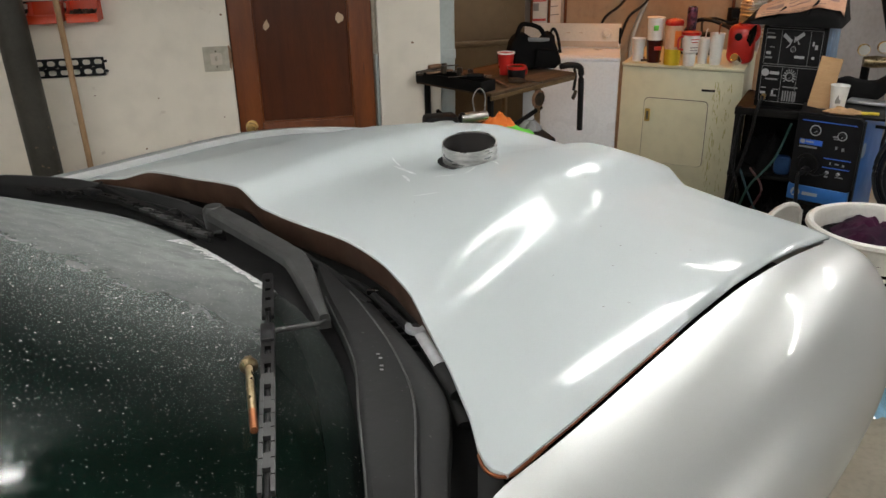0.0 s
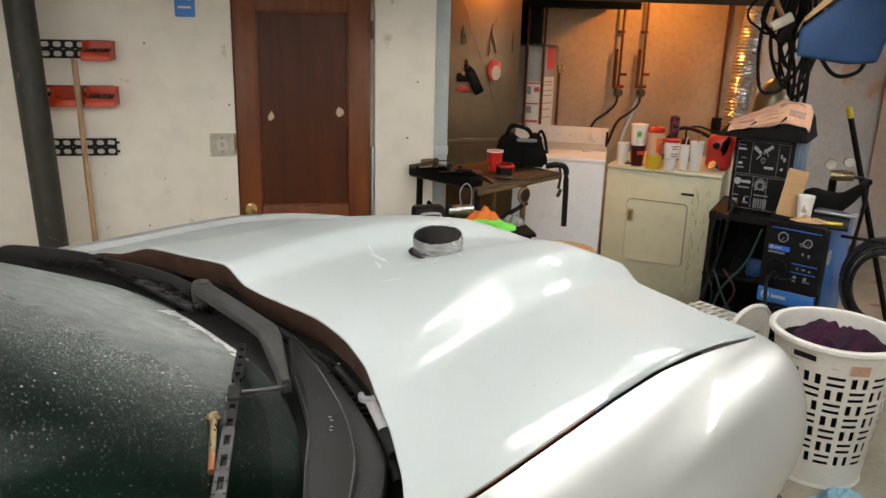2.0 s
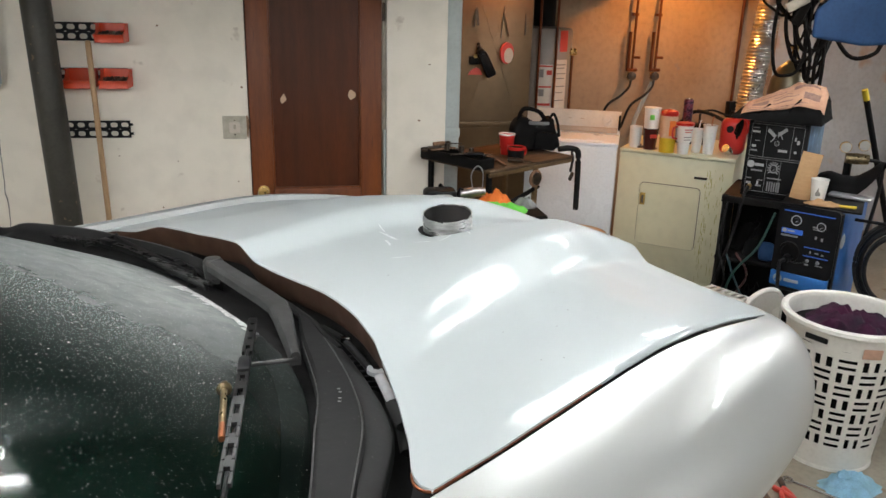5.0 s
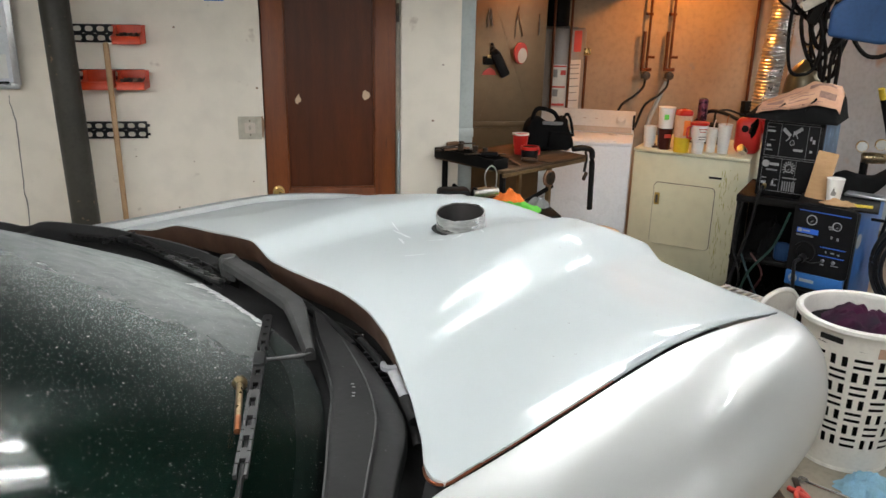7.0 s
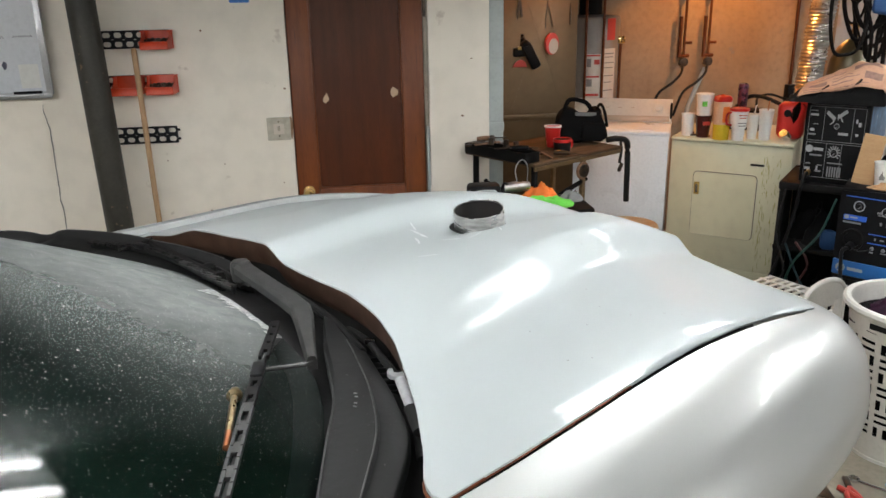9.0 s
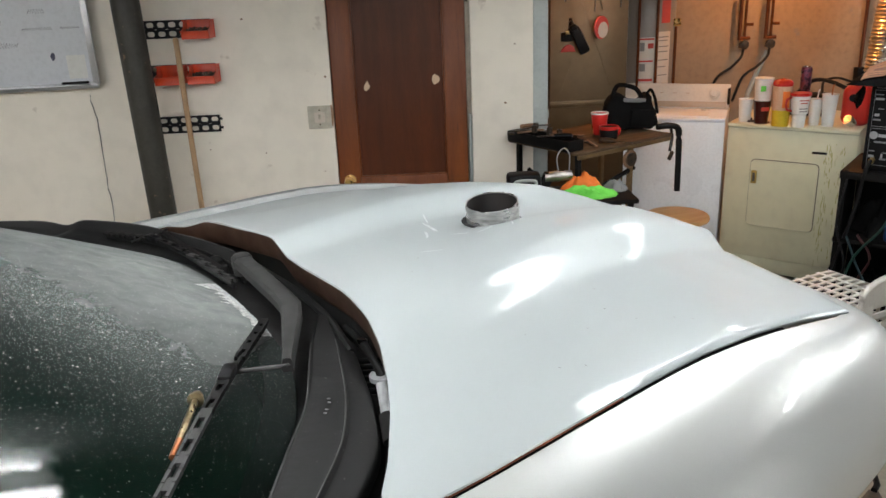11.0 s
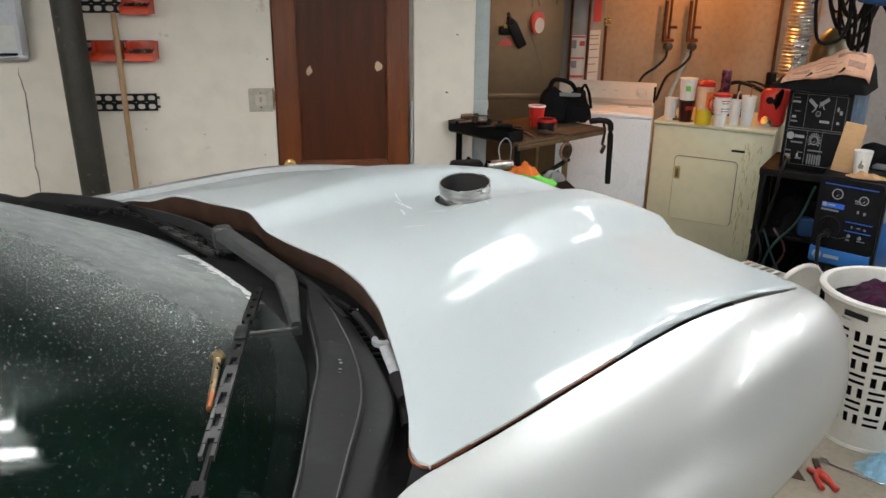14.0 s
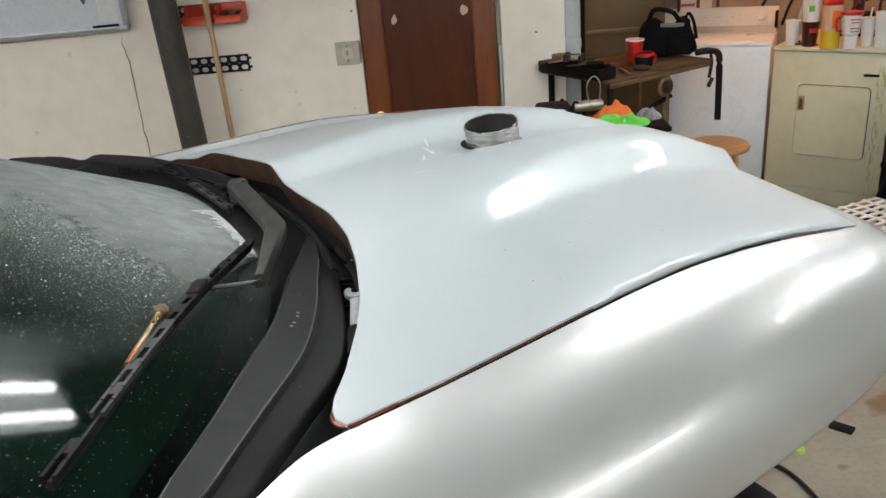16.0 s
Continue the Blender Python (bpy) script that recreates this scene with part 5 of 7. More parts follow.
part("bare_corner_edge", bm, M_COPPER, bonnet, "bare brown corner edge")
for k, (x, y) in enumerate(((0.062, 0.262), (0.066, 0.272), (0.045, 0.238), (0.051, 0.246), (0.012, 0.222), (0.018, 0.229))):
    part("moulding_mark", box((x, y, 1.2262 if k > 3 else 1.2268), (0.002, 0.0045, 0.0012), 0, (0, 0, 40)), M_GREYMARK, car, "pale moulded mark")


# ---- lamps ----
def shop_light(x, y, z, turn, length=1.2, tubes=(-0.05, 0.05), wings=(-1, 1)):
    f = thing("fluorescent_light", pose(x, y, z, 0, 0, turn), "unseen white fluorescent shop light hung under the joists", "ceiling light", "fluorescent lights")
    bm = bmesh.new()
    add_box(bm, (0, 0, 0.05), (length + 0.06, 0.12, 0.05), 0.006)
    part("housing", bm, M_FIXT, f)
    # unseen wings added to cut the tubes' light off the wall tops
    for sy in wings:
        part("reflector", add_plate(bmesh.new(), [(0.052, 0.034), (0.112, -0.018), (0.112, -0.014), (0.056, 0.036)], length + 0.06, pose(sy * (length / 2 + 0.03), 0, 0, 0, 0, sy * 90)), M_FIXT, f, "white sloping reflector wing added to keep light off the wall tops")
    for y0 in tubes:
        part("tube", lathe([(0, -length / 2), (0.015, -length / 2), (0.015, length / 2), (0, length / 2)], 12, (0, y0, 0.0), Euler((0, radians(90), 0)).to_matrix().to_4x4()), M_TUBE, f, "glowing fluorescent tube")
    for sx in (-1, 1):
        part("end_cap", box((sx * (length / 2 + 0.012), 0, 0.012), (0.02, 0.14, 0.05), 0.004), M_FIXT, f)
    for sx in (-1, 1):
        part("hanger", tube([(sx * 0.4, 0, 0.07), (sx * 0.4, 0, CEIL - z + 0.09)], 0.003, 6, False), M_TOOL, f)
    return f


shop_light(1.10, 1.92, 2.06, 18, 0.75)
shop_light(2.15, 1.75, 2.06, 86, 0.9, (0.0,))
# next two added unseen as fill for the left wall and door
shop_light(-0.95, -0.35, 2.06, 20, 1.4, wings=(-1,))
shop_light(-2.35, 0.8, 2.06, 20, 1.8, wings=())
# added unseen as frontal fill for the walls
shop_light(0.15, -1.3, 2.06, 20, 1.2)
# added unseen as fill for the washer and dryer fronts
shop_light(2.0, 2.95, 2.06, 5, 0.5)
# added unseen to brighten the grey right wall
shop_light(3.75, 3.2, 2.06, 62, 1.2)
shop_light(2.75, -0.35, 2.06, 40)
shop_light(1.75, -1.02, 2.06, -50, 0.8)
shop_light(-0.318, 1.055, 2.06, 52, 1.12)


def bulb(x, y, z, power):
    b = thing("bare_bulb", pose(x, y, z), "warm bare light bulb in a black ceiling socket", "bulb", "warm bulbs at the back")
    part("glass", lathe([(0, -0.055), (0.018, -0.05), (0.029, -0.03), (0.03, -0.015), (0.02, 0.01), (0.013, 0.025), (0, 0.025)], 16), M_BULB, b, "glowing bulb")
    part("socket", lathe([(0, 0.025), (0.02, 0.025), (0.022, 0.06), (0.008, 0.07), (0.008, CEIL - z + 0.112), (0, CEIL - z + 0.112)], 16), M_BLACK, b)
    lamp = bpy.data.lights.new("bulb_light", "POINT")
    lamp.energy, lamp.color, lamp.shadow_soft_size = power, (1.0, 0.37, 0.065), 0.05
    o = new("bulb_light", lamp)
    o.location = (x, y - 0.01, z - 0.085)
    return b


bulb(1.36, 4.52, 2.13, BULB_POWER * 0.72)
bulb(2.82, 4.98, 2.13, BULB_POWER)
lampshade = thing("hanging_lampshade", pose(2.18, 4.42, 1.925), "pale cone lampshade hanging from the joists", "lampshade")
part("shade", lathe([(0.05, 0.10), (0.14, 0.0), (0.137, 0.0), (0.047, 0.10)], 24, closed=True), M_LAMPSHADE, lampshade)
part("cord", tube([(0, 0, 0.09), (0, 0, CEIL - 1.925 + 0.112)], 0.004, 6, False), M_BLACK, lampshade)
part("cap", lathe([(0.0, 0.11), (0.05, 0.10), (0.05, 0.095), (0.0, 0.095)], 16), M_LAMPSHADE, lampshade)

# ---- laundry corner ----
washer = thing("washing_machine", pose(1.480, 4.781, 0, 0, 0, -24) @ Matrix.Diagonal((1, 1, 1.02, 1)), "white top-loading washing machine with cream control panel", "washing machine")
part("cabinet", box((0.345, 0.22, 0.465), (0.69, 0.44, 0.87), 0.012), M_WHITE_EN, washer)
part("top", box((0.345, 0.22, 0.908), (0.694, 0.446, 0.026), 0.009), M_WHITE_EN, washer)
part("lid", box((0.345, 0.165, 0.923), (0.50, 0.28, 0.006), 0.004), M_WHITE_EN, washer)
part("kick_panel", box((0.345, 0.02, 0.02), (0.66, 0.02, 0.04), 0.003), M_BLACKM, washer)
con = part("control_panel", add_plate(bmesh.new(), [(0.33, 0.921), (0.44, 0.921), (0.44, 1.055), (0.40, 1.065), (0.382, 1.055)], 0.69, pose(0, 0, 0, 0, 0, 90) @ pose(0, -0.69, 0)), M_PANEL, washer, "cream control panel")
# strip coloured tan in place of the bulb's light on the washer top
part("tan_strip", box((0.345, 0.334, 0.948), (0.66, 0.01, 0.036), 0.002, (-19, 0, 0)), M_PANEL2, con, "lower strip painted tan for the bulb's orange light")
part("dial", lathe([(0, 0), (0.034, 0), (0.032, 0.006), (0.022, 0.008), (0.020, 0.026), (0, 0.028)], 24, (0.60, 0.361, 1.008), Euler((radians(71), 0, 0)).to_matrix().to_4x4()), M_PANEL, con, "round cream dial")
for k in range(9):
    part("printed_mark", box((0.16 + 0.04 * k, 0.3625, 1.0 + 0.012 * (k % 2)), (0.022, 0.002, 0.004), 0, (-19, 0, 0)), M_PANEL2, con)
part("end_cap", box((0.684, 0.39, 0.985), (0.014, 0.10, 0.12), 0.006), M_BLACKM, con)

dryer = thing("clothes_dryer", pose(2.115, 4.475, 0, 0, 0, -38), "yellowed cream clothes dryer with stained front", "dryer")
part("cabinet", box((0.343, 0.33, 0.515), (0.686, 0.65, 0.77), 0.008), M_DRYER, dryer)
part("top", box((0.343, 0.325, 0.910), (0.69, 0.668, 0.022), 0.008), M_DRYER, dryer)
part("top_seam", box((0.343, 0.01, 0.8985), (0.684, 0.012, 0.003)), M_SEAM, dryer)
part("toe_panel", box((0.343, 0.335, 0.085), (0.68, 0.64, 0.09), 0.006), M_DRYER, dryer)
for x in (0.06, 0.63):
    part("foot", lathe([(0, 0), (0.02, 0), (0.02, 0.03), (0.01, 0.045), (0, 0.045)], 12, (x, 0.1, 0)), M_BLACKM, dryer)
    part("foot", lathe([(0, 0), (0.02, 0), (0.02, 0.03), (0.01, 0.045), (0, 0.045)], 12, (x, 0.58, 0)), M_BLACKM, dryer)
part("door_gap", add_plate(bmesh.new(), rounded(0.328, 0.525, 0.368, 0.396, 0.028), -0.003, pose(0, 0.0055, 0)), M_SEAM, dryer)
ddoor = part("door", add_plate(bmesh.new(), rounded(0.328, 0.525, 0.360, 0.388, 0.024), -0.012, pose(0, 0.0045, 0)), M_DRYER, dryer, "square loading door")
part("latch", box((0.172, -0.012, 0.62), (0.03, 0.012, 0.075), 0.003), M_GOLD, ddoor, "gold-coloured latch")
part("latch_recess", box((0.172, -0.0185, 0.62), (0.014, 0.003, 0.05), 0.001), M_SEAM, ddoor)
part("vent_slot", box((0.502, 0.003, 0.785), (0.075, 0.008, 0.012), 0.002), M_BLACK, dryer, "small black slot")
rs = random.Random(8)
for k in range(130):
    x = rs.gauss(0.552, 0.012) if k % 3 else rs.gauss(0.615, 0.016)
    z0, zh = 0.14 + 0.70 * rs.random(), 0.015 + 0.10 * rs.random() ** 2
    part("stain", add_plate(bmesh.new(), scuff(x, z0, 0.002 + 0.005 * rs.random(), zh * 0.75, rs.random() * 20), -0.0008, pose(0, 0.0048, 0)), M_MOULD, dryer, "yellow-green streak")
for x, y, r in ((0.11, 0.06, 0.012), (0.15, 0.09, 0.009), (0.2, 0.05, 0.01), (0.08, 0.12, 0.014), (0.24, 0.12, 0.011), (0.05, 0.07, 0.008)):
    pm = pose(2.115, 4.475, 0, 0, 0, -38) @ pose(x, y, 0.921, 0, 0, 300 * x)
    single("loose_part", box((0, 0, r * 0.5), (r * 3, r * 1.2, r), 0.002), M_RUST if x > 0.12 else M_TOOL, pm, "small rusty metal part on the dryer", "hardware", "loose parts on the dryer")


def on_dryer(x, y, z=0.921, turn=0.0):
    return pose(x - 0.035, y - 0.05, z, 0, 0, turn)


def cup_profile(r0, r1, h, t=0.003):
    return [(0, 0), (r0, 0), (r1, h - 0.004), (r1 + 0.003, h - 0.002), (r1 + 0.002, h), (r1 - t, h), (r0 - t, 0.006), (0, 0.006)]


c = thing("drink_cup", on_dryer(2.311, 4.46), "clear cup of dark cola with a white cup stacked in it", "cup", "cups on the dryer")
part("cola_cup", lathe(cup_profile(0.036, 0.047, 0.13), 24), M_COLA, c)
part("red_print", box((0.0, -0.044, 0.085), (0.045, 0.004, 0.022), 0.002), M_RED, c)
part("stacked_cup", lathe([(0, 0.09), (0.040, 0.09), (0.049, 0.25), (0.053, 0.252), (0.052, 0.256), (0, 0.252)], 24), M_CUP, c, "white stacked cup")
part("green_print", box((-0.02, -0.046, 0.20), (0.03, 0.004, 0.03), 0.003), M_GREEN, c)
c = thing("drink_cup", on_dryer(2.251, 4.54), "tall pale plastic tumbler", "cup", "cups on the dryer")
part("body", lathe(cup_profile(0.032, 0.039, 0.13), 20), M_CUP, c)
c = thing("drink_bottle", on_dryer(2.376, 4.36), "clear plastic jug half full of yellow drink with orange lid", "bottle", "cups on the dryer")
part("drink", lathe([(0, 0), (0.045, 0), (0.048, 0.09), (0, 0.09)], 24), M_YELLOW, c, "yellow drink")
part("body", lathe([(0.048, 0.09), (0.052, 0.21), (0.05, 0.222), (0, 0.222)], 24), M_CLEAR, c)
part("print", box((0.0, -0.0495, 0.15), (0.04, 0.004, 0.09), 0.002), M_ORANGE, c, "orange printed mark")
bm = lathe([(0, 0.22), (0.05, 0.22), (0.054, 0.235), (0.045, 0.25), (0.02, 0.258), (0, 0.255)], 24)
part("lid", bm, M_REDCUP, c, "crumpled red-orange lid")
c = thing("drink_cup", on_dryer(2.451, 4.30), "white tumbler with red rim and printed text", "cup", "cups on the dryer")
part("body", lathe([(0, 0), (0.033, 0), (0.036, 0.07), (0.044, 0.075), (0.051, 0.175), (0, 0.175)], 24), M_CUP, c)
part("rim", lathe([(0.050, 0.172), (0.055, 0.172), (0.055, 0.187), (0, 0.187)], 24), M_REDCUP, c, "red rim")
part("handle", tube([(-0.045, 0, 0.165), (-0.075, 0, 0.15), (-0.072, 0, 0.10), (-0.044, 0, 0.09)], 0.006, 8), M_REDCUP, c, "red handle")
for z, w in ((0.15, 0.05), (0.135, 0.038), (0.105, 0.045), (0.09, 0.04)):
    part("printed_line", box((0.0, -0.047 + (0.15 - z) * 0.07, z), (w, 0.006, 0.005), 0.001), M_RED if z > 0.13 else M_GREYINK, c)
for x, y, h, r in ((2.556, 4.335, 0.145, 0.036), (2.608, 4.285, 0.175, 0.041)):
    c = thing("foam_cup", on_dryer(x, y), "white foam cup with a straw", "cup", "cups on the dryer")
    part("body", lathe(cup_profile(r * 0.74, r, h), 22), M_CUP, c)
    part("straw", tube([(0, 0, 0.05), (0.012, 0.004, h + 0.03), (0.018, 0.0, h + 0.05)], 0.0035, 7), M_PAPERW if h < 0.16 else M_COPPERTIP, c)
c = thing("parts_box", on_dryer(2.68, 4.70, 0.921, -38), "black box with cables behind the cups", "box")
part("body", box((0, 0, 0.06), (0.28, 0.16, 0.12), 0.01), M_BLACKM, c)
part("cable", tube([(-0.05, 0, 0.12), (0.02, 0.02, 0.19), (0.10, 0.0, 0.20), (0.2, -0.02, 0.17), (0.3, -0.06, 0.12)], 0.012, 8), M_HOSE, c)
c = thing("drink_can", on_dryer(2.66, 4.68, 1.042), "tall dark energy drink can with red marks", "can")
part("body", lathe([(0, 0), (0.025, 0), (0.03, 0.008), (0.03, 0.145), (0.026, 0.157), (0, 0.155)], 24), M_CAN, c)
part("lid", lathe([(0, 0.153), (0.0255, 0.156), (0.0265, 0.160), (0.024, 0.160), (0.023, 0.156), (0, 0.156)], 24), M_CHROME, c)
c = thing("red_jug", on_dryer(2.735, 4.245, 0.921, -38), "red plastic jug with black cap", "jug")
part("body", box((0, 0.03, 0.11), (0.15, 0.10, 0.22), 0.045, None, 4), M_REDCUP, c)
part("neck", lathe([(0, 0.19), (0.03, 0.19), (0.026, 0.225), (0, 0.225)], 16, (0.0, 0.03, 0)), M_REDCUP, c)
part("handle", tube([(0.02, 0.03, 0.21), (0.07, 0.03, 0.215), (0.085, 0.03, 0.17), (0.06, 0.03, 0.12)], 0.013, 8), M_REDCUP, c)
part("cap", add_plate(bmesh.new(), disc(-0.015, 0.155, 0.021), -0.012, pose(0, -0.012, 0)), M_BLACK, c, "black cap")
c = thing("small_can", on_dryer(2.70, 4.20, 0.921), "short silver can lying on its side", "can")
part("body", lathe([(0, 0), (0.024, 0), (0.026, 0.005), (0.026, 0.05), (0.024, 0.055), (0, 0.055)], 20, (0, 0, 0.027), Euler((radians(60), 0, radians(-60))).to_matrix().to_4x4()), M_CHROME, c)

# pipes on the back wall
for k, x in enumerate((2.565, 2.745)):
    t = thing("water_tap", pose(x, BACK_Y - 0.05, 0), "copper supply pipe with a tap and black hose on the wall", "pipe", "laundry taps")
    part("riser", tube([(0.012, 0, 1.30), (0.012, 0, CEIL + 0.1)], 0.0095, 8, False), M_COPPER, t)
    part("air_chamber", tube([(-0.022, 0, 1.30), (-0.022, 0, 1.58)], 0.0125, 10, False), M_COPPER, t)
    part("cross_pipe", tube([(-0.022, 0, 1.31), (0.05, 0, 1.31)], 0.012, 8, False), M_COPPER, t)
    part("branch", tube([(0.012, 0, 1.40), (0.06, -0.02, 1.40)], 0.010, 8, False), M_COPPER, t)
    part("valve", lathe([(0, -0.02), (0.03, -0.015), (0.03, 0.015), (0, 0.02)], 14, (-0.005, -0.045, 1.27), Euler((radians(90), 0, 0)).to_matrix().to_4x4()), M_TOOL, t, "dark valve wheel")
    part("valve_body", box((-0.005, -0.02, 1.27), (0.04, 0.05, 0.06), 0.01), M_BRASS, t, "brass valve body")
    part("hose", tube([(-0.005, -0.04, 1.24), (-0.03, -0.07, 1.19), (-0.10, -0.09, 1.13), (-0.20, -0.10, 1.06), (-0.26, -0.10, 0.9)], 0.009, 10), M_HOSE, t, "black rubber hose")
    part("wall_clip", box((0.012, 0.025, 1.7), (0.04, 0.05, 0.02), 0.003), M_COPPER, t)
single("drain_hose", tube([(2.74, 5.44, 1.22), (2.66, 5.41, 1.06), (2.60, 5.38, 0.92), (2.56, 5.32, 0.70)], 0.016, 10), M_GREYPAINT, ID, "grey plastic drain hose down the wall", "hose")
cd = thing("conduit", pose(3.42, BACK_Y - 0.02, 0), "painted conduit down to a black outlet box", "conduit")
part("tube", tube([(0, -0.012, 1.05), (0, -0.012, CEIL + 0.1)], 0.012, 8, False), M_COPPER, cd)
part("outlet_box", box((0, -0.03, 1.02), (0.075, 0.06, 0.12), 0.006), M_BLACK, cd, "black outlet box")
part("plug", box((-0.01, -0.08, 1.0), (0.03, 0.05, 0.03), 0.008), M_BLACK, cd)
part("cable", tube([(-0.01, -0.10, 1.0), (-0.08, -0.12, 0.99), (-0.22, -0.15, 1.03), (-0.34, -0.2, 1.02), (-0.40, -0.3, 0.96)], 0.008, 8), M_HOSE, cd)
fd = thing("foil_duct", pose(3.26, 4.92, 0), "silver flexible foil dryer duct running up the wall", "duct")
bm = bmesh.new()
prof = []
for k in range(105):
    z = 0.95 + k * 0.0115
    prof.append((0.074 + (0.010 if k % 2 else 0.0) + 0.002 * math.sin(2.7 * k), z))
add_lathe(bm, prof, 20)
for v in bm.verts:
    v.co.x += 0.012 * math.sin(v.co.z * 4) + 0.06 * (v.co.z - 1.5)
part("duct", bm, M_FOIL, fd, "", 20)
part("elbow", tube([(-0.02, 0, 0.96), (-0.03, -0.02, 0.9), (-0.10, -0.10, 0.86), (-0.2, -0.2, 0.84)], 0.052, 16), M_FOIL, fd)

# ---- workbench and stool ----
tb = thing("workbench", pose(1.06, 3.605, 0.022, 0, 0, 33.5), "cluttered steel-legged workbench with a worn board top", "workbench")
part("board", box((0.34, 0.25, 0.942), (0.68, 0.50, 0.016), 0.003), M_WOODTOP, tb, "dark worn wooden board")
part("front_rail", box((0.34, 0.008, 0.923), (0.67, 0.012, 0.020), 0.003), M_BENCHRAIL, tb)
for x, y in ((0.03, 0.03), (0.42, 0.05), (0.03, 0.45), (0.64, 0.45)):
    part("leg", box((x, y, 0.454), (0.024, 0.024, 0.952), 0.003), M_BENCHRAIL if x > 0.1 else M_BLACKM, tb)
part("brace", tube([(0.45, 0.05, 0.80), (0.05, 0.05, 0.70)], 0.012, 8, False), M_BLACKM, tb)
part("brace", tube([(0.05, 0.40, 0.80), (0.60, 0.40, 0.30)], 0.012, 8, False), M_BLACKM, tb)
part("pulley", add_plate(bmesh.new(), disc(0.36, 0.865, 0.045), -0.012, pose(0, 0.006, 0)), M_RUST, tb, "rusty wheel under the top")
part("pulley_hub", add_plate(bmesh.new(), disc(0.36, 0.865, 0.034), -0.012, pose(0, -0.002, 0)), M_TOOL, tb)
BT = pose(1.06, 3.605, 0.9735, 0, 0, 33.5)
tray = thing("tool_tray", BT @ pose(0.012, 0.245, 0), "long black metal tool tray along the bench end", "tray")
part("base", box((0, 0, 0.006), (0.10, 0.43, 0.012), 0.003), M_BLACKM, tray)
for sx in (-1, 1):
    part("side", box((sx * 0.05, 0, 0.028), (0.006, 0.43, 0.05), 0.002), M_BLACKM, tray)
for sy in (-1, 1):
    part("end", box((0, sy * 0.214, 0.028), (0.10, 0.006, 0.05), 0.002), M_BLACKM, tray)
rt = random.Random(12)
for k in range(22):
    x, y = 0.0 + 0.26 * rt.random(), 0.07 + 0.37 * rt.random()
    zz = 0.052 if x < 0.075 else 0.0
    nm = ("wrench", "screwdriver", "socket", "chisel")[k % 4]
    m = BT @ pose(x, y, zz + 0.001, 0, 0, 360 * rt.random())
    if nm == "socket":
        ob = single("socket", lathe([(0, 0), (0.014, 0), (0.014, 0.035), (0.009, 0.035), (0.009, 0.01), (0, 0.01)], 14), M_TOOL, m, "dark steel socket on the bench", "tool", "hand tools on the bench")
    elif nm == "screwdriver":
        ob = thing("screwdriver", m, "screwdriver lying on the bench", "screwdriver", "hand tools on the bench")
        part("handle", lathe([(0, 0), (0.012, 0.004), (0.014, 0.05), (0.009, 0.085), (0, 0.088)], 10, (0, 0, 0.014), Euler((0, radians(90), 0)).to_matrix().to_4x4()), (M_RUST, M_BLACK, M_TOOL)[k % 3], ob)
        part("blade", tube([(0.085, 0, 0.014), (0.17, 0, 0.010)], 0.0035, 8, False), M_TOOL, ob)
    else:
        ob = thing(nm, m, "dark steel " + nm + " lying on the bench", nm, "hand tools on the bench")
        part("shaft", box((0, 0, 0.006), (0.15, 0.014, 0.008), 0.003), M_TOOL if k % 3 else M_RUST, ob)
        part("head", add_plate(bmesh.new(), disc(0, 0, 0.016, 12), 0.009, pose(0.08, 0, 0.002, 90, 0, 0) @ pose(0, -0.009, 0)), M_TOOL, ob)
cup = thing("party_cup", BT @ pose(0.405, 0.25, 0), "red plastic party cup with white rim", "cup")
part("body", lathe([(0, 0), (0.031, 0), (0.034, 0.03), (0.036, 0.034), (0.043, 0.108), (0, 0.10)], 24), M_REDCUP, cup)
part("rim", lathe([(0.0425, 0.106), (0.046, 0.106), (0.046, 0.113), (0.040, 0.113)], 24, closed=True), M_CUP, cup, "white rolled rim")
mug = thing("mug", BT @ pose(0.345, 0.13, 0), "squat black and red mug on the bench", "mug")
part("body", lathe([(0, 0), (0.043, 0), (0.046, 0.055), (0.044, 0.06), (0, 0.05)], 24), M_BLACK, mug)
part("rim", lathe([(0.0455, 0.05), (0.048, 0.05), (0.048, 0.066), (0.043, 0.066)], 24, closed=True), M_REDCUP, mug, "red rim")
part("handle", tube([(0.045, 0, 0.05), (0.075, 0, 0.045), (0.075, 0, 0.018), (0.045, 0, 0.012)], 0.007, 8), M_REDCUP, mug)
bag = thing("tool_bag", BT @ pose(0.63, 0.255, 0, 0, 0, -32), "black soft tool bag with grey strap and carry handle", "bag")
bm = box((0.0, 0, 0.10), (0.27, 0.16, 0.20), 0.045, None, 5)
bmesh.ops.subdivide_edges(bm, edges=[e for e in bm.edges if e.calc_length() > 0.06], cuts=4, use_grid_fill=True)
for v in bm.verts:
    up = ease(v.co.z / 0.2)
    v.co.y *= 1 - 0.34 * up
    v.co.x *= 1 - 0.10 * up
    v.co.x += 0.14 * (0.2 - v.co.z) * (1 if v.co.x > 0 else 0.1) - 0.01
    v.co.z -= 0.055 * up * math.exp(-((v.co.x - 0.02) / 0.055) ** 2)
    v.co.z -= 0.035 * up * ease((-v.co.x - 0.07) / 0.06)
    v.co += 0.013 * noise.noise_vector(v.co * 14) + 0.005 * noise.noise_vector(v.co * 40)
    v.co.z = max(v.co.z, 0.0)
part("body", bm, M_CLOTHB, bag, "", 60)
part("side_pocket", box((0.05, -0.078, 0.06), (0.13, 0.03, 0.10), 0.014, (0, 6, 0)), M_CLOTHB, bag)
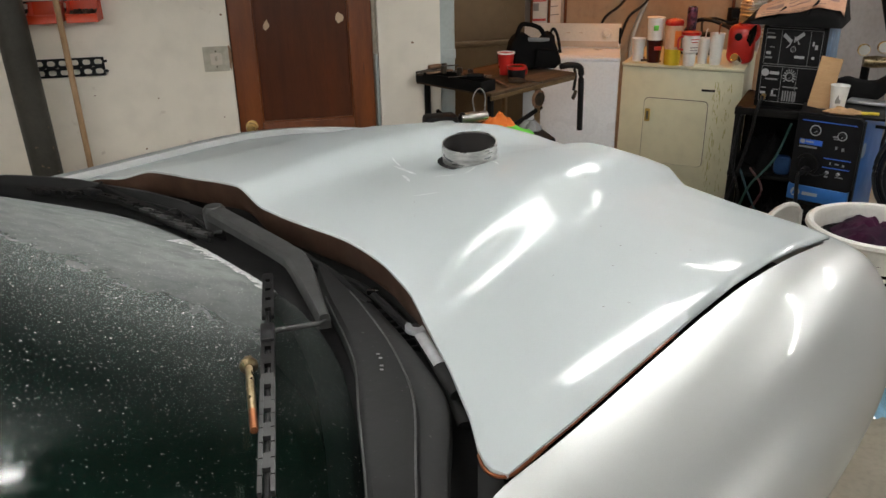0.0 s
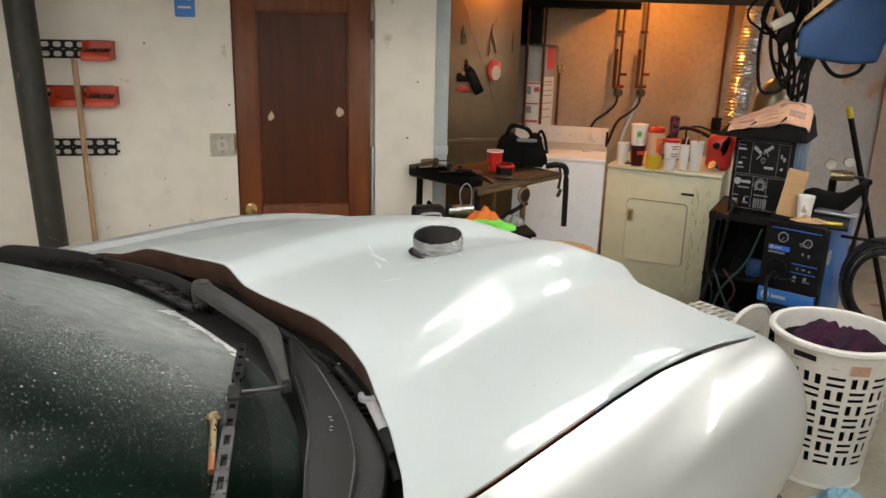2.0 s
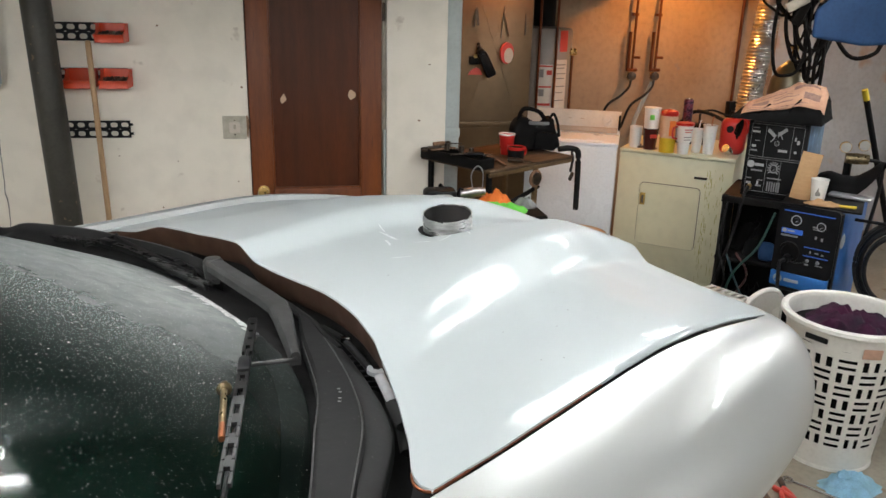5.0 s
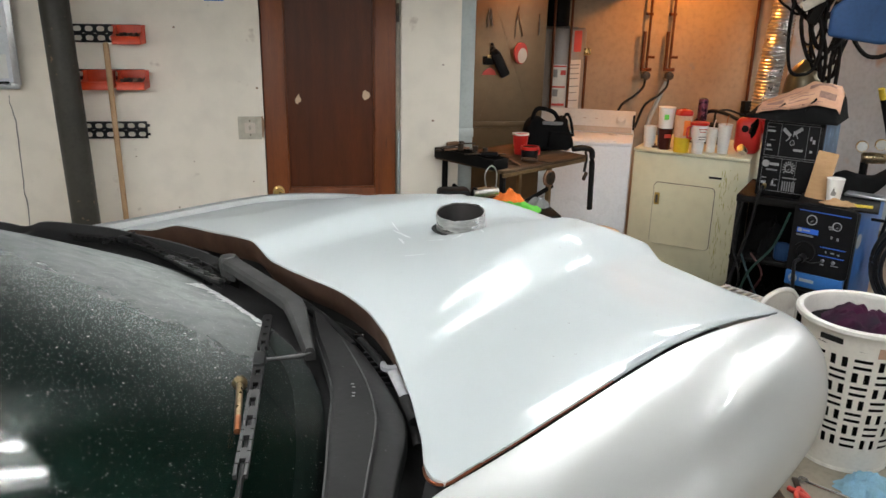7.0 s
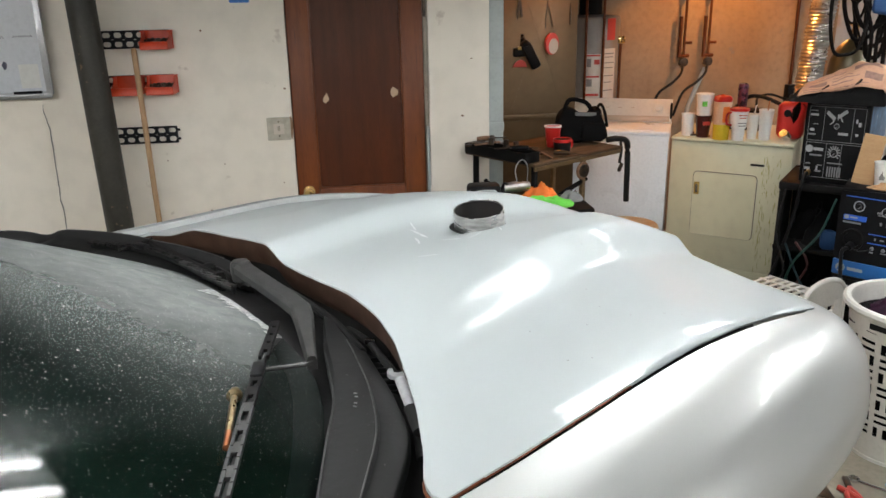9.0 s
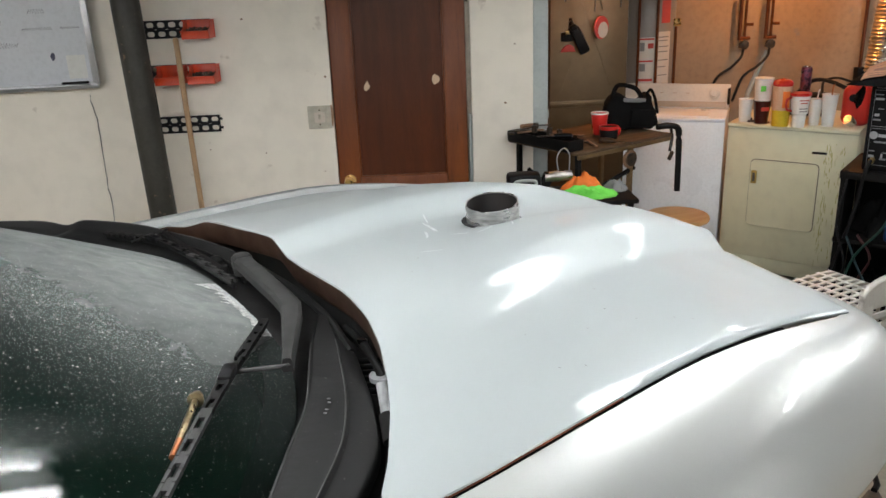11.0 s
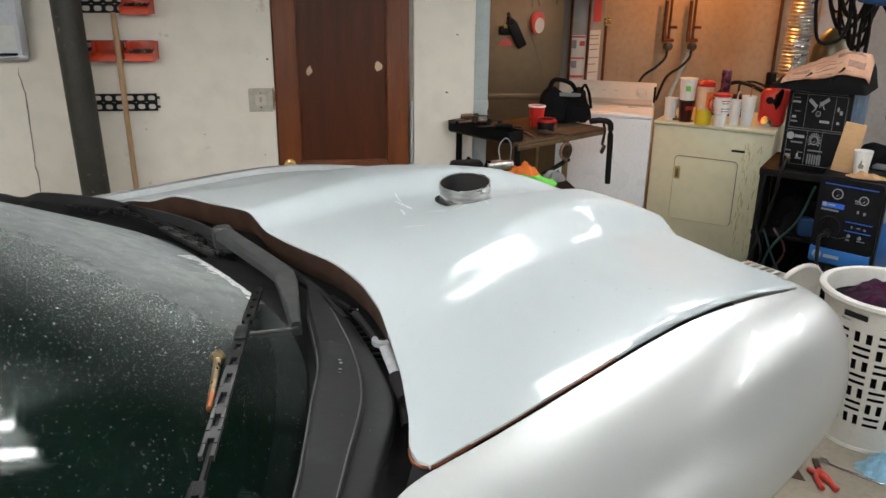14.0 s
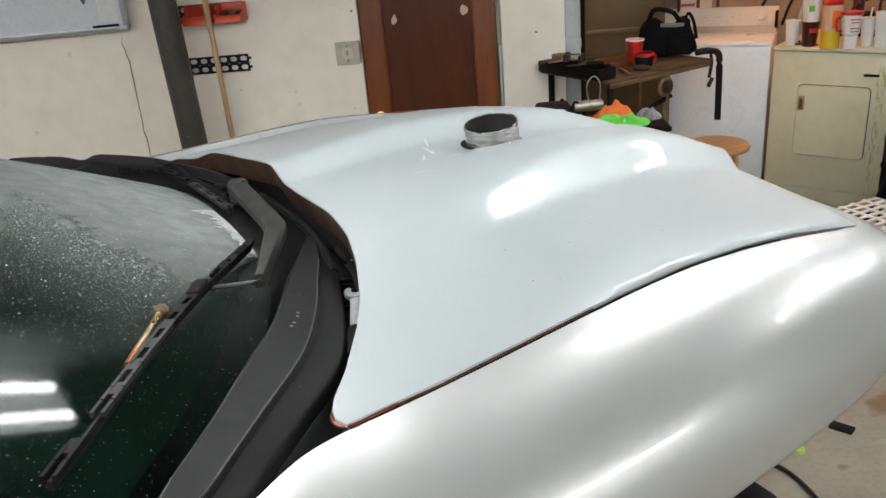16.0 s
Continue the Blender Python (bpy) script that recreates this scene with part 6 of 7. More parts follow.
part("grey_strap", box((0.015, -0.052, 0.155), (0.12, 0.012, 0.022), 0.005, (20, 4, 0)), M_CLOTHG, bag, "grey webbing strap")
part("handle", tube([(-0.10, -0.02, 0.15), (-0.085, -0.03, 0.215), (-0.055, -0.03, 0.235), (0.02, -0.03, 0.215), (0.06, -0.02, 0.17)], 0.012, 10), M_CLOTHB, bag)
part("strap_loop", tube([(0.085, -0.03, 0.18), (0.10, -0.045, 0.205), (0.125, -0.045, 0.16), (0.14, -0.05, 0.08)], 0.008, 8), M_CLOTHB, bag)
strap = thing("torch_cable", BT @ pose(0.745, 0.075, 0), "thick black cable hanging over the bench corner", "cable")
part("cable", tube([(-0.06, 0.03, 0.017), (-0.03, 0.018, 0.019), (0.0, 0.008, 0.019), (0.048, -0.015, 0.004), (0.058, -0.022, -0.06), (0.062, -0.026, -0.34)], 0.0165, 10), M_HOSE, strap)
part("clamp_cable", tube([(-0.02, -0.03, 0.006), (-0.035, -0.05, -0.03), (-0.055, -0.055, -0.10)], 0.008, 8), M_HOSE, strap)
part("clamp", box((-0.045, -0.055, -0.125), (0.02, 0.014, 0.05), 0.004, (0, 35, 0)), M_TOOL, strap, "steel clamp")
stool = thing("stool", pose(1.605, 3.77, 0, 0, 0, 20) @ Matrix.Diagonal((1, 1, 0.945, 1)), "round varnished wooden stool", "stool")
part("seat", lathe([(0, 0.60), (0.14, 0.60), (0.155, 0.608), (0.158, 0.62), (0.152, 0.632), (0.12, 0.635), (0, 0.63)], 36), M_PINE, stool)
for a in range(4):
    x, y = math.cos(a * math.pi / 2 + 0.4), math.sin(a * math.pi / 2 + 0.4)
    part("leg", tube([(0.10 * x, 0.10 * y, 0.605), (0.165 * x, 0.165 * y, 0.0)], 0.015, 10, False), M_PINE, stool)
for a, z in ((0, 0.2), (1, 0.25)):
    x, y = math.cos(a * math.pi / 2 + 0.4) * 0.143, math.sin(a * math.pi / 2 + 0.4) * 0.143
    part("rung", tube([(x, y, z), (-x, -y, z)], 0.009, 8, False), M_PINE, stool)
# cart with rags in front of the bench
cart = thing("tool_cart", pose(0.98, 3.42, 0), "low dark steel cart behind the car nose", "cart")
part("top", box((0, 0, 0.82), (0.56, 0.30, 0.02), 0.004), M_BLACKM, cart)
for x in (-0.25, 0.25):
    for y in (-0.12, 0.12):
        part("leg", box((x, y, 0.405), (0.025, 0.025, 0.81), 0.003), M_BLACKM, cart)
part("shelf", box((0, 0, 0.3), (0.54, 0.28, 0.015), 0.003), M_BLACKM, cart)
CT = pose(0.98, 3.42, 0.831)
cs = thing("plastic_case", CT @ pose(-0.20, 0.02, 0), "dark grey plastic case with a pale handle", "case")
part("body", box((0, 0, 0.05), (0.15, 0.10, 0.10), 0.018), M_BLACK, cs)
part("handle", tube([(-0.045, -0.056, 0.045), (-0.04, -0.062, 0.075), (0.04, -0.062, 0.075), (0.045, -0.056, 0.045)], 0.007, 8), M_GREYPAINT, cs, "grey handle")
sp = thing("spray_gun", CT @ pose(-0.04, 0.03, 0, 0, 0, 12), "silver and black spray gun with a wire hook", "spray gun")
part("body", lathe([(0, -0.07), (0.022, -0.07), (0.026, 0.0), (0.02, 0.06), (0, 0.065)], 16, (0, 0, 0.075), Euler((0, radians(90), 0)).to_matrix().to_4x4()), M_STEEL, sp)
part("grip", box((-0.065, 0, 0.05), (0.05, 0.03, 0.10), 0.01, (0, 25, 0)), M_BLACK, sp)
part("hook", tube([(0.0, 0, 0.09), (-0.01, 0, 0.16), (0.02, 0, 0.20), (0.05, 0, 0.17), (0.05, 0, 0.09)], 0.0028, 8), M_ALU, sp)
single("orange_glove", crumple(0.19, 0.11, 0.085, 3.0, 20), M_ORANGE, CT @ pose(0.075, 0.06, 0.0), "bright orange work glove", "glove")
single("green_rag", crumple(0.28, 0.15, 0.055, 7.0, 20), M_GREEN, CT @ pose(0.07, -0.06, 0), "bright green crumpled rag", "rag")
single("grey_glove", crumple(0.12, 0.10, 0.06, 12.0, 16), M_CLOTHG, CT @ pose(0.215, 0.02, 0), "grey knitted work glove", "glove")

# ---- welders ----
rack = thing("steel_rack", pose(2.29, 3.50, 0, 0, 0, -40) @ Matrix.Diagonal((0.88, 0.9, 1, 1)), "black steel rack carrying the upper welder", "rack")
for x in (0.0, 0.40):
    for y in (0.0, 0.44):
        part("upright", box((x, y, 0.43), (0.03, 0.03, 0.86), 0.003), M_BLACKM, rack)
for z in (0.845, 0.52, 0.14):
    part("shelf", box((0.2, 0.22, z), (0.44, 0.48, 0.022), 0.004), M_BLACKM, rack)
# back sheet added to paint the shade inside the rack
part("back_panel", box((0.2, 0.462, 0.43), (0.43, 0.006, 0.82), 0.002), M_BLACKM, rack, "black back sheet added for the darkness inside the rack")
part("side_sheet", box((-0.018, 0.22, 0.43), (0.005, 0.41, 0.82), 0.002), M_BLACKM, rack, "black sheet side")
part("front_bar", box((0.2, -0.018, 0.838), (0.44, 0.014, 0.036), 0.003), M_BLACKM, rack)
for k, (mat, pts) in enumerate(((M_HOSE, [(0.02, -0.03, 0.82), (0.0, -0.05, 0.6), (0.06, -0.06, 0.42), (0.02, -0.05, 0.2), (0.12, -0.04, 0.02)]), (plain("green_hose", (0.006, 0.040, 0.030), 0.5), [(0.28, -0.03, 0.80), (0.22, -0.05, 0.62), (0.10, -0.06, 0.45), (0.05, -0.05, 0.2), (0.1, -0.03, 0.02)]),
                                 (plain("teal_hose", (0.006, 0.030, 0.038), 0.5), [(0.05, -0.03, 0.55), (0.12, -0.05, 0.42), (0.20, -0.06, 0.3), (0.28, -0.05, 0.16), (0.2, -0.04, 0.02)]), (plain("dark_red_hose", (0.045, 0.010, 0.010), 0.5), [(0.10, -0.02, 0.56), (0.18, -0.05, 0.46), (0.12, -0.05, 0.30), (0.2, -0.03, 0.15)]))):
    part("hose", tube(pts, 0.0065, 8), mat, rack)
single("rolled_tarp", crumple(0.34, 0.34, 0.20, 21.0, 18), M_CLOTHB, pose(2.29, 3.50, 0, 0, 0, -40) @ Matrix.Diagonal((0.85, 0.85, 1, 1)) @ pose(0.2, 0.22, 0.532), "dark cloth bundle on the rack shelf", "bundle")
single("blue_bottle", box((0, 0, 0.05), (0.09, 0.06, 0.10), 0.025), M_BLUEPAIL, pose(2.29, 3.50, 0, 0, 0, -40) @ Matrix.Diagonal((0.85, 0.85, 1, 1)) @ pose(0.27, 0.02, 0.532), "blue plastic bottle on the rack shelf", "bottle")
single("rolled_sack", crumple(0.36, 0.36, 0.22, 33.0, 18), M_CLOTHB, pose(2.29, 3.50, 0, 0, 0, -40) @ Matrix.Diagonal((0.85, 0.85, 1, 1)) @ pose(0.2, 0.22, 0.152), "dark cable bundle on the lowest shelf", "bundle")


def dial(parent, x, z, r, y=0.0, ticks=0):
    part("dial_ring", lathe([(r * 0.82, 0), (r, 0), (r, 0.002), (r * 0.82, 0.002)], 26, (x, y, z), Euler((radians(90), 0, 0)).to_matrix().to_4x4(), True), M_MARK, parent)
    part("knob", lathe([(0, 0), (r * 0.5, 0), (r * 0.45, 0.014), (0, 0.016)], 18, (x, y, z), Euler((radians(90), 0, 0)).to_matrix().to_4x4()), M_BLACK, parent)
    part("pointer", box((x + r * 0.15, y - 0.017, z - r * 0.15), (r * 0.12, 0.002, r * 0.55), 0, (0, 45, 0)), M_MARK, parent)
    for k in range(ticks):
        a = radians(-40 + 260 * k / max(1, ticks - 1))
        part("tick", box((x + 1.4 * r * math.cos(a), y - 0.001, z + 1.4 * r * math.sin(a)), (0.004, 0.002, 0.013), 0, (0, 90 - math.degrees(a), 0)), M_MARK, parent)


def bars(parent, x0, x1, z, h, mat, y=-0.0012):
    part("printed_bar", box(((x0 + x1) / 2, y, z), (x1 - x0, 0.0016, h)), mat, parent)


def outline(parent, x0, x1, z0, z1, w=0.0022, mat=None):
    bm = bmesh.new()
    for c, s in ((((x0 + x1) / 2, z0), (x1 - x0, w)), (((x0 + x1) / 2, z1), (x1 - x0, w)), ((x0, (z0 + z1) / 2), (w, z1 - z0)), ((x1, (z0 + z1) / 2), (w, z1 - z0))):
        add_box(bm, (c[0], -0.0012, c[1]), (s[0], 0.0016, s[1]))
    part("printed_frame", bm, mat or M_GREYMARK, parent)


# upper welder, 0.36 wide
uw = thing("welding_machine", pose(2.365, 3.50, 0.857, 0, 0, -46) @ Matrix.Diagonal((0.79, 0.85, 0.98, 1)), "black welding machine with printed dials and blue side", "welder", "welding machines")
part("front", box((0.18, 0.005, 0.195), (0.36, 0.03, 0.39), 0.008), M_BLACK, uw)
part("case", box((0.18, 0.235, 0.195), (0.355, 0.43, 0.385), 0.006), M_WORNBLUE, uw, "worn grey-blue painted case")
part("top_cover", box((0.18, 0.235, 0.392), (0.36, 0.44, 0.012), 0.004), M_BLACKM, uw)
face = part("control_face", box((0.18, -0.0115, 0.20), (0.33, 0.003, 0.36), 0.001), M_BLACK, uw)
face.location = (0, 0, 0)
fz = part("face_print", box((0.18, -0.0128, 0.385), (0.30, 0.0016, 0.002)), M_GREYMARK, uw)
sub = new("print_group")
sub.parent = uw
sub.location = (0, -0.0130, 0)
tagged(sub, "white printed markings")
outline(sub, 0.025, 0.335, 0.21, 0.375)
outline(sub, 0.11, 0.27, 0.21, 0.375)
outline(sub, 0.14, 0.335, 0.03, 0.20)
outline(sub, 0.025, 0.225, 0.03, 0.20)
for x0, z0, rot in ((0.125, 0.335, 35), (0.19, 0.345, -35)):
    part("printed_plate", box((x0 + 0.02, -0.0014, z0), (0.055, 0.0018, 0.018), 0, (0, rot, 0)), M_MARK, sub)
for x0, z0, rot in ((0.165, 0.315, 30), (0.185, 0.33, 0), (0.205, 0.32, -30), (0.155, 0.30, 50)):
    part("printed_stroke", box((x0, -0.0014, z0), (0.005, 0.0018, 0.028), 0, (0, rot, 0)), M_MARK, sub)
dial(sub, 0.183, 0.285, 0.014)
dial(sub, 0.185, 0.155, 0.022, 0.0, 12)
part("logo_badge", add_plate(bmesh.new(), [(x * 1.25, z) for x, z in disc(0.036, 0.168, 0.018)], -0.002), M_MARK, sub, "white oval badge")
bars(sub, 0.07, 0.125, 0.168, 0.014, M_MARK)
bars(sub, 0.05, 0.12, 0.138, 0.008, M_GREYMARK)
for x0, x1, z, h in ((0.03, 0.07, 0.355, 0.004), (0.03, 0.075, 0.335, 0.010), (0.05, 0.08, 0.29, 0.004), (0.035, 0.06, 0.262, 0.012), (0.03, 0.07, 0.24, 0.008), (0.195, 0.25, 0.25, 0.012), (0.285, 0.295, 0.315, 0.02), (0.30, 0.315, 0.30, 0.02), (0.29, 0.305, 0.25, 0.012), (0.03, 0.06, 0.095, 0.006), (0.03, 0.06, 0.07, 0.012), (0.09, 0.125, 0.06, 0.008), (0.095, 0.105, 0.075, 0.02), (0.10, 0.13, 0.09, 0.004)):
    bars(sub, x0, x1, z, h, M_MARK if h > 0.008 else M_GREYMARK)
for k in range(6):
    bars(sub, 0.158 + 0.014 * k, 0.166 + 0.014 * k, 0.062, 0.05, M_GREYMARK)
bars(sub, 0.155, 0.24, 0.105, 0.006, M_GREYMARK)
part("cable_socket", lathe([(0, 0), (0.016, 0), (0.014, 0.03), (0, 0.03)], 14, (0.055, -0.012, 0.05), Euler((radians(90), 0, 0)).to_matrix().to_4x4()), M_BRASS, uw)
part("lead", tube([(0.055, -0.04, 0.05), (0.05, -0.07, 0.03), (0.035, -0.075, -0.05), (0.02, -0.07, -0.15), (-0.03, -0.07, -0.35), (-0.10, -0.08, -0.55), (-0.24, -0.06, -0.76), (-0.40, -0.02, -0.845)], 0.011, 8), M_HOSE, uw, "black lead")
part("carry_bar", tube([(0.05, 0.02, 0.40), (0.06, 0.0, 0.425), (0.24, 0.0, 0.425), (0.25, 0.02, 0.40)], 0.006, 8, False), M_TOOL, uw)
UT = pose(2.30, 3.485, 1.249, 0, 0, -40)


def jacket_top(x, y):
    """Height of the folded jacket, x along the welder and y away from its front, both from 0 to 1."""
    edge = max(0.0, 1 - abs(2 * x - 1) ** 5) ** 0.5 * max(0.0, 1 - abs(2 * y - 1) ** 4) ** 0.5
    return edge * (0.055 + 0.105 * ease(x / 0.8)) * (0.52 + 0.70 * ease(y / 0.8)) * (1 + 0.16 * noise.noise(Vector((3 * x, 5 * y, 4.0))) + 0.10 * noise.noise(Vector((9 * x, 4 * y, 1.0))))


JW, JD = 0.50, 0.36
bm = bmesh.new()
grid_mesh(bm, [[(JW * i / 30, JD * j / 22, jacket_top(i / 30, j / 22)) for j in range(23)] for i in range(31)])
grid_mesh(bm, [[(JW * (0.03 + 0.94 * i / 30), JD * (0.03 + 0.94 * j / 22), 0.0) for j in (22, 0)] for i in (0, 30)])
jk = thing("black_jacket", UT @ pose(-0.055, -0.03, 0, 0, 0, -4) @ Matrix.Diagonal((0.86, 0.95, 0.95, 1)), "folded black jacket lying on the welder", "jacket")
part("cloth", bm, M_CLOTHB, jk, "", 70)
for x in (0.30, 0.62):
    part("fold", tube([(JW * (x + 0.02 * k), JD * (0.01 + 0.05 * k), jacket_top(x + 0.02 * k, 0.01 + 0.05 * k) + 0.001) for k in range(1, 6)], 0.007, 8), M_CLOTHB, jk)
single("hanging_sleeve", crumple(0.10, 0.14, 0.03, 17.0, 16), M_CLOTHB, pose(2.30, 3.485, 1.08, 0, 0, -42) @ pose(-0.01, 0.10, 0.10, 0, -82, 0), "black sleeve hanging down the welder side", "sleeve")


def news_point(x, y, up=0.0):
    """A point of the newspaper that lies over the jacket, its far corner curled up."""
    jx, jy = 0.13 + 0.86 * x - 0.05 * y, 0.04 + 0.66 * y + 0.10 * x
    curl = 0.02 * ease((x - 0.86) / 0.14)
    return (JW * jx, JD * jy, jacket_top(min(jx, 0.93), max(0.22, jy)) + 0.006 + up + curl * (1 - 1.6 * ease((x - 0.94) / 0.06)) - 0.016 * ease((0.3 - y) / 0.3) + 0.004 * math.sin(9 * x + 3 * y))


news = thing("newspaper", UT @ pose(-0.055, -0.03, 0, 0, 0, -4) @ Matrix.Diagonal((0.86, 0.95, 0.95, 1)), "folded pinkish newspaper lying on the jacket", "newspaper")
bm = bmesh.new()
grid_mesh(bm, [[news_point(i / 20, j / 12) for j in range(13)] for i in range(21)])
grid_mesh(bm, [[news_point(i / 20, j / 12, -0.004) for j in range(13)] for i in range(21)])
part("sheet", bm, M_NEWS, news, "", 60)
for x0, x1, y0, y1 in ((0.06, 0.36, 0.05, 0.10), (0.05, 0.30, 0.16, 0.19), (0.42, 0.72, 0.06, 0.09), (0.40, 0.78, 0.14, 0.17), (0.10, 0.30, 0.28, 0.46), (0.36, 0.60, 0.26, 0.29), (0.36, 0.66, 0.36, 0.39), (0.36, 0.58, 0.46, 0.49), (0.72, 0.92, 0.24, 0.48), (0.10, 0.50, 0.60, 0.64), (0.14, 0.44, 0.74, 0.78), (0.58, 0.90, 0.62, 0.80)):
    bm = bmesh.new()
    grid_mesh(bm, [[news_point(x0 + (x1 - x0) * i / 6, y0 + (y1 - y0) * j / 3, 0.0012) for j in range(4)] for i in range(7)])
    part("printed_block", bm, M_NEWSINK, news, "faded illegible print")

# lower welder
lw = thing("welding_machine", pose(2.40, 3.19, 0.24, 0, 0, -52) @ Matrix.Diagonal((0.67, 0.80, 0.70, 1)), "blue and black wire-feed welding machine on the floor", "welder", "welding machines")
part("case", box((0.20, 0.31, 0.49), (0.395, 0.56, 0.86), 0.008), M_WELDBLUE, lw, "blue painted case")
part("front_moulding", add_plate(bmesh.new(), rounded(0.20, 0.69, 0.41, 0.48, 0.035), 0.05, pose(0, -0.01, 0)), M_BLACK, lw, "black plastic front")
part("side_trim", box((0.40, 0.03, 0.5), (0.02, 0.05, 0.82), 0.006), M_BLACK, lw)
part("blue_band", box((0.195, -0.002, 0.40), (0.39, 0.03, 0.10), 0.004), M_WELDBLUE, lw, "blue lower band")
part("louvre_panel", box((0.195, 0.004, 0.20), (0.39, 0.02, 0.28), 0.004), M_BLACKM, lw)
for k in range(7):
    part("louvre", box((0.195, -0.010, 0.09 + 0.038 * k), (0.36, 0.012, 0.014), 0.003, (25, 0, 0)), M_BLACKM, lw)
part("cart_base", box((0.20, 0.31, -0.145), (0.42, 0.60, 0.40), 0.01), M_BLACKM, lw, "black steel cart base")
sub = new("print_group")
sub.parent = lw
sub.location = (0, -0.0105, 0)
tagged(sub, "white and blue printed markings")
bars(sub, 0.03, 0.37, 0.885, 0.006, M_BAND)
bars(sub, 0.20, 0.37, 0.655, 0.006, M_BAND)
bars(sub, 0.20, 0.37, 0.595, 0.006, M_BAND)
bars(sub, 0.03, 0.175, 0.745, 0.034, M_BAND)
part("logo_badge", add_plate(bmesh.new(), [(x * 1.25, z) for x, z in disc(0.04, 0.747, 0.013)], -0.003), M_MARK, sub, "white oval badge")
bars(sub, 0.072, 0.12, 0.747, 0.010, M_MARK, -0.0022)
bars(sub, 0.03, 0.145, 0.712, 0.012, M_GREYMARK)
dial(sub, 0.12, 0.825, 0.036)
dial(sub, 0.29, 0.81, 0.030)
for x0, x1, z, h in ((0.235, 0.262, 0.80, 0.012), (0.24, 0.27, 0.785, 0.006), (0.26, 0.272, 0.73, 0.02), (0.30, 0.315, 0.725, 0.02), (0.24, 0.25, 0.625, 0.016), (0.275, 0.30, 0.625, 0.01), (0.32, 0.335, 0.62, 0.012), (0.29, 0.34, 0.54, 0.006), (0.22, 0.245, 0.535, 0.01)):
    bars(sub, x0, x1, z, h, M_GREYMARK)
part("cable_ring", lathe([(0.052, 0), (0.075, 0), (0.072, 0.02), (0.054, 0.02)], 26, (0.105, 0, 0.60), Euler((radians(90), 0, 0)).to_matrix().to_4x4(), True), M_BLACKM, sub)
part("torch_plug", lathe([(0, 0), (0.03, 0), (0.024, 0.05), (0, 0.055)], 16, (0.10, 0, 0.555), Euler((radians(90), 0, 0)).to_matrix().to_4x4()), M_BLACK, sub)
part("torch_cable", tube([(0.10, -0.05, 0.555), (0.08, -0.08, 0.54), (0.085, -0.085, 0.44), (0.10, -0.08, 0.25), (0.09, -0.06, 0.08)], 0.013, 10), M_HOSE, sub, "black torch cable")
part("thin_lead", tube([(0.12, -0.045, 0.56), (0.17, -0.05, 0.545), (0.22, -0.03, 0.555), (0.235, -0.012, 0.56)], 0.004, 6), M_HOSE, sub)
for x in (0.235, 0.305):
    part("terminal", lathe([(0, 0), (0.012, 0), (0.011, 0.012), (0, 0.014)], 14, (x, 0, 0.562), Euler((radians(90), 0, 0)).to_matrix().to_4x4()), M_GREYMARK, sub)
part("band_badge", add_plate(bmesh.new(), disc(0.055, 0.402, 0.030), -0.003, pose(0, -0.0075, 0)), M_MARK, sub, "white round badge")
part("band_badge_mark", add_plate(bmesh.new(), [(0.035, 0.385), (0.05, 0.425), (0.06, 0.425), (0.05, 0.385)], -0.003, pose(0, -0.0095, 0)), M_WELDBLUE, sub)
bars(sub, 0.10, 0.20, 0.40, 0.022, M_MARK, -0.0085)
part("side_badge", add_plate(bmesh.new(), disc(0.13, 0.70, 0.05), 0.003, pose(0.3985, 0, 0, 0, 0, 90) @ pose(0, -0.003, 0)), M_MARK, lw, "white round badge on the side")
LT = pose(2.39, 3.16, 0.884, 0, 0, -40) @ Matrix.Diagonal((0.80, 0.80, 1, 1))
wb2 = thing("board_top", LT @ pose(0.2, 0.2, 0), "dark board lying on the welder", "board")
part("board", box((0, 0, 0.006), (0.43, 0.40, 0.012), 0.003), M_BLACKM, wb2)
LT2 = LT @ pose(0, 0, 0.013)
pc = thing("paper_cup", LT2 @ pose(0.165, 0.13, 0), "white paper cup with a dark printed mark", "cup")
part("body", lathe(cup_profile(0.036, 0.049, 0.112), 26), M_CUP, pc)
part("mark", add_plate(bmesh.new(), [(-0.014, 0.035), (0.012, 0.035), (0.014, 0.05), (0.004, 0.055), (0.0, 0.075), (-0.008, 0.06), (-0.014, 0.05)], -0.003, pose(0.0, -0.0415, 0)), M_GREYINK, pc, "dark printed mark")
single("cardboard_flap", box((0, 0, 0.115), (0.115, 0.008, 0.23), 0.002), M_CARD, LT2 @ pose(0.065, 0.14, 0, -8, 9, 10), "bent brown cardboard piece", "cardboard")
gl = thing("work_glove", LT2 @ pose(0.20, 0.06, 0), "dirty tan leather glove on the welder", "glove")
part("leather", crumple(0.20, 0.11, 0.03, 51.0, 16), M_CARD, gl)
single("yellow_rod", tube([(0, 0, 0.006), (0.14, 0.02, 0.006)], 0.007, 8, False), M_YELLOWP, LT2 @ pose(0.24, 0.05, 0), "yellow plastic rod on the welder", "rod")
seat = thing("black_seat_pad", LT @ pose(0.30, 0.50, 0.001, 0, 0, -8), "curved black leather seat pad on the welder", "seat pad")
bm = bmesh.new()
top, under = [], []
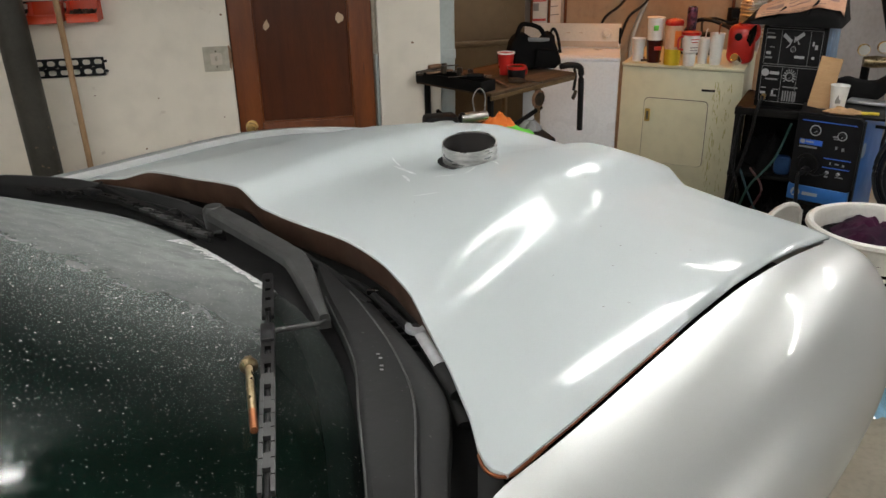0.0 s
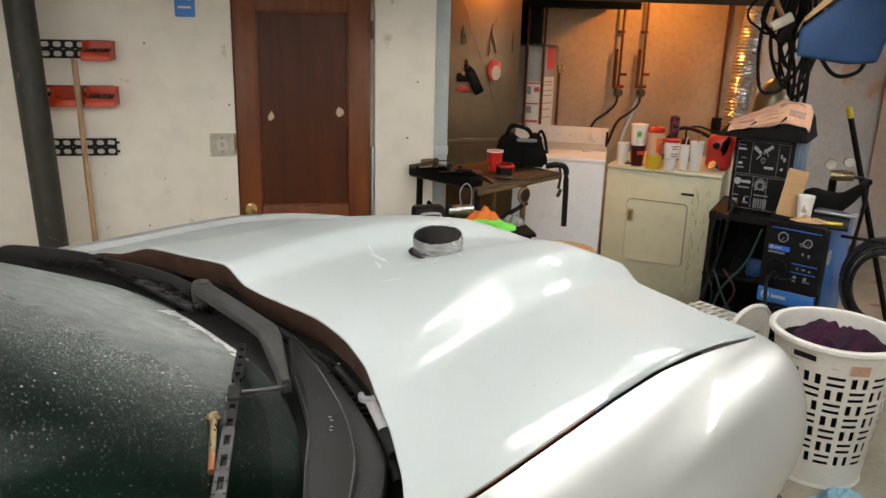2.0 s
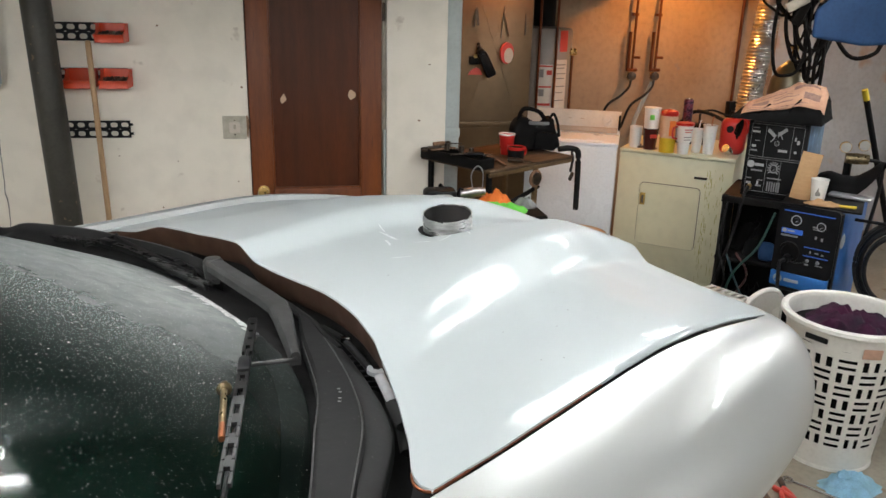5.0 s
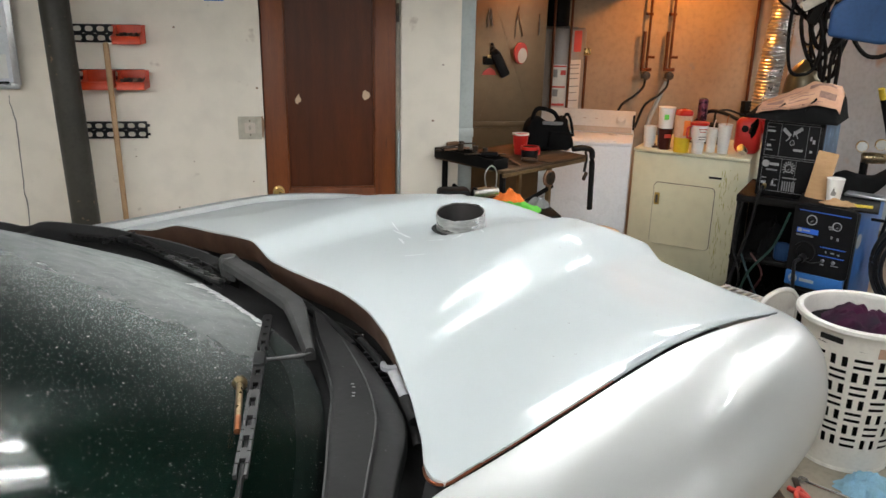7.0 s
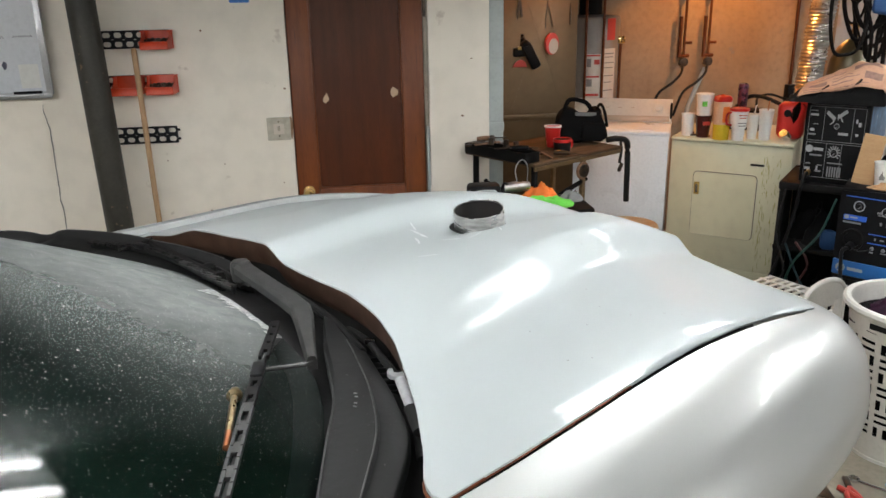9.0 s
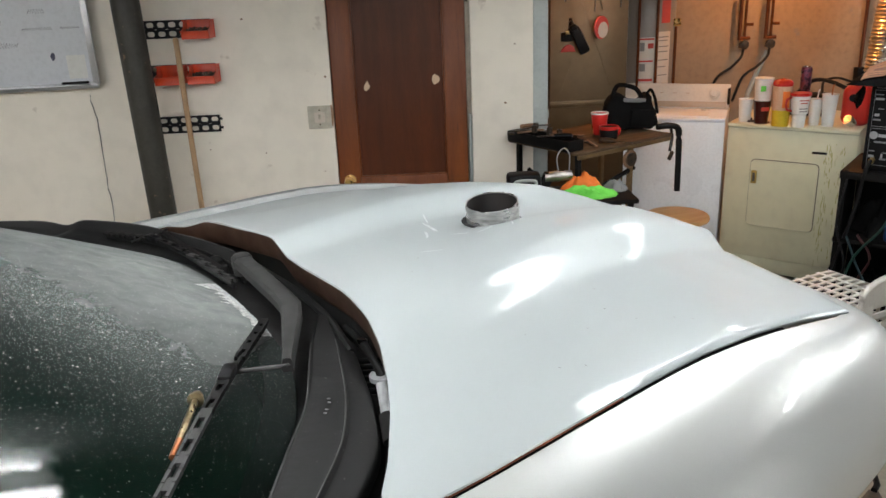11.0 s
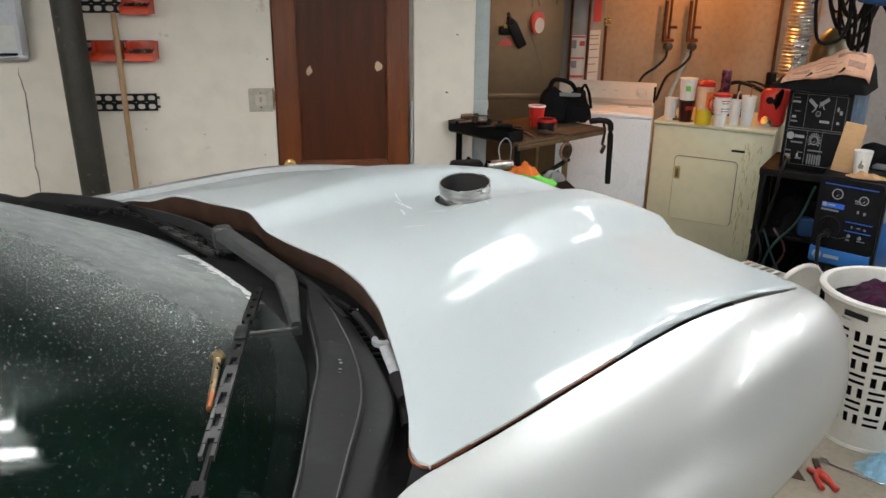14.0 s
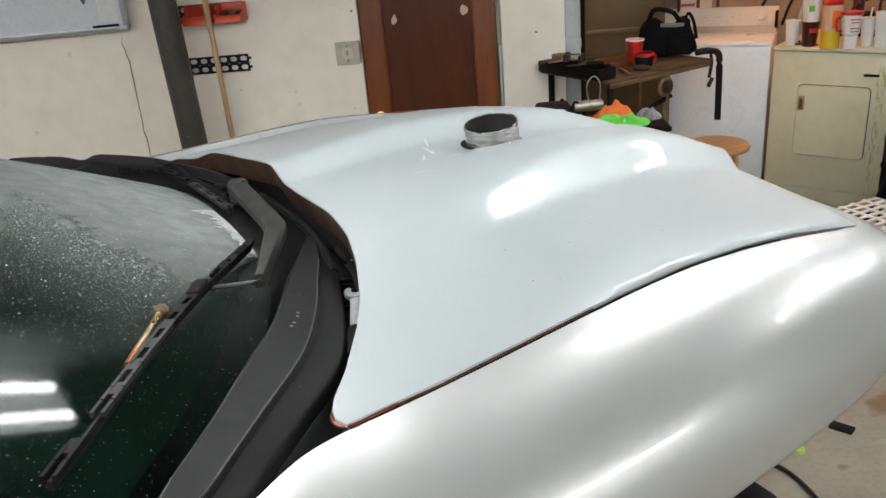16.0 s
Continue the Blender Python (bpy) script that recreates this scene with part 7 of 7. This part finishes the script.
for i in range(17):
    x = i / 16
    crest = curve_at(x, (0, 0.15, 0.4, 0.6, 0.8, 0.95, 1), (0.095, 0.115, 0.100, 0.105, 0.150, 0.195, 0.185))
    foot = curve_at(x, (0, 0.06, 0.6, 0.8, 1), (0.03, 0.0, 0.0, 0.06, 0.155))
    top.append([(0.36 * x - 0.17, 0.10 * c, foot + (crest - foot) * (1 - abs(c) ** 3)) for c in (-1, -0.85, -0.5, 0, 0.5, 0.85, 1)])
    under.append([(0.36 * x - 0.17, 0.10 * c, foot) for c in (-1, -0.85, -0.5, 0, 0.5, 0.85, 1)])
grid_mesh(bm, top)
grid_mesh(bm, [r[::-1] for r in under])
bmesh.ops.remove_doubles(bm, verts=bm.verts[:], dist=0.0005)
part("pad", bm, M_CLOTHB, seat, "", 60)
pl = thing("metal_plate", LT2 @ pose(0.335, 0.335, 0, 0, 0, -10), "pale metal tray on the board", "tray")
part("plate", box((0, 0, 0.012), (0.24, 0.09, 0.016), 0.006), M_ALU, pl)

# gas bottle, gauges, pole
gas = thing("gas_cylinder", pose(2.93, 4.05, 0), "dark olive gas cylinder with brass valve", "gas cylinder")
part("bottle", lathe([(0, 0), (0.115, 0), (0.12, 0.02), (0.12, 1.30), (0.11, 1.38), (0.075, 1.45), (0.03, 1.49), (0, 1.49)], 30), M_TANK, gas)
part("valve", lathe([(0, 1.48), (0.018, 1.48), (0.018, 1.55), (0.03, 1.56), (0.03, 1.575), (0, 1.575)], 14), M_BRASS, gas)
gg = thing("gas_gauges", pose(2.955, 3.49, 0, 0, 0, -30), "pair of brass pressure gauges on a dark stand", "gauges")
part("stand", lathe([(0, 0), (0.10, 0), (0.10, 0.02), (0.02, 0.03), (0.02, 1.02), (0, 1.02)], 16), M_BLACKM, gg)
part("regulator", lathe([(0, -0.05), (0.025, -0.05), (0.03, 0.0), (0.025, 0.06), (0, 0.06)], 16, (0.03, -0.02, 1.04), Euler((0, radians(90), 0)).to_matrix().to_4x4()), M_BOLT, gg)
for x, z in ((-0.03, 1.10), (0.055, 1.115)):
    g = part("gauge", lathe([(0, 0), (0.027, 0), (0.029, 0.006), (0.029, 0.02), (0.027, 0.024), (0, 0.022)], 22, (x, -0.03, z), Euler((radians(90), 0, 0)).to_matrix().to_4x4()), M_BRASS, gg, "brass-cased gauge")
    part("gauge_face", lathe([(0, 0), (0.025, 0), (0.025, 0.002), (0, 0.002)], 22, (x, -0.054, z), Euler((radians(90), 0, 0)).to_matrix().to_4x4()), M_GAUGE, g, "white gauge face")
part("hose", tube([(0.09, -0.02, 1.04), (0.16, -0.03, 1.0), (0.14, -0.05, 0.7), (0.05, -0.1, 0.2), (0.12, -0.12, 0.02)], 0.009, 8), M_HOSE, gg)
pole = thing("pole", pose(3.10, 3.62, 0.02), "black pole with a yellow end leaning beside the welders", "pole")
part("shaft", tube([(0.55, 0.03, -0.015), (0.0, 0, 1.30)], 0.016, 10, False), M_BLACK, pole)
part("yellow_end", tube([(0.0, 0, 1.30), (-0.022, 0, 1.355)], 0.0165, 10, False), M_YELLOWP, pole, "yellow end")

# coil of cable hung at the welder's side
coil = thing("cable_coil", pose(2.93, 2.98, 0.60, 0, 0, -48), "coil of grey and black welding cable hung beside the welder", "cable coil")
for k in range(6):
    r, dx, dy = 0.165 + 0.012 * k, 0.008 * math.sin(2.3 * k), 0.014 * (k - 2.5)
    loop = [(dx + r * math.cos(a) * 0.86, dy + 0.006 * math.sin(3 * a + k), r * math.sin(a) * (1.06 if a > math.pi else 1.0)) for a in (2 * math.pi * j / 24 for j in range(25))]
    part("cable_turn", tube(loop, 0.0095, 8), M_WIPER if k % 2 else M_HOSE, coil, "grey cable" if k % 2 else "black cable")
part("hook", tube([(-0.235, 0.0, 0.205), (0.0, 0.0, 0.205), (0.0, -0.07, 0.208), (0.0, -0.075, 0.24)], 0.008, 8), M_BLACKM, coil)

# hanging cables and pail under the joists
rc = random.Random(3)
hk = thing("cable_bundle", pose(2.78, 3.78, 0), "tangle of black cables hanging from the joists", "cables")
part("beam_hook", tube([(0, 0, CEIL + 0.08), (0, 0, 2.06), (0.03, 0, 2.03), (0.06, 0, 2.06)], 0.008, 8), M_TOOL, hk)
for k in range(12):
    w = 0.03 + 0.09 * rc.random()
    low = 1.40 + 0.34 * rc.random()
    x0 = -0.13 + 0.24 * rc.random()
    y0 = -0.06 + 0.12 * rc.random()
    lean = 0.06 * rc.random() - 0.05
    part("cable_loop", tube([(0, 0, 2.09), (x0 - w * 0.7 + lean, y0, 1.9), (x0 - w + lean, y0, (low + 1.9) / 2), (x0 - w * 0.5, y0 + 0.02, low + 0.03), (x0, y0, low), (x0 + w * 0.6, y0 - 0.02, low + 0.05), (x0 + w - lean, y0, (low + 1.9) / 2 + 0.05), (x0 + w * 0.4 - lean, y0, 1.95), (0.02, 0, 2.09)], 0.006 + 0.007 * rc.random(), 8), M_CABLE, hk, "black cable")
for x0, x1 in ((-0.06, 0.02), (0.05, 0.10), (0.12, 0.06)):
    part("straight_cable", tube([(x0 * 0.4, -0.02, 2.09), (x0, -0.04, 1.8), (x1, -0.05, 1.55), (x1 + 0.02, -0.03, 1.36)], 0.010, 8), M_CABLE, hk, "black cable")
part("plug_box", box((-0.13, -0.10, 1.80), (0.11, 0.05, 0.05), 0.008, (0, -32, -30)), M_PLATE, hk, "grubby beige plug box")
part("plug_body", box((-0.09, -0.08, 1.75), (0.05, 0.05, 0.12), 0.012, (0, 22, -30)), M_CABLE, hk, "black moulded plug")
part("brown_strap", tube([(-0.12, -0.05, 2.08), (-0.16, -0.06, 1.93), (-0.09, -0.06, 1.80)], 0.02, 8, True, None, (1.3, 0.3)), M_CARD, hk, "brown strap")
part("long_cable", tube([(0.0, 0, 2.08), (0.05, -0.1, 1.75), (0.16, -0.16, 1.55), (0.28, -0.2, 1.56), (0.33, -0.2, 1.66)], 0.011, 8), M_CABLE, hk, "black cable")
pail = thing("blue_tub", pose(2.69, 3.24, 1.79, 0, 0, -38), "dusty blue moulded tub hung on its side under the joists", "tub")
bm = add_plate(bmesh.new(), [(-0.20, -0.145), (0.02, -0.175), (0.148, -0.162), (0.193, 0.03), (0.126, 0.18), (0.01, 0.165), (-0.20, -0.02)], 0.30)
bmesh.ops.bevel(bm, geom=bm.edges[:], offset=0.022, segments=4, profile=0.6, affect="EDGES")
part("body", bm, M_BLUEPAIL, pail, "", 50)
part("tan_lining", add_plate(bmesh.new(), [(-0.185, 0.012), (-0.02, 0.162), (-0.03, 0.19), (-0.11, 0.12), (-0.19, 0.03)], 0.24, pose(0, 0.03, 0)), M_CARD, pail, "tan lining along the open edge")
part("hanger", tube([(0.08, 0.15, 0.17), (0.07, 0.15, 0.27), (0.05, 0.15, CEIL - 1.79 + 0.06)], 0.006, 8), M_TOOL, pail)
bb = thing("blue_bag", pose(2.40, 3.60, 2.02), "small blue bag hung from the joists", "bag")
part("cloth", lathe([(0, -0.06), (0.05, -0.05), (0.075, -0.01), (0.06, 0.04), (0.02, 0.07), (0, 0.07)], 16), M_BLUEPAIL, bb)
part("cord", tube([(0, 0, 0.06), (0, 0, CEIL - 2.02 + 0.112)], 0.004, 6, False), M_HOSE, bb)

# ---- baskets and floor clutter ----
bk = thing("laundry_basket", pose(2.275, 2.465, 0) @ Matrix.Diagonal((1, 1, 0.92, 1)), "tall white slotted plastic laundry basket full of dark laundry", "laundry basket", "laundry baskets")
BH0, NCELL, SUB, ROWS_ = 0.68, 16, 8, 7


def basket_r(z):
    return 0.172 + 0.063 * (z / BH0)


def is_slot(ci, cj, a, b):
    """Whether the sub-square (a, b) of a cell lies in one of its two slots."""
    if (ci + cj) % 2:
        return a in (1, 5) and 1 <= b <= 6 or a in (2, 6) and 1 <= b <= 6
    return b in (1, 5) and 1 <= a <= 6 or b in (2, 6) and 1 <= a <= 6


bm = bmesh.new()
nz = ROWS_ * SUB
zs = [0.0, 0.05, 0.10] + [0.115 + (0.56 - 0.115) * k / nz for k in range(nz + 1)] + [0.60, 0.64, 0.665]
cols = NCELL * SUB
for off in (0.0, -0.004):
    ring = [[bm.verts.new(((basket_r(z) + off) * math.cos(2 * math.pi * k / cols), (basket_r(z) + off) * math.sin(2 * math.pi * k / cols), z)) for k in range(cols)] for z in zs]
    for i in range(len(zs) - 1):
        for k in range(cols):
            if 3 <= i < 3 + nz:
                jz, jc = i - 3, k
                if is_slot(jc // SUB, jz // SUB, jc % SUB, jz % SUB):
                    continue
            bm.faces.new((ring[i][k], ring[i][(k + 1) % cols], ring[i + 1][(k + 1) % cols], ring[i + 1][k]))
part("wall", bm, M_BASKET, bk)
part("rim", lathe([(0.226, 0.655), (0.252, 0.655), (0.258, 0.664), (0.256, 0.678), (0.246, 0.684), (0.230, 0.680), (0.226, 0.668)], 48, closed=True), M_BASKET, bk, "rolled white rim")
part("base", lathe([(0, 0.004), (0.166, 0.004), (0.172, 0.0), (0.178, 0.0), (0.176, 0.014), (0, 0.012)], 40), M_BASKET, bk)
for a in (205, 330):
    m = pose(0, 0, 0, 0, 0, a)
    # closed black block paints the shade of the hand hole
    part("handle_slot", box((0, 0, 0), (0.006, 0.09, 0.024), 0.002), M_GAP_SHADE, bk, "hand hole below the rim, its shade painted as a black block").matrix_local = m @ pose(0.2322, 0, 0.618, 0, 5.5, 0)
tp = part("tape_patch", box((0, 0, 0), (0.003, 0.07, 0.045), 0.001), M_TAPE, bk, "tan tape patch")
tp.matrix_local = pose(0, 0, 0, 0, 0, 255) @ pose(0.2345, 0, 0.595, 0, 5.5, 0)
lin = thing("laundry", pose(2.275, 2.465, 0) @ Matrix.Diagonal((1, 1, 0.92, 1)), "heap of dark purple and grey laundry", "laundry")
bm = crumple(0.44, 0.44, 0.12, 61.0, 34, 2.6)
bmesh.ops.translate(bm, vec=(0, 0, 0.585), verts=bm.verts)
part("top_towel", bm, M_PURPLE, lin, "crumpled dark purple towel")
part("packed_cloth", lathe([(0, 0.016), (0.155, 0.016), (0.218, 0.60), (0, 0.60)], 30), M_CLOTHB, lin, "packed dark cloth")

b2 = thing("laundry_basket", pose(2.095, 2.90, 0, 0, 0, 25), "white slotted plastic basket lying on its side", "laundry basket", "laundry baskets")
end = part("end_panel", add_plate(bmesh.new(), [(0.0, 0.42), (0.30, 0.42), (0.295, 0.45), (0.27, 0.49), (0.22, 0.515), (0.15, 0.52), (0.08, 0.512), (0.03, 0.485), (0.005, 0.45)], 0.014), M_BASKET, b2, "rounded white end of the basket")
part("end_stile", box((0.037, 0.007, 0.21), (0.074, 0.014, 0.42), 0.004), M_BASKET, b2)
part("end_stile", box((0.263, 0.007, 0.21), (0.074, 0.014, 0.42), 0.004), M_BASKET, b2)
for k in range(9):
    part("end_slat", box((0.15, 0.007, 0.013 + 0.05 * k), (0.156, 0.013, 0.027), 0.005), M_BASKET, b2)
part("rim", tube([(0.0, 0.007, 0.0), (-0.002, 0.007, 0.42), (0.012, 0.007, 0.475), (0.06, 0.007, 0.512), (0.15, 0.007, 0.528), (0.24, 0.007, 0.512), (0.288, 0.007, 0.475), (0.302, 0.007, 0.42), (0.30, 0.007, 0.0)], 0.013, 10), M_BASKET, b2, "rolled white rim")
for z in (0.04, 0.16, 0.28, 0.40):
    part("side_rail", box((0.006, 0.20, z), (0.008, 0.38, 0.03), 0.003), M_BASKET, b2)
    part("side_rail", box((0.294, 0.20, z), (0.008, 0.38, 0.03), 0.003), M_BASKET, b2)
for k in range(9):
    y = 0.036 + 0.042 * k
    part("side_slat", box((0.006, y, 0.21), (0.007, 0.017, 0.40), 0.002), M_BASKET, b2)
    part("side_slat", box((0.294, y, 0.21), (0.007, 0.017, 0.40), 0.002), M_BASKET, b2)
    part("top_slat", box((0.15, y, 0.413), (0.28, 0.017, 0.007), 0.002), M_BASKET, b2)
for x in (0.08, 0.15, 0.22):
    part("top_rail", box((x, 0.20, 0.4135), (0.022, 0.38, 0.0065), 0.002), M_BASKET, b2)
single("blue_rag", crumple(0.26, 0.18, 0.06, 71.0, 24), M_RAGBLUE, pose(2.20, 2.20, 0, 0, 0, 15), "crumpled light blue rag on the floor", "rag")


def pliers(x, y, turn, label):
    p = thing("pliers", pose(x, y, 0.0, 0, 0, turn), label, "pliers", "tools on the floor")
    part("grip", tube([(0.0, 0.0, 0.012), (0.02, 0.05, 0.012), (0.015, 0.12, 0.012)], 0.010, 8), M_REDGRIP, p, "red grip")
    part("grip", tube([(0.0, 0.0, 0.012), (-0.02, 0.05, 0.012), (-0.03, 0.12, 0.012)], 0.010, 8), M_REDGRIP, p, "red grip")
    part("jaws", box((0, -0.035, 0.012), (0.022, 0.07, 0.014), 0.004), M_TOOL, p)


pliers(1.925, 2.22, 160, "red-handled pliers on the floor")
sc = thing("scraper", pose(1.80, 2.20, 0, 0, 0, -30), "dark putty knife on the floor", "scraper", "tools on the floor")
part("blade", add_plate(bmesh.new(), [(-0.05, 0), (0.05, 0), (0.015, 0.10), (-0.015, 0.10)], 0.002, pose(0, 0, 0.004, -90, 0, 0)), M_TOOL, sc)
part("handle", tube([(0, 0.09, 0.010), (0.01, 0.13, 0.012), (0.0, 0.19, 0.012)], 0.011, 8, False), M_BLACKM, sc)
bar = thing("red_bar", pose(1.92, 2.10, 0, 0, 0, 30), "bent red-gripped tool on the floor", "tool", "tools on the floor")
part("grip", tube([(0, 0, 0.011), (0.03, 0.06, 0.011), (0.04, 0.13, 0.011)], 0.011, 8), M_REDGRIP, bar)
wr = thing("wrench", pose(2.05, 2.19, 0, 0, 0, 130), "long chrome combination wrench on the floor", "wrench", "tools on the floor")
part("shaft", box((0, 0, 0.006), (0.20, 0.014, 0.008), 0.003), M_CHROME, wr)
part("ring", lathe([(0.012, 0), (0.02, 0), (0.02, 0.01), (0.012, 0.01)], 18, (0.11, 0, 0.002), None, True), M_CHROME, wr)
single("bottle_lid", lathe([(0, 0), (0.02, 0), (0.018, 0.010), (0, 0.011)], 14), M_LIME, pose(1.425, 2.165, 0), "small bright green plastic bottle lid on the floor", "lid")
single("floor_cable", tube([(0, 0, 0.009), (0.04, -0.03, 0.009), (0.07, -0.10, 0.009), (0.09, -0.2, 0.009), (0.1, -0.35, 0.009)], 0.007, 8), M_HOSE, pose(1.295, 2.10, 0), "black cable on the floor", "cable")
single("plastic_pot", lathe([(0, 0), (0.03, 0), (0.028, 0.03), (0.02, 0.04), (0, 0.04)], 16), M_YELLOWCAP, pose(2.29, 2.82, 0), "small yellow plastic pot on the floor", "pot")
single("dark_offcut", box((0, 0, 0.004), (0.075, 0.045, 0.008), 0.002), M_BLACKM, pose(1.61, 2.27, 0, 0, 0, -40), "dark metal offcut on the floor", "offcut")
pw = thing("power_cord", pose(2.45, 3.98, 0), "black cord lying in front of the dryer", "cord")
part("cord", tube([(-0.25, 0.35, 0.012), (-0.05, 0.15, 0.012), (0.1, 0.05, 0.012), (0.25, 0.0, 0.012), (0.33, -0.12, 0.012)], 0.012, 8), M_HOSE, pw)
single("dark_mat", crumple(0.75, 0.30, 0.05, 81.0, 22), M_CLOTHB, pose(2.42, 4.12, 0, 0, 0, -38), "dark crumpled cloth on the floor before the dryer", "cloth")
single("white_paper_scraps", crumple(0.34, 0.20, 0.04, 91.0, 24), M_PAPERW, pose(2.62, 3.72, 0, 0, 0, 10), "crumpled white paper on the floor", "paper")
